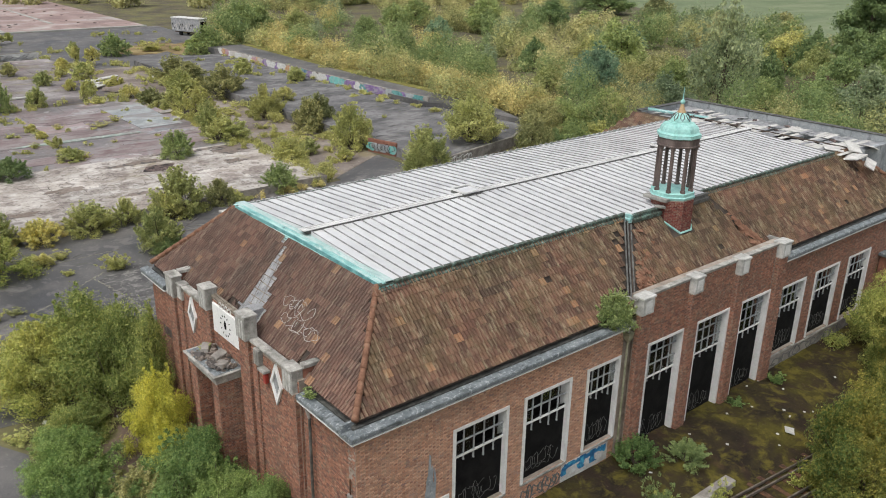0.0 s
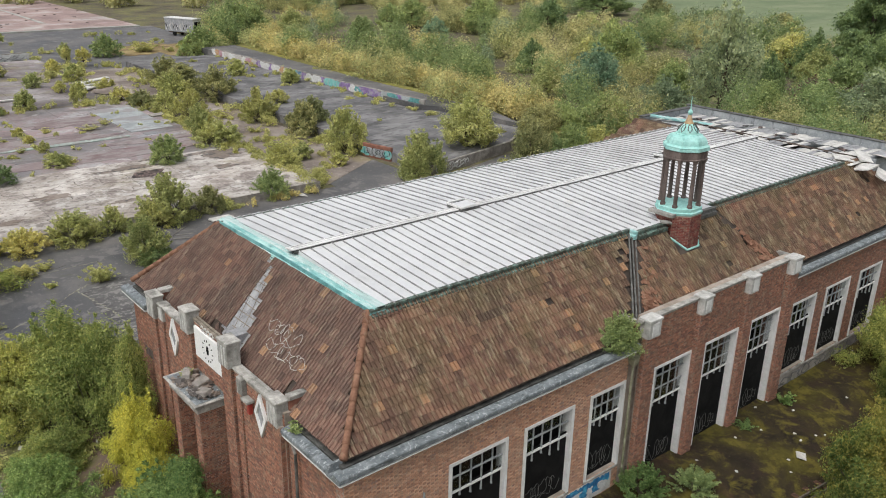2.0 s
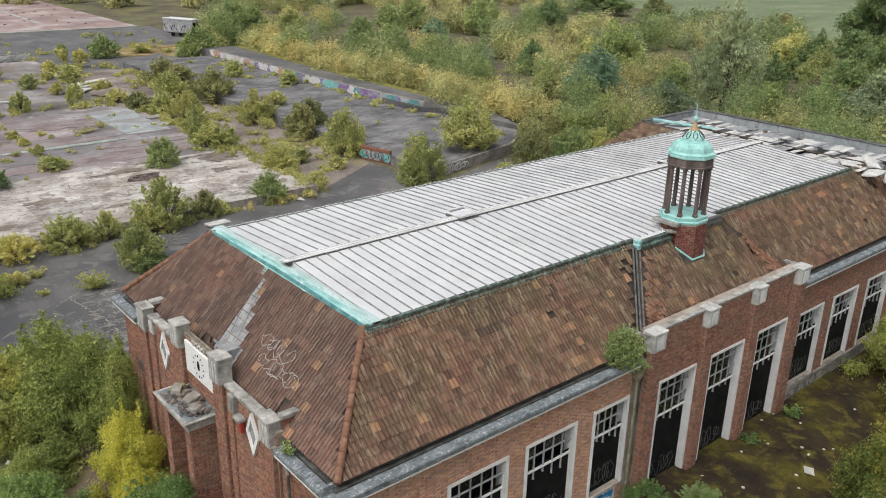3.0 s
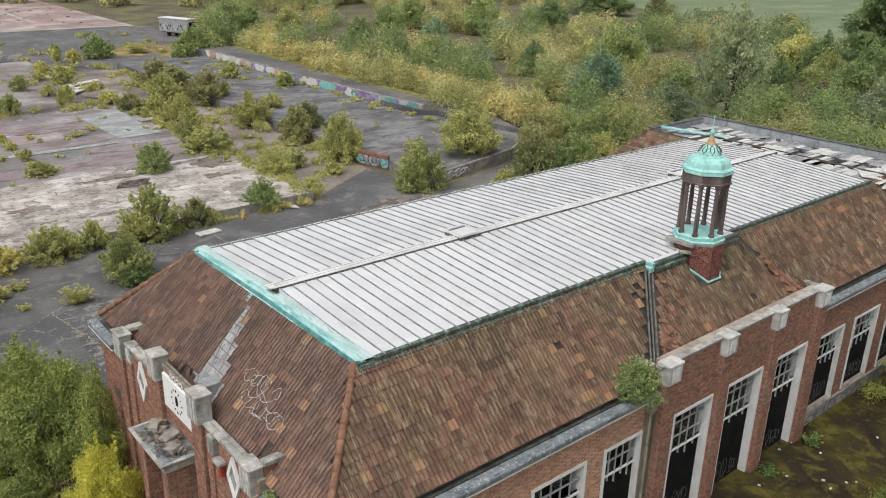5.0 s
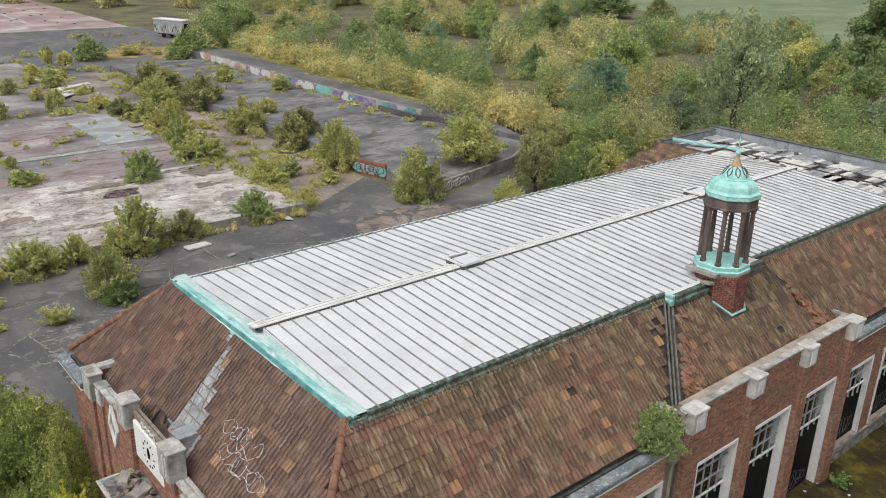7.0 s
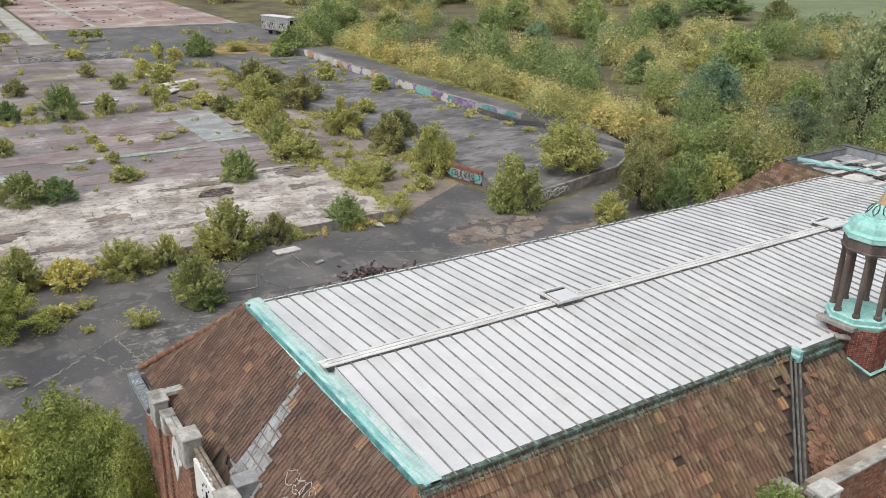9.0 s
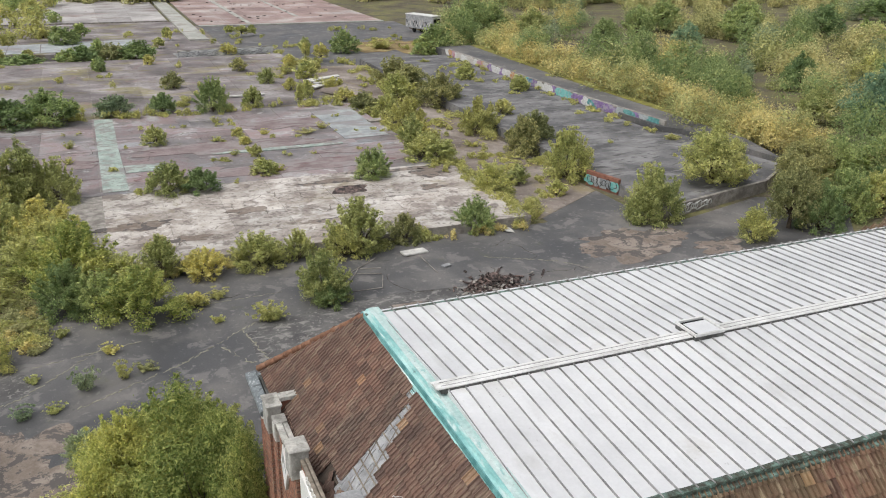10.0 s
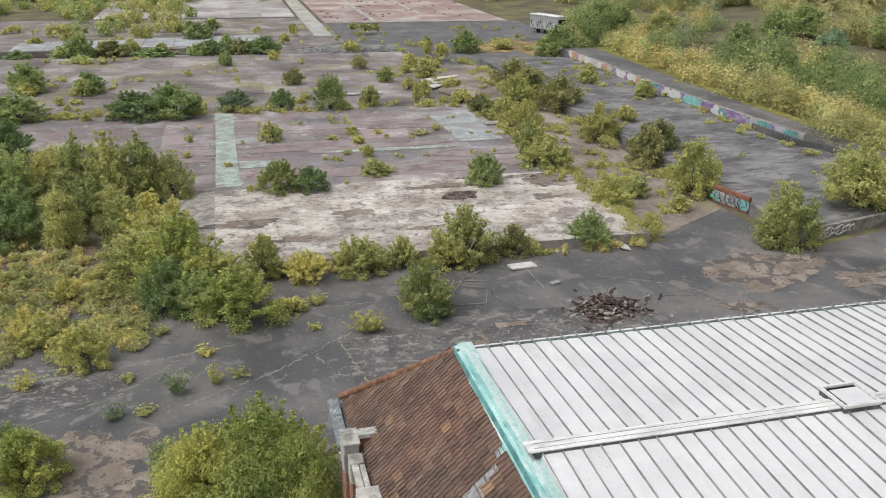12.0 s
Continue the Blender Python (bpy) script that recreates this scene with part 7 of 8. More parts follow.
# (shape, colour, x, y, z, width, height, where)
PLANTS = [
    ("round", "mid_green", -19.4, 62.0, 0, 7.5, 6.2, BY_ROAD), ("tall", "yellow_green", -14.5, 62.0, 0, 4.6, 6.6, BY_ROAD), ("tall", "golden", -16.6, 62.6, 0, 4.2, 5.8, BY_ROAD), ("tall", "yellow_green", -9.6, 62.2, 0, 4.2, 6.4, BY_ROAD), ("spray", "yellow_green", -12.0, 61.5, 0, 6.2, 6.2, BY_ROAD),
    ("round", "yellow_green", -7.6, 62.5, 0, 4.6, 5.0, BY_ROAD), ("round", "golden", -8.2, 53.0, 0, 5.6, 4.4, BY_ROAD), ("round", "lush", -6.0, 45.2, 0, 7.4, 5.2, BY_ROAD),
    ("round", "lush", -2.8, 39.8, 0, 5.8, 3.4, BY_ROAD), ("round", "mid_green", -6.8, 42.0, 0, 4.2, 3.6, BY_ROAD), ("weed", "golden", -15.6, 47.0, 0, 3.0, 1.3, BY_ROAD), ("spray", "yellow_green", -17.9, 44.0, 0, 3.2, 1.7, BY_ROAD),
    ("round", "golden", -14.2, 39.6, 0, 2.6, 2.2, BY_ROAD), ("round", "yellow_green", -10.9, 35.9, 0, 3.2, 2.7, BY_ROAD), ("spray", "yellow_green", -1.0, 45.4, 0.3, 2.8, 2.6, BY_ROAD), ("spray", "golden", 1.7, 44.6, 0, 3.4, 2.0, BY_ROAD),
    ("round", "yellow_green", 5.3, 45.0, 0, 4.2, 3.0, BY_ROAD), ("spray", "yellow_green", 8.3, 45.5, 0, 2.4, 2.2, BY_ROAD), ("spray", "yellow_green", 12.7, 45.3, 0, 5.0, 4.0, BY_ROAD), ("round", "yellow_green", 11.6, 45.0, 0, 3.4, 2.6, BY_ROAD), ("round", "olive_brown", 16.5, 46.0, 0, 2.7, 2.5, BY_ROAD), ("round", "yellow_green", 17.8, 46.1, 0, 1.6, 1.4, BY_ROAD),
    ("round", "mid_green", 22.6, 46.4, 0, 3.5, 3.1, BY_ROAD), ("spray", "yellow_green", 8.2, 38.2, 0, 3.8, 3.4, BY_ROAD), ("round", "mid_green", 8.5, 37.6, 0, 2.8, 2.0, BY_ROAD), ("weed", "golden", 4.3, 36.4, 0, 2.7, 1.7, BY_ROAD), ("weed", "yellow_green", 4.5, 36.5, 0, 2.3, 1.3, BY_ROAD),
    ("weed", "yellow_green", 1.4, 37.4, 0, 1.0, 0.6, BY_ROAD), ("weed", "grey_green", -6.0, 31.9, 0, 2.0, 1.9, BY_ROAD), ("weed", "golden", -4.2, 32.4, 0, 1.4, 1.5, BY_ROAD), ("weed", "golden", -4.7, 35.6, 0, 1.4, 0.9, BY_ROAD), ("weed", "golden", -13.6, 34.1, 0, 2.0, 1.3, BY_ROAD),
    ("weed", "grey_green", -8.8, 30.1, 0, 1.7, 1.0, BY_ROAD), ("weed", "yellow_green", -7.4, 30.3, 0, 1.2, 0.7, BY_ROAD), ("weed", "olive_brown", -3.1, 33.0, 0, 1.6, 0.5, BY_ROAD), ("weed", "yellow_green", -8.5, 33.6, 0, 1.0, 0.6, BY_ROAD), ("weed", "golden", 1.9, 40.8, 0, 2.0, 1.0, BY_ROAD), ("weed", "golden", -8.9, 37.8, 0, 1.9, 1.2, BY_ROAD), ("weed", "golden", -7.2, 38.6, 0, 1.4, 0.9, BY_ROAD),
    ("round", "yellow_green", 1.2, 61.9, 0.8, 4.0, 3.0, ON_SLAB), ("round", "dark_green", 3.8, 61.6, 0.8, 3.6, 2.4, ON_SLAB), ("round", "yellow_green", 10.0, 65.0, 0.8, 2.8, 1.5, ON_SLAB), ("weed", "golden", 11.4, 65.4, 0.8, 1.6, 0.8, ON_SLAB), ("round", "mid_green", 18.9, 60.4, 0.8, 3.9, 3.0, ON_SLAB),
    ("round", "yellow_green", 27.9, 54.2, 0.0, 4.3, 3.4, BY_ROAD), ("round", "yellow_green", 36.8, 56.0, 0.0, 5.2, 5.6, BY_ROAD), ("round", "olive_brown", 37.0, 65.6, 0.0, 4.8, 4.4, BY_ROAD), ("round", "yellow_green", 37.4, 43.6, 0, 5.6, 5.2, BY_ROAD), ("round", "yellow_green", 36.4, 43.4, 0, 3.4, 2.6, BY_ROAD), ("tree", "yellow_green", 46.8, 47.8, 1.0, 6.9, 5.4, "on the tarmac platform"), ("round", "yellow_green", 48.4, 48.2, 1.0, 5.0, 3.4, "on the tarmac platform"),
    ("round", "yellow_green", 26.3, 65.3, 0.5, 6.4, 3.0, ON_SLAB), ("spray", "yellow_green", 25.4, 67.5, 0.8, 3.2, 3.8, ON_SLAB), ("spray", "golden", 28.3, 76.4, 0.6, 4.5, 4.0, ON_SLAB), ("round", "golden", 36.5, 75.2, 0.0, 4.8, 4.6, BY_ROAD), ("round", "olive_brown", 38.1, 91.2, 0.0, 7.4, 5.0, BY_ROAD), ("round", "yellow_green", 34.2, 96, 0.0, 6.0, 4.2, BY_ROAD), ("spray", "olive_brown", 36.9, 105, 0.0, 6.5, 4.4, BY_ROAD), ("round", "yellow_green", 51.5, 93.8, 1.0, 3.0, 2.2, "on the tarmac platform"),
    ("round", "mid_green", 9.5, 93, 0.8, 4.6, 4.6, ON_SLAB), ("round", "dark_green", 3.9, 94.5, 0.8, 3.5, 2.8, ON_SLAB), ("round", "yellow_green", 14.6, 94.6, 0.8, 3.0, 2.7, ON_SLAB), ("round", "dark_green", -12.6, 92.0, 0.8, 7.0, 3.6, ON_SLAB), ("round", "dark_green", -8.4, 92.4, 0.8, 7.0, 4.4, ON_SLAB), ("round", "grey_green", -1.4, 94.8, 0.8, 5.0, 2.6, ON_SLAB), ("round", "mid_green", -25.1, 93.0, 0.8, 7.4, 3.2, ON_SLAB), ("round", "dark_green", -22.8, 77.4, 0.8, 5.0, 4.0, ON_SLAB), ("round", "mid_green", -27.0, 110, 0.8, 6.0, 4.0, ON_SLAB), ("round", "dark_green", -19.4, 108.5, 0.8, 4.4, 3.0, ON_SLAB),
    ("round", "yellow_green", 1.6, 79.2, 0.8, 2.8, 2.1, ON_SLAB), ("round", "yellow_green", 19.5, 110, 0.8, 2.8, 2.4, ON_SLAB), ("round", "olive_brown", 6.6, 110, 0.8, 3.4, 2.6, ON_SLAB), ("round", "mid_green", 40.0, 140.5, 0.0, 6.0, 4.6, BY_ROAD), ("round", "mid_green", 55.7, 134.6, 0.0, 7.6, 5.8, BY_ROAD), ("round", "mid_green", -6.8, 156.5, 1.1, 5.4, 3.4, "on the far loading platform"), ("round", "mid_green", -25.0, 139.5, 0.0, 6.2, 4.6, ON_SLAB), ("round", "dark_green", 4.2, 140.2, 0.0, 7.0, 4.0, ON_SLAB), ("round", "dark_green", -4.0, 141, 0.0, 6.0, 3.4, ON_SLAB), ("tree", "mid_green", 68.4, 146, 0, 9.6, 8.4, "at the edge of the scrub"), ("tree", "mid_green", 74.4, 150, 0, 8.6, 7.4, "at the edge of the scrub"),
    ("weed", "golden", 28.5, 47.5, 0, 2.4, 2.0, BY_ROAD), ("spray", "yellow_green", 31.6, 56.5, 0, 2.6, 1.8, BY_ROAD), ("spray", "yellow_green", 33.4, 52.2, 0, 2.2, 1.3, BY_ROAD), ("spray", "golden", 21.5, 104, 0.8, 2.0, 1.6, ON_SLAB), ("weed", "golden", 24.0, 117, 0.8, 4.0, 2.2, ON_SLAB), ("spray", "yellow_green", 22.4, 98, 0.8, 1.8, 2.2, ON_SLAB), ("spray", "yellow_green", 28.6, 84, 0.3, 4.4, 3.0, ON_SLAB), ("round", "olive_brown", 27.4, 89.5, 0.5, 4.0, 2.6, ON_SLAB), ("weed", "golden", 13.0, 80, 0.8, 1.8, 0.8, ON_SLAB), ("weed", "yellow_green", 7.6, 78.4, 0.8, 1.7, 0.7, ON_SLAB), ("weed", "olive_brown", 17.5, 79, 0.8, 3.2, 0.7, ON_SLAB), ("weed", "golden", 8.4, 72.2, 0.8, 1.4, 0.8, ON_SLAB), ("weed", "golden", -6.5, 80, 0.8, 1.5, 1.2, ON_SLAB), ("weed", "golden", -6.6, 74, 0.8, 1.4, 1.0, ON_SLAB), ("weed", "golden", 8.8, 87, 0.8, 1.5, 1.1, ON_SLAB),
    ("spray", "golden", -10.5, 44.1, 0, 2.7, 1.4, BY_ROAD),
    ("spray", "golden", -12.9, 44.4, 0, 2.1, 1.7, BY_ROAD),
    ("weed", "golden", -14.7, 43.5, 0, 3.2, 1.3, BY_ROAD),
    ("spray", "golden", -0.9, 48.2, 0, 2.4, 2.0, BY_ROAD),
    ("spray", "yellow_green", -13.4, 38.5, 0, 2.3, 1.7, BY_ROAD),
    ("spray", "golden", 0.5, 39.9, 0, 1.7, 1.0, BY_ROAD),
    ("tall", "yellow_green", -14.5, 54.2, 0, 3.2, 4.9, BY_ROAD),
    ("tall", "golden", -11.6, 56.9, 0, 2.7, 3.8, BY_ROAD),
    ("round", "golden", 27.6, 72.2, 0.5, 3.6, 3.0, ON_SLAB),
    ("tall", "olive_brown", 37.5, 101.0, 0, 6.5, 3.8, BY_ROAD),
    ("round", "olive_brown", 40.8, 107.5, 0, 5.0, 3.0, BY_ROAD),
    ("round", "olive_brown", 39.4, 67.6, 0, 5.4, 4.4, BY_ROAD),
    ("spray", "golden", 41.9, 79.8, 1, 2.8, 1.8, BY_ROAD),
    ("weed", "golden", 33.4, 60.9, 0, 4.4, 1.7, BY_ROAD),
    ("weed", "golden", 33.6, 79.8, 0, 3.1, 1.4, BY_ROAD),
    ("weed", "golden", 33.5, 70.4, 0, 2.8, 1.0, BY_ROAD),
    ("tall", "yellow_green", 51.0, 92.6, 1, 2.8, 2.1, "on the tarmac platform"),
    ("round", "yellow_green", 47.4, 103.0, 1, 3.4, 2.7, "on the tarmac platform"),
    ("round", "golden", 26.2, 93.9, 0.8, 3.4, 2.0, ON_SLAB),
    ("round", "yellow_green", 26.0, 113.0, 0.8, 3.5, 2.8, ON_SLAB),
    ("spray", "golden", 25.5, 121.7, 0.8, 2.7, 2.0, ON_SLAB),
    ("spray", "golden", 27.2, 102.3, 0.8, 2.8, 1.7, ON_SLAB),
    ("spray", "olive_brown", 17.6, 121.5, 0.8, 2.9, 1.9, ON_SLAB),
    ("spray", "golden", 10.3, 80.5, 0.8, 1.5, 0.8, ON_SLAB),
    ("spray", "golden", 10.2, 76.2, 0.8, 1.4, 0.8, ON_SLAB),
    ("spray", "golden", 10.4, 71.0, 0.8, 1.3, 1.2, ON_SLAB),
    ("weed", "golden", 19.5, 80.5, 0.8, 2.2, 1.0, ON_SLAB),
    ("spray", "yellow_green", 20.6, 94.5, 0.8, 1.7, 2.7, ON_SLAB),
    ("round", "mid_green", 53.9, 133.9, 0, 6.7, 3.9, BY_ROAD),
    ("weed", "golden", 48.1, 143.3, 0, 8.9, 2.9, BY_ROAD),
    ("round", "yellow_green", -9.0, 48.0, 0, 5.4, 3.4, BY_ROAD), ("round", "yellow_green", -8.0, 51.0, 0, 5.0, 3.8, BY_ROAD), ("weed", "golden", -11.8, 47.2, 0, 2.6, 1.4, BY_ROAD), ("round", "yellow_green", -10.2, 54.5, 0, 5.0, 4.0, BY_ROAD), ("round", "mid_green", -5.0, 41.2, 0, 4.4, 3.0, BY_ROAD), ("round", "yellow_green", -3.6, 43.6, 0, 4.0, 3.2, BY_ROAD), ("round", "yellow_green", -13.0, 58.5, 0, 5.0, 4.4, BY_ROAD), ("round", "dark_green", -18.5, 55.5, 0, 6.0, 4.6, BY_ROAD),
    # by the hall
    ("billow", "lush", -2.4, 21.0, 0, 6.2, 5.6, BY_WALL), ("billow", "lush", -4.4, 21.6, 0, 4.8, 4.6, BY_WALL), ("billow", "lush", -1.2, 18.4, 0, 4.6, 5.6, BY_WALL), ("billow", "lush", -3.6, 17.4, 0, 2.4, 1.7, BY_WALL), ("round", "yellow_green", -0.9, 22.8, 0, 4.0, 4.0, BY_WALL), ("round", "grey_green", -6.2, 25.6, 0, 2.0, 1.7, "along the tarmac road"),
    ("billow", "climber_gold", -1.4, 13.6, 0, 3.0, 4.4, BY_WALL), ("tall", "lush", -0.7, 15.6, 0, 2.2, 6.6, BY_WALL), ("billow", "climber_gold", -1.7, 12.0, 0, 2.2, 2.6, BY_WALL),
    ("billow", "deep_green", -1.9, 8.6, 0, 4.4, 4.2, BY_WALL), ("billow", "deep_green", -1.6, 6.8, 0, 3.4, 3.4, BY_WALL), ("billow", "deep_green", -0.7, 4.9, 0, 2.8, 3.6, BY_WALL), ("billow", "lush", -1.0, 3.2, 0, 2.8, 2.6, BY_WALL), ("billow", "lush", -1.4, 2.0, 0, 2.8, 2.4, BY_WALL), ("billow", "autumn", -0.5, 3.8, 0, 1.8, 2.6, BY_WALL),
    ("billow", "deep_green", -5.6, 13.2, 0, 4.0, 3.2, BY_WALL), ("billow", "lush", -4.9, 16.2, 0, 2.8, 2.2, BY_WALL), ("round", "olive_brown", -4.0, 9.8, 0, 3.4, 2.4, BY_WALL), ("spray", "deep_green", -5.6, 10.8, 0, 3.2, 2.4, BY_WALL), ("weed", "yellow_green", -6.4, 18.2, 0, 2.0, 0.8, BY_WALL), ("weed", "yellow_green", -7.2, 22.6, 0, 2.4, 0.9, BY_WALL),
    ("billow", "lush", -11.8, 25.8, 0, 3.4, 2.8, BY_ROAD), ("billow", "dark_green", -13.2, 27.4, 0, 3.0, 2.3, BY_ROAD),
    ("billow", "autumn", 21.0, -7.2, 0, 4.4, 5.4, "beside the railway track"), ("billow", "autumn", 24.0, -7.8, 0, 5.0, 5.4, "beside the railway track"), ("billow", "autumn", 19.6, -8.2, 0, 4.4, 4.0, "beside the railway track"), ("billow", "lush", 33.6, -2.6, 0.2, 4.6, 5.0, "beside the railway track"), ("billow", "autumn", 31.0, -4.6, 0.0, 3.6, 4.2, "beside the railway track"),
    ("spray", "deep_green", 14.2, -0.8, 0.35, 2.2, 1.6, BY_WALL), ("spray", "dark_green", 16.3, -2.0, 0.3, 2.2, 1.2, BY_WALL), ("weed", "mid_green", 13.0, -2.9, 0.2, 1.6, 2.0, BY_WALL), ("weed", "lush", 15.2, -4.6, 0.05, 1.5, 1.9, "beside the railway track"), ("weed", "lush", 12.2, -3.6, 0.1, 1.8, 2.0, BY_WALL), ("weed", "deep_green", 22.4, -0.6, 0.4, 1.2, 0.5, BY_WALL), ("weed", "deep_green", 26.0, -0.6, 0.4, 1.4, 0.8, BY_WALL), ("weed", "lush", 19.0, -5.8, 0.1, 1.0, 0.9, "beside the railway track"),
    # beyond the hall
    ("tree", "olive_brown", 46.6, 38.0, 0, 4.6, 5.6, "behind the brick hall"), ("round", "dark_green", 48.6, 36.8, 0, 4.4, 4.6, "behind the brick hall"), ("round", "mid_green", 53.0, 38.4, 0, 5.2, 4.6, "behind the brick hall"), ("round", "olive_brown", 51.6, 41.4, 0, 5.4, 5.0, "behind the brick hall"), ("round", "yellow_green", 57.0, 38.6, 0, 5.0, 4.0, "behind the brick hall"), ("round", "mid_green", 60.5, 40.2, 0, 5.6, 4.4, "behind the brick hall"), ("round", "yellow_green", 65.0, 39.0, 0, 5.8, 4.0, "behind the brick hall"),
    ("tree", "olive_brown", 55.4, 45.4, 0, 6.2, 5.2, "behind the brick hall"), ("tree", "mid_green", 58.4, 45.0, 0, 6.0, 5.0, "behind the brick hall"), ("round", "yellow_green", 42.2, 37.0, 0, 3.2, 3.0, "behind the brick hall"), ("tree", "mid_green", 63, 42.5, 0, 7.0, 6.0, "behind the brick hall"),
    ("tree", "grey_green", 88, 43.7, 0, 11.5, 14, "in the scrub"), ("tree", "mid_green", 98, 70, 0, 10.8, 9.8, "in the scrub"), ("tree", "blue_green", 82, 60.4, 0, 9.4, 7.6, "in the scrub"), ("tree", "plum", 97.5, 35.5, 0, 7.6, 5.8, "in the scrub"), ("tree", "grey_green", 91, 25, 0, 11.4, 8.0, "in the scrub"), ("conifer", "dark_green", 150, 53, 0, 20, 19, "at the edge of the meadow"), ("conifer", "dark_green", 159, 57, 0, 18, 17, "at the edge of the meadow"), ("conifer", "dark_green", 152, 44, 0, 18, 18, "at the edge of the meadow"), ("conifer", "dark_green", 141, 37, 0, 24, 19, "at the edge of the meadow"), ("tree", "dark_green", 133, 40, 0, 14, 10, "at the edge of the meadow"), ("tree", "yellow_green", 129.6, 57, 0, 10, 7.6, "in the scrub"), ("tree", "dark_green", 105.5, 47, 0, 5.4, 6.4, "in the scrub"),
    ("tree", "dark_green", 190, 150, 0, 19, 7.5, "at the edge of the meadow"), ("tree", "olive_brown", 187, 129, 0, 10.5, 6.8, "at the edge of the meadow"), ("tree", "olive_brown", 188, 92, 0, 10, 5.4, "at the edge of the meadow"), ("tree", "grey_green", 176, 103, 0, 12, 6.0, "at the edge of the meadow"), ("tree", "mid_green", 120, 33, 0, 12, 9, "in the scrub"), ("tree", "grey_green", 128, 24, 0, 14, 11, "in the scrub"), ("tree", "mid_green", 106, 143, 0, 8.6, 6.8, "in the scrub"), ("tree", "mid_green", 91, 132.5, 0, 6.8, 5.6, "in the scrub"), ("tree", "mid_green", 124, 131, 0, 11.4, 8.2, "in the scrub"), ("tree", "mid_green", 112, 103, 0, 7.4, 5.8, "in the scrub"), ("tree", "blue_green", 118, 84, 0, 7.4, 6.4, "in the scrub"), ("tree", "mid_green", 118, 150, 0, 10, 7, "in the scrub"), ("tree", "yellow_green", 84, 150, 0, 8, 6, "in the scrub"), ("tree", "plum", 103, 31.5, 0, 6.5, 5.0, "in the scrub"), ("tree", "mid_green", 113, 58, 0, 8.0, 7.0, "in the scrub"), ("tree", "grey_green", 76, 44, 0, 7.0, 6.2, "in the scrub"),
    ("tree", "mid_green", 82, 34, 0, 7.5, 6.5, "in the scrub"), ("tree", "dark_green", 88, 30, 0, 8.0, 7.0, "in the scrub"), ("tree", "mid_green", 96, 22, 0, 9.0, 8.0, "in the scrub"), ("tree", "dark_green", 110, 38, 0, 7.5, 7.5, "in the scrub"), ("tree", "yellow_green", 116, 45, 0, 8.0, 7.0, "in the scrub"), ("tree", "dark_green", 124, 50, 0, 7.0, 8.5, "in the scrub"), ("tree", "grey_green", 104, 56, 0, 8.0, 6.5, "in the scrub"), ("tree", "mid_green", 92, 54, 0, 7.0, 6.0, "in the scrub"), ("tree", "olive_brown", 138, 62, 0, 9.0, 6.5, "in the scrub"), ("tree", "mid_green", 142, 72, 0, 9.0, 7.0, "in the scrub"), ("tree", "yellow_green", 105, 82, 0, 7.0, 5.5, "in the scrub"), ("tree", "dark_green", 93, 84, 0, 6.0, 5.5, "in the scrub"), ("tree", "mid_green", 83, 100, 0, 6.5, 5.5, "in the scrub"), ("tree", "blue_green", 99, 118, 0, 7.0, 6.0, "in the scrub"), ("tree", "mid_green", 134, 108, 0, 9.0, 6.5, "in the scrub"), ("tree", "yellow_green", 128, 92, 0, 8.0, 5.5, "in the scrub"), ("tree", "dark_green", 143, 128, 0, 10, 7.5, "in the scrub"), ("tree", "mid_green", 74, 76, 0, 6.0, 5.2, "in the scrub"), ("tree", "yellow_green", 78, 66, 0, 5.6, 4.6, "in the scrub"), ("tree", "grey_green", 155, 95, 0, 10, 7, "in the scrub"),
]
for k in range(6):
    PLANTS.append(("round", ("dark_green", "mid_green", "olive_brown")[k % 3], -34 + k * 6.9, 139.6 + (k % 3) * 1.0, 0, 5.0 + (k % 4), 2.2 + (k % 3) * 0.6, "before the far loading platform"))
for k in range(26):
    PLANTS.append((("spray", "round")[k % 2], ("golden", "yellow_green", "mid_green")[k % 3], random.uniform(-38, 34), random.uniform(97, 172), 0.7, random.uniform(1.6, 3.6), random.uniform(1.2, 2.6), "on the far factory floor"))
for k, row in enumerate(PLANTS):
    plant(*row, variant=k % 2)
# plant rooted in the gutter by the middle bay, and one by the gable pier
plant("round", "mid_green", 13.2, 0.35, 7.15, 2.0, 1.8, "rooted in the roof gutter", 1)
plant("spray", "mid_green", 12.8, 0.3, 7.2, 1.2, 1.0, "rooted in the roof gutter", 0)
plant("weed", "mid_green", 0.25, 3.0, 7.25, 0.7, 0.5, "rooted in the roof gutter", 0)
plant("weed", "olive_brown", -0.25, 10.3, CZ, 0.8, 0.5, "rooted on the porch canopy", 0)


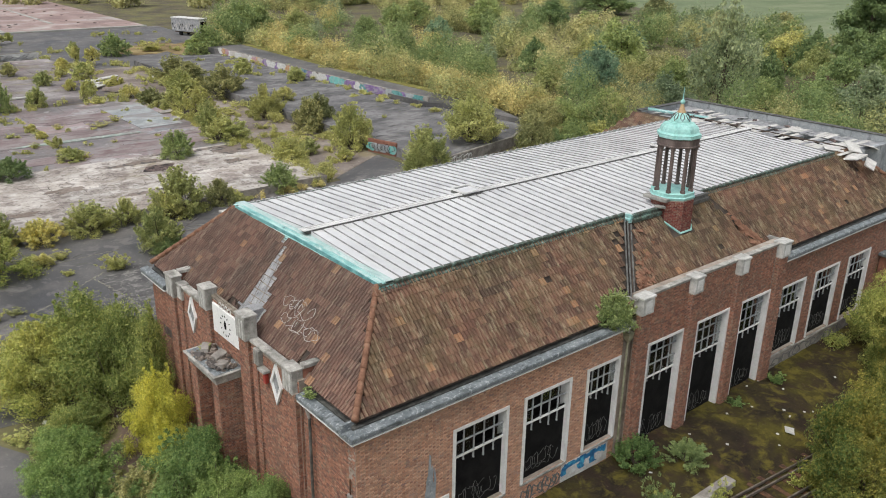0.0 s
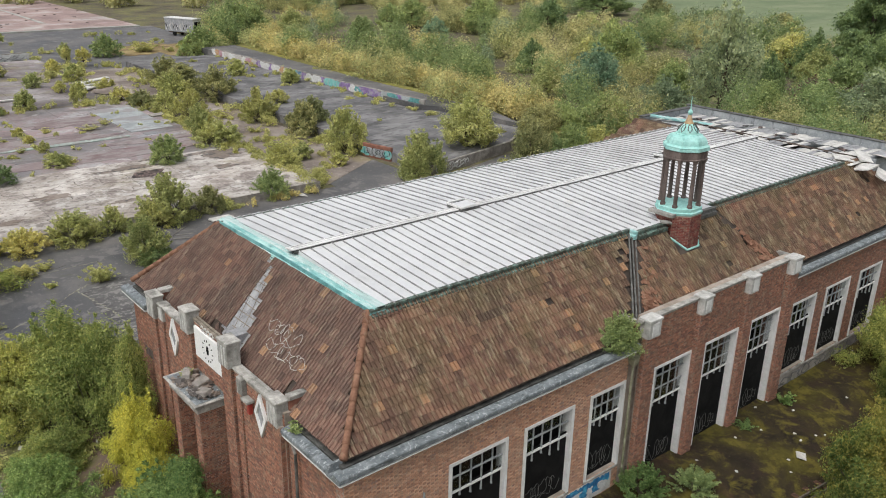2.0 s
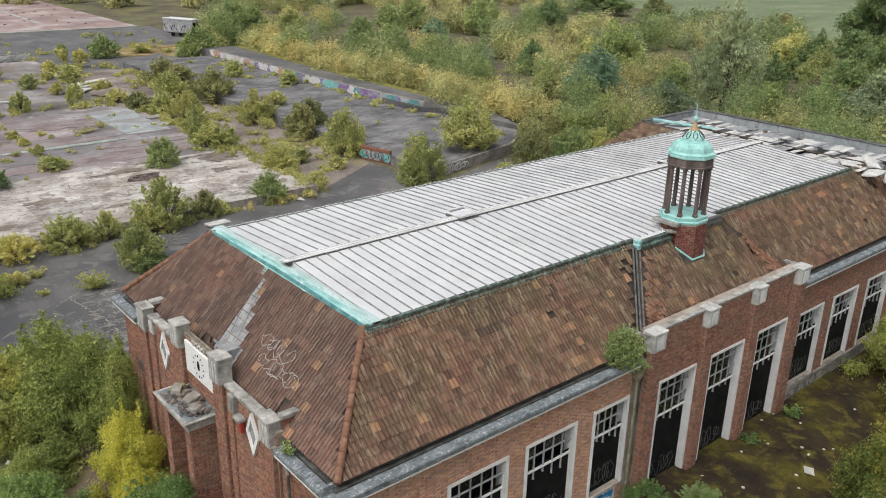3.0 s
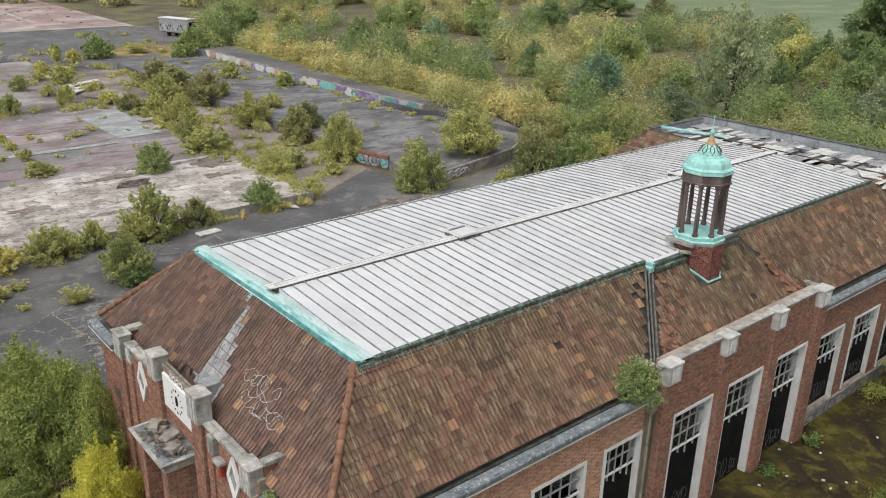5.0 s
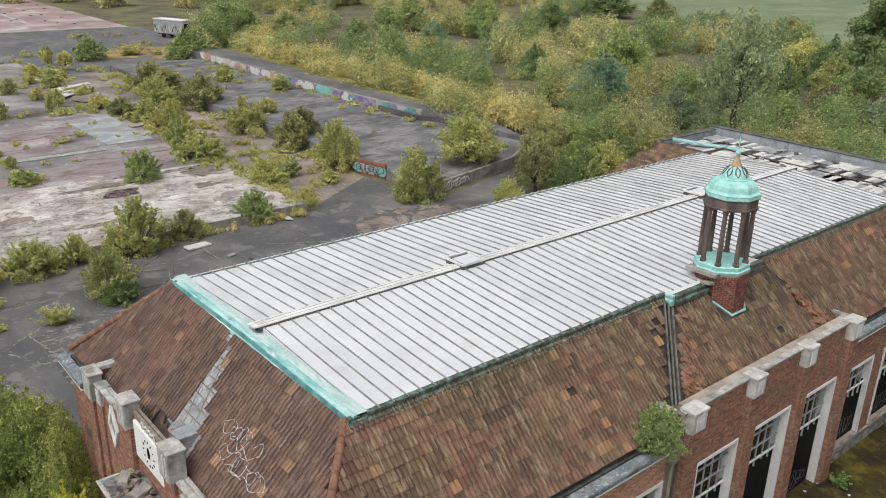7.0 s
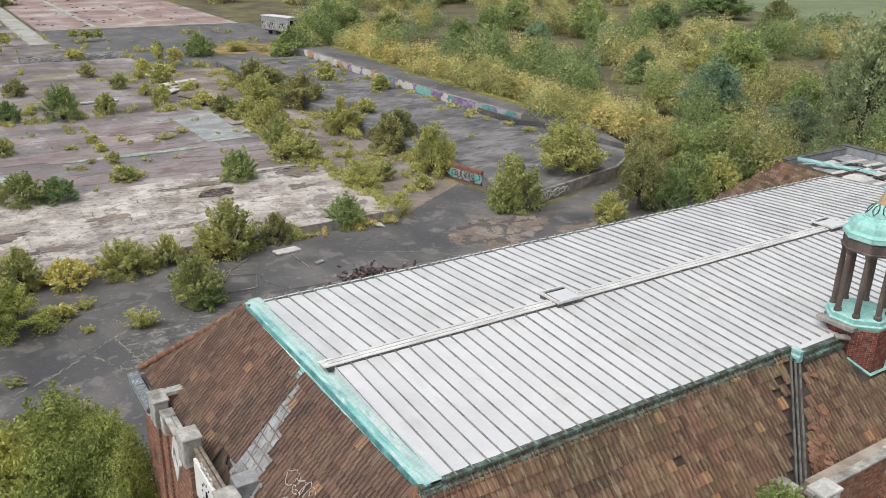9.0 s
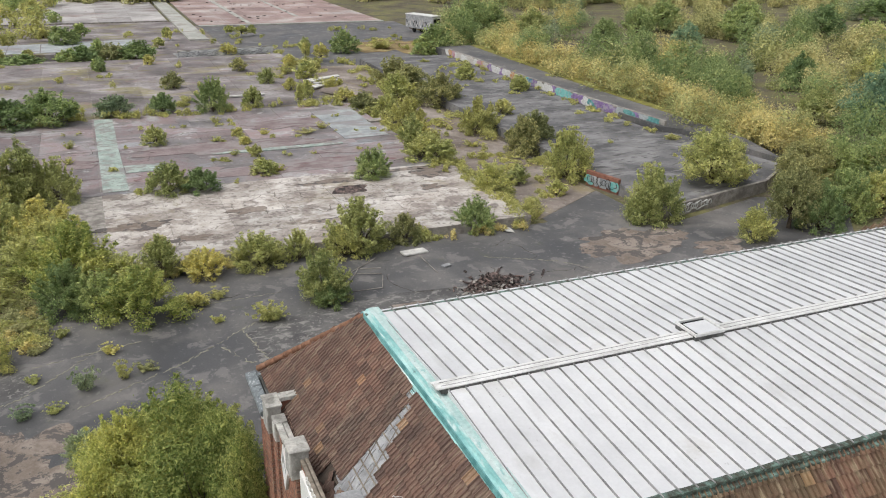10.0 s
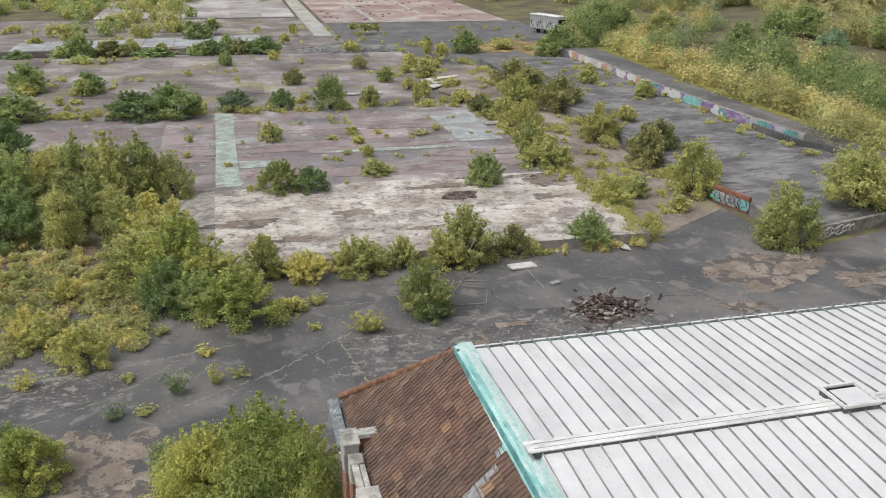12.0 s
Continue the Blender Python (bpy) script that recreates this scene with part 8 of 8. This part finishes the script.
# scrub: low mounds of bramble and climbers, one mass
def scrub(name, spots, per_area, size, material, label, seed, lobes=5, inner=0.72, loose=0.55):
    rng = np.random.default_rng(seed)
    V, F, base = [], [], 0
    for x, y, z, w, h in spots:
        c = [(x + rng.normal() * w * 0.2, y + rng.normal() * w * 0.2, z + h * (0.15 + 0.5 * rng.random())) for _ in range(lobes)]
        rr = [w * (0.14 + 0.16 * rng.random()) for _ in range(lobes)]
        near = max(0.6, min(1.25, math.hypot(x + 6, y + 12) / 120))
        n = int(per_area / near ** 2 * w * (w + 1.6 * h))
        v, f = leaves(rng, c, rr, n, size * near * rng.uniform(0.8, 1.2), squash=min(1.5, h / w * 1.9), inner=inner, tri=True, loose=loose, fuzz=0.16)
        V.append(v)
        F.append(f + base)
        base += len(v)
        v, f = leaves(rng, c, [q * 0.62 for q in rr], n // 4, size * near * 2.0, squash=min(1.5, h / w * 1.9), tri=True)
        V.append(v)
        F.append(f + base)
        base += len(v)
    return tagged(new(name, soup(name, np.concatenate(V), np.concatenate(F), material)), label, "scrub", kind="stuff")


rs = random.Random(77)
mounds = {"scrub": [], "thicket_green": [], "straw": [], "mid_green": [], "olive_brown": [], "dark_green": [], "grey_green": []}
count = 0
while count < 430:
    x, y = rs.uniform(61, 205), rs.uniform(18, 240)
    if y > 40 + x * 1.75 or x > 175 + (y - 100) * 0.4:
        continue
    g = noise.noise((x * 0.035, y * 0.035, 2.0)) + 0.5 * noise.noise((x * 0.11, y * 0.11, 5.0))
    if g < 0.02 and x > 70:
        continue
    w = rs.uniform(3.2, 8.5)
    h = w * rs.uniform(0.5, 0.9)
    q = noise.noise((x * 0.06, y * 0.06, 11.0)) + rs.gauss(0, 0.16)
    kind = "dark_green" if q < -0.45 else "mid_green" if q < -0.22 else "grey_green" if q < -0.15 else "thicket_green" if q < 0.06 else "scrub" if q < 0.36 else "olive_brown"
    if kind == "scrub" and x < 70 + (y - 40) * 0.35:
        kind = "straw"
    if y < 52 + (x - 61) * 0.25:
        kind = rs.choice(("mid_green", "dark_green", "thicket_green", "olive_brown", "dark_green"))
    if kind in ("mid_green", "dark_green", "grey_green"):
        h *= 1.35
    mounds[kind].append((x, y, 0.0, w, h))
    count += 1
for k in range(60):      # a thick hedge along the upper strip
    y = 52 + k * 1.35
    mounds[("straw", "straw", "thicket_green")[k % 3]].append((62.6 + rs.uniform(-0.6, 2.4) + (y - 52) * 0.02, y, 0.9, rs.uniform(3.8, 6.2), rs.uniform(2.4, 4.4)))
THICKET = {"straw": "straw-yellow bramble and hop thicket", "scrub": "straw-coloured bramble and climber thicket", "thicket_green": "yellow-green bramble thicket", "mid_green": "green self-sown thicket between the mounds", "olive_brown": "olive-brown bramble thicket", "dark_green": "dark green self-sown thicket", "grey_green": "grey-green willow thicket"}
for k, (nm, where) in enumerate(mounds.items()):
    scrub("scrub", where, 16, 0.235, M[nm], THICKET[nm], 3 + 10 * k, 8)
weeds = []
for k in range(330):
    x, y = rs.uniform(-45, 60), rs.uniform(94, 176)
    if noise.noise((x * 0.06, y * 0.1, 8)) < 0.02:
        continue
    weeds.append((x, y, 0.75 if y < 137 else 0.1, rs.uniform(0.7, 2.2), rs.uniform(0.4, 1.1)))
for k in range(70):
    weeds.append((rs.choice((rs.gauss(29.5, 1.0), rs.gauss(36.8, 0.8))), rs.uniform(48, 130), 0.0, rs.uniform(0.9, 2.8), rs.uniform(0.5, 1.4)))
for k in range(46):
    weeds.append((rs.uniform(28.5, 37), rs.uniform(48, 130), 0.0, rs.uniform(0.7, 2.0), rs.uniform(0.3, 0.9)))
for k in range(60):
    weeds.append((rs.choice((rs.uniform(39.5, 53), 53.4 + rs.gauss(0, 0.3))), rs.uniform(49, 124), 1.0, rs.uniform(0.5, 1.8), rs.uniform(0.25, 0.7)))
for k in range(70):
    weeds.append((rs.uniform(-24, 26), 93.2 + rs.gauss(0, 0.7), 0.78, rs.uniform(0.6, 2.0), rs.uniform(0.3, 1.0)))
for k in range(22):
    weeds.append((10.2 + rs.gauss(0, 0.25), rs.uniform(66, 92), 0.78, rs.uniform(0.4, 1.1), rs.uniform(0.25, 0.6)))
for k in range(56):
    weeds.append((27.2 + rs.gauss(0, 0.8), rs.uniform(47, 92), 0.4, rs.uniform(0.7, 2.0), rs.uniform(0.5, 1.2)))
for k in range(34):
    weeds.append((rs.uniform(-10, 26), rs.choice((62.8, 70.4, 78.0, 85.6)) + rs.gauss(0, 0.2), 0.78, rs.uniform(0.4, 1.2), rs.uniform(0.2, 0.5)))
scrub("weeds", weeds, 30, 0.2, M["golden"], "yellowing low weeds on the old floors", 6)
low = []
for k in range(900):
    x, y = rs.uniform(-30, -8), rs.uniform(37, 61)
    if x > -7 - (y - 38) * 0.4:
        continue
    low.append((x, y, 0.0, rs.uniform(0.7, 1.8), rs.uniform(0.3, 0.8)))
for k in range(44):
    low.append((rs.uniform(-8, 27), 45.7 + rs.uniform(-0.5, 0.2), 0.0, rs.uniform(0.6, 1.6), rs.uniform(0.4, 0.9)))
for k in range(40):
    low.append((rs.uniform(-6, -0.5), rs.uniform(3, 19), 0.0, rs.uniform(0.4, 1.2), rs.uniform(0.15, 0.4)))
scrub("weeds", low[::3], 30, 0.2, M["straw"], "rough grass and low weeds by the road", 7)
scrub("weeds", low[1::3], 32, 0.2, M["golden"], "yellowing grass and weeds by the road", 17)
scrub("weeds", low[2::3], 32, 0.2, M["scrub"], "dry straw-coloured grass by the road", 27)
far, mid_wood = [], []
for k in range(330):
    a = rs.uniform(-0.9, 1.0)
    d = rs.uniform(255, 420)
    x, y = -5 + d * math.sin(a + 0.25), -12 + d * math.cos(a + 0.25)
    if x > 170 and y < x * 0.9:
        continue
    far.append((x, y, 0.0, rs.uniform(8, 15), rs.uniform(5, 9)))
for k in range(120):
    x, y = rs.uniform(-90, -8), rs.uniform(158, 250)
    mid_wood.append((x, y, 0.0, rs.uniform(3, 7), rs.uniform(1.5, 4)))
scrub("woodland", mid_wood[::2], 8, 0.38, M["mid_green"], "overgrown thicket behind the loading platform", 18)
scrub("woodland", mid_wood[1::2], 8, 0.38, M["golden"], "yellowing thicket behind the loading platform", 28)
scrub("woodland", far, 3.2, 0.85, M["scrub"], "distant overgrown woodland edge", 8)

# ---------------------------------------------------------------- loose things in the yard
trailer = thing("box_trailer", (65.0, 162.4, 0), "graffiti-covered white box trailer standing derelict", "trailer")
tm = Matrix.Translation((65.0, 162.4, 0)) @ Matrix.Rotation(radians(-68), 4, "Z")


def trailer_part(name, rows, material, bevel=0.0, label=""):
    bm = boxes(*rows, bevel=bevel)
    bmesh.ops.transform(bm, matrix=tm, verts=bm.verts)
    return part(name, bm, material, trailer, label)


trailer_part("body", [(-5.2, 3.2, -1.3, 1.3, 0.9, 3.7)], M["slate"], 0.06, "grey side panels sprayed over")
trailer_part("roof", [(-5.3, 3.3, -1.38, 1.38, 3.7, 3.86)], M["capping"], 0.04, "pale roof")
trailer_part("rear_door", [(3.2, 3.26, -1.2, 1.2, 1.0, 3.6)], M["pale"], 0.0, "white rear doors")
trailer_part("window", [(3.25, 3.3, -1.0, 1.0, 2.2, 3.2)], M["black"])
trailer_part("chassis", [(-5.0, 3.0, -0.5, 0.5, 0.6, 0.9)], M["rust"])
for wx in (-2.6, 1.8, 2.6):
    for wy in (-1.1, 1.1):
        bm = bmesh.new()
        lathe(bm, [(0.48, -0.14), (0.5, -0.1), (0.5, 0.1), (0.48, 0.14)], 14, 0, 0)
        bmesh.ops.transform(bm, matrix=tm @ Matrix.Translation((wx, wy, 0.5)) @ Matrix.Rotation(math.pi / 2, 4, "X"), verts=bm.verts)
        part("wheel", bm, M["black"], trailer)
for k in range(16):
    bm = bmesh.new()
    turned_box(bm, tm @ Matrix.Translation((-4.8 + k * 0.5, -1.312, 1.2 + 0.25 * (k % 3))) @ Matrix.Rotation(0.45 * (-1) ** k, 4, "Y"), 0.2, 0.02, 1.1 + 0.2 * (k % 2))
    part("spray_paint", bm, M[("spray", "black", "chalk")[k % 3]], trailer)

mat_ = thing("mattress", (16.4, 43.5, 0), "discarded pale mattress lying on the tarmac", "mattress")
bm = bmesh.new()
turned_box(bm, pose(16.4, 43.5, 0.02, 0, 3, 10), 2.0, 0.85, 0.18, bevel=0.05)
part("pad", bm, M["pale"], mat_)
sheet_ob = thing("white_sheet", (25.1, 45.8, 0), "white board dumped at the slab edge", "board")
bm = bmesh.new()
turned_box(bm, pose(25.1, 45.6, 0.05, 12, 4, 78), 1.7, 0.7, 0.05, rough=0.01)
part("board", bm, M["pale"], sheet_ob)
poles = thing("metal_frame", (12, 41, 0), "bent pale fence poles lying on the tarmac", "poles")
for a, b in (((11.0, 41.6, 0.08), (13.4, 43.4, 0.12)), ((11.2, 41.3, 0.08), (12.9, 40.6, 0.1)), ((10.0, 39.3, 0.1), (11.6, 41.9, 0.1)), ((9.8, 38.6, 0.05), (12.2, 38.4, 0.1)), ((12.2, 38.4, 0.1), (12.9, 40.4, 0.06)), ((16.5, 43.0, 0.1), (16.6, 39.6, 0.05)), ((11.8, 42.0, 0.06), (13.2, 41.7, 0.05))):
    bm = bmesh.new()
    tube(bm, [a, b], 0.03, 5)
    part("pole", bm, M["concrete"], poles)
bm = bmesh.new()
turned_box(bm, pose(17.6, 40.4, 0.0, 0, 0, 20), 0.7, 0.4, 0.15, bevel=0.03)
tagged(part("crate", bm, M["slate"], None), "small grey crate lying on tarmac", "crate")
rr_ = random.Random(9)
bm = bmesh.new()
for k in range(210):
    a, q = rr_.uniform(0, 6.28), abs(rr_.gauss(0, 1.15))
    m = Matrix.Translation((19.4 + q * 1.25 * math.cos(a), 36.3 + q * math.sin(a), 0.05 + max(0, 0.55 - q * 0.35) * rr_.random())) @ Euler((rr_.uniform(-0.5, 0.5), rr_.uniform(-0.5, 0.5), rr_.uniform(0, 3))).to_matrix().to_4x4()
    turned_box(bm, m, rr_.uniform(0.15, 0.9), rr_.uniform(0.05, 0.2), rr_.uniform(0.03, 0.1), rough=0.02, rng=rr_)
ash_bits = bmesh.new()
for k in range(120):
    a, q = rr_.uniform(0, 6.28), abs(rr_.gauss(0, 1.3))
    turned_box(ash_bits, Matrix.Translation((19.2 + q * 1.2 * math.cos(a), 35.8 + q * math.sin(a), 0.04 + max(0, 0.35 - q * 0.2) * rr_.random())) @ Euler((rr_.uniform(-0.5, 0.5), rr_.uniform(-0.5, 0.5), rr_.uniform(0, 3))).to_matrix().to_4x4(), rr_.uniform(0.08, 0.4), rr_.uniform(0.05, 0.2), 0.05, rough=0.02, rng=rr_)
tagged(part("burnt_litter", ash_bits, M["concrete"], None), "pale ash and scraps round the burnt heap", "rubble", kind="stuff")
tagged(part("burnt_heap", bm, M["ash"], None), "heap of charred timber and burnt waste", "rubble", kind="stuff")
bm = bmesh.new()
fan(bm, blot(19.4, 36.2, 2.1, 1.7, 51), 19.4, 36.2, 0.0, 0.03)
tagged(part("scorch_mark", bm, M["ash"], None), "sooty burnt patch on the tarmac", "road patch", kind="structure")
bm = bmesh.new()
lathe(bm, [(3.4, 0.7), (2.6, 1.05), (1.4, 1.35), (0.4, 1.5)], 14, 28.2, 101.8)
for v in bm.verts:
    v.co += Vector((noise.noise(v.co * 0.9), noise.noise(v.co * 0.9 + Vector((5, 0, 0))), 0.3 * noise.noise(v.co * 1.7)))
tagged(part("earth_mound", bm, M["access"], None), "heap of pale earth beside toppled beams", "heap")
for m, sx, sy in ((pose(26.4, 105.2, 0.9, 6, 3, 48), 6.4, 1.0), (pose(27.6, 106.8, 1.0, -5, 4, 40), 6.0, 0.9), (pose(27.8, 110.2, 0.9, 5, -4, 8), 5.0, 0.9), (pose(26.0, 108.4, 1.0, 8, 6, 66), 4.4, 0.8), (pose(36.9, 112.6, 0.05, 14, 0, 62), 4.2, 1.0), (pose(26.3, 81.8, 0.85, 8, 0, 12), 1.9, 0.8), (pose(14.6, 101, 0.85, 0, 0, 2), 5.6, 0.5)):
    bm = bmesh.new()
    turned_box(bm, m, sx, sy, 0.18, bevel=0.02)
    tagged(part("concrete_beam", bm, M["pale"] if sx > 3 else M["concrete"], None), "toppled pale concrete beam on the old floor", "beam", "toppled beams")
for k in range(46):
    if k == 0:
        bm = bmesh.new()
        box(bm, -0.4, 0.4, -0.2, 0.2, 0, 0.14, bevel=0.04)
        lump = part("rubble_block", bm, M["ash"], None)
        tagged(lump, "dark lump of rubble on the far floor", "rubble", "floor rubble")
        lump.matrix_basis = pose(30, 190, 0.3)
    else:
        q = copy_thing(lump, pose(rs.uniform(21, 62), rs.uniform(187, 260), 0.3, 0, 0, rs.uniform(0, 180)))
bm = bmesh.new()
for k in range(90):
    x, y = rs.uniform(-6, 0), rs.uniform(2, 20)
    turned_box(bm, pose(x, y, 0.03, rs.uniform(-20, 20), rs.uniform(-20, 20), rs.uniform(0, 180)), rs.uniform(0.06, 0.3), rs.uniform(0.05, 0.18), rs.uniform(0.02, 0.1))
for k in range(18):
    x, y = rs.uniform(12, 38), rs.uniform(-4.2, 0)
    turned_box(bm, pose(x, y, 0.12 + 0.32 * min(1, max(0, (y + 4.6) / 2.5)), rs.uniform(-20, 20), rs.uniform(-20, 20), rs.uniform(0, 180)), rs.uniform(0.05, 0.16), rs.uniform(0.05, 0.12), rs.uniform(0.02, 0.06))
tagged(part("litter", bm, M["pale"], None), "scattered pale litter and broken bricks", "litter", kind="stuff")
for m in (pose(-3.9, 11.9, 0.0, 5, 8, 40), pose(-2.9, 11.6, 0.02, 0, 10, 70), pose(-4.6, 12.8, 0.0, 10, 0, 20)):
    bm = bmesh.new()
    turned_box(bm, m, 1.5, 0.6, 0.35, bevel=0.04, rough=0.03)
    tagged(part("concrete_block", bm, M["concrete"], None), "broken concrete block in the weeds", "concrete block", "broken blocks")

# ---------------------------------------------------------------- small pieces of walls and roof
for m in SOUTH_SINGLE:
    hang(new("tile", tile_me_s), south_slope).matrix_basis = m
for m in WEST_SINGLE:
    hang(new("tile", tile_me_w), west_slope).matrix_basis = m

BL, BH, BP, JOINT = 0.225, 0.075, 0.012, 0.013


def brick_rows(u0, u1, z0, z1, openings, seed):
    """Flemish bond between u0 and u1, long and short bricks by turns: (centre u, centre z, length, is a header)."""
    out = []
    for j in range(int((z1 - z0) / BH)):
        z = z0 + j * BH
        u = u0 - (0.225 * 0.75 if j % 2 else 0)
        spans = [(u0, u1)]
        for a, b, c, d in openings:
            if c - 0.02 < z + BH / 2 < d + 0.10:
                spans = [q for s, e in spans for q in ((s, min(e, a - 0.13)), (max(s, b + 0.13), e)) if q[1] - q[0] > 0.03]
        k = 0
        while u < u1:
            step = BL if k % 2 == 0 else BL / 2
            for s, e in spans:
                a, b = max(u, s), min(u + step, e)
                if b - a > 0.04:
                    out.append(((a + b) / 2, z + BH / 2, b - a, k % 2))
            u += step
            k += 1
    return out


def lay(parent, axis, face, out_dir, rows, seed, single=None, clay_name="brick"):
    """Bricks on a wall face: joined, save those that single() names."""
    r = random.Random(seed)
    v, f, dark, alone = [], [], [], []
    for u, z, L, head in rows:
        h, w, p = BH / 2 - JOINT / 2, L / 2 - JOINT / 2, BP + r.uniform(-0.004, 0.004)
        if single and abs(L - BL) < 0.001 and len(alone) < 300 and single(u, z):
            alone.append((u, z))
            continue
        o = len(v)
        for d, k in ((0.0, 1.0), (p, 0.97)):
            for a, b in ((-w, -h), (w, -h), (w, h), (-w, h)):
                q = face + out_dir * (d if k < 1 else -0.004)
                v.append((u + a * k, q, z + b * k) if axis == "y" else (q, u + a * k, z + b * k))
        quads = [(4, 5, 6, 7), (0, 1, 5, 4), (1, 2, 6, 5), (2, 3, 7, 6), (3, 0, 4, 7)]
        flip = (axis == "y") != (out_dir < 0)
        (dark if head else f).extend(tuple(o + i for i in (q if not flip else q[::-1])) for q in quads)
    me = soup("bricks", v, f + dark, M[clay_name])
    me.materials.append(M[clay_name.replace("brick", "header")])
    me.polygons.foreach_set("material_index", [0] * len(f) + [1] * len(dark))
    tagged(part("bricks", me, None, parent), kind="stuff")
    if alone:
        w, h, p = BL / 2 - JOINT / 2, BH / 2 - JOINT / 2, BP
        vv = [(a * k, d, b * k) for d, k in ((0.004, 1.0), (-p, 0.97)) for a, b in ((-w, -h), (w, -h), (w, h), (-w, h))]
        me = soup("brick", vv, [(4, 5, 6, 7), (0, 1, 5, 4), (1, 2, 6, 5), (2, 3, 7, 6), (3, 0, 4, 7)], M[clay_name])
        for u, z in alone:
            hang(new("brick", me), parent).matrix_basis = Matrix.Translation((u, face + r.uniform(-0.003, 0.003), z))


F0 = WY0 + 0.01
lay(south, "y", F0, -1, brick_rows(WX0, 14.0, 0.2, 6.9, [o for o in south_open if o[1] < 14.6], 1), 1, lambda u, z: u < 3.1 and 5.3 < z < 6.9, "brick_pale")
lay(south, "y", F0, -1, brick_rows(26.13, WX1, 0.2, 6.9, [o for o in south_open if o[0] > 25.6], 2), 2)
lay(south, "y", MIDY + 0.01, -1, brick_rows(15.13, 25.27, 0.2, 8.0, mid_open, 3), 3)
lay(west, "x", WX0 + 0.01, -1, brick_rows(WX0 + 0.02, BY0 - 0.02, 0.2, 6.9, [], 4), 4)
lay(west, "x", WX0 + 0.01, -1, brick_rows(BY1 + 0.02, WY1, 0.2, 6.9, [], 5), 5)
lay(bay, "x", BX + 0.01, -1, brick_rows(BY0, BY1, 0.2, 7.5, [(8.3, 10.75, 0, CZ), (8.1, 10.44, 6.85, 8.1)], 6), 6)
lay(bay, "x", BX + 0.01, -1, brick_rows(7.24, 11.4, 7.5, 8.3, [(8.1, 10.44, 6.85, 8.1)], 7), 7)
pils = [o for o in hall.children if o.name.startswith("pilaster")]
for o in pils:
    xs = [v.co.x for v in o.data.vertices]
    ys = [v.co.y for v in o.data.vertices]
    zt = max(v.co.z for v in o.data.vertices)
    if max(xs) > 5:
        lay(o, "y", min(ys), -1, brick_rows(min(xs), max(xs), 0.2, min(zt, 7.4), [], 8), 8)
        lay(o, "x", min(xs), -1, brick_rows(min(ys), max(ys), 0.2, min(zt, 7.4), [], 8), 9)
    else:
        lay(o, "x", min(xs), -1, brick_rows(min(ys), max(ys), 0.2, zt, [], 8), 10)
        lay(o, "y", min(ys), -1, brick_rows(min(xs), max(xs), 0.2, zt, [], 8), 11)
lay(porch, "y", 8.3, -1, brick_rows(-0.78, BX, 0.2, CZ - 0.42, [], 12), 12)
lay(porch, "x", -0.78, -1, brick_rows(8.3, 8.75, 0.2, CZ - 0.42, [], 13), 13)
lay(porch, "x", -0.78, -1, brick_rows(10.3, 10.75, 0.2, CZ - 0.42, [], 14), 14)
lay(porch, "x", -0.18, -1, brick_rows(8.75, 10.3, 0.2, CZ - 0.45, [], 15), 15)
lay(porch, "y", 10.3, -1, brick_rows(-0.78, -0.18, 0.2, CZ - 0.42, [], 16), 16)
lay(bay, "y", BY0, -1, brick_rows(BX + 0.02, WX0, 0.2, 6.9, [], 17), 17)
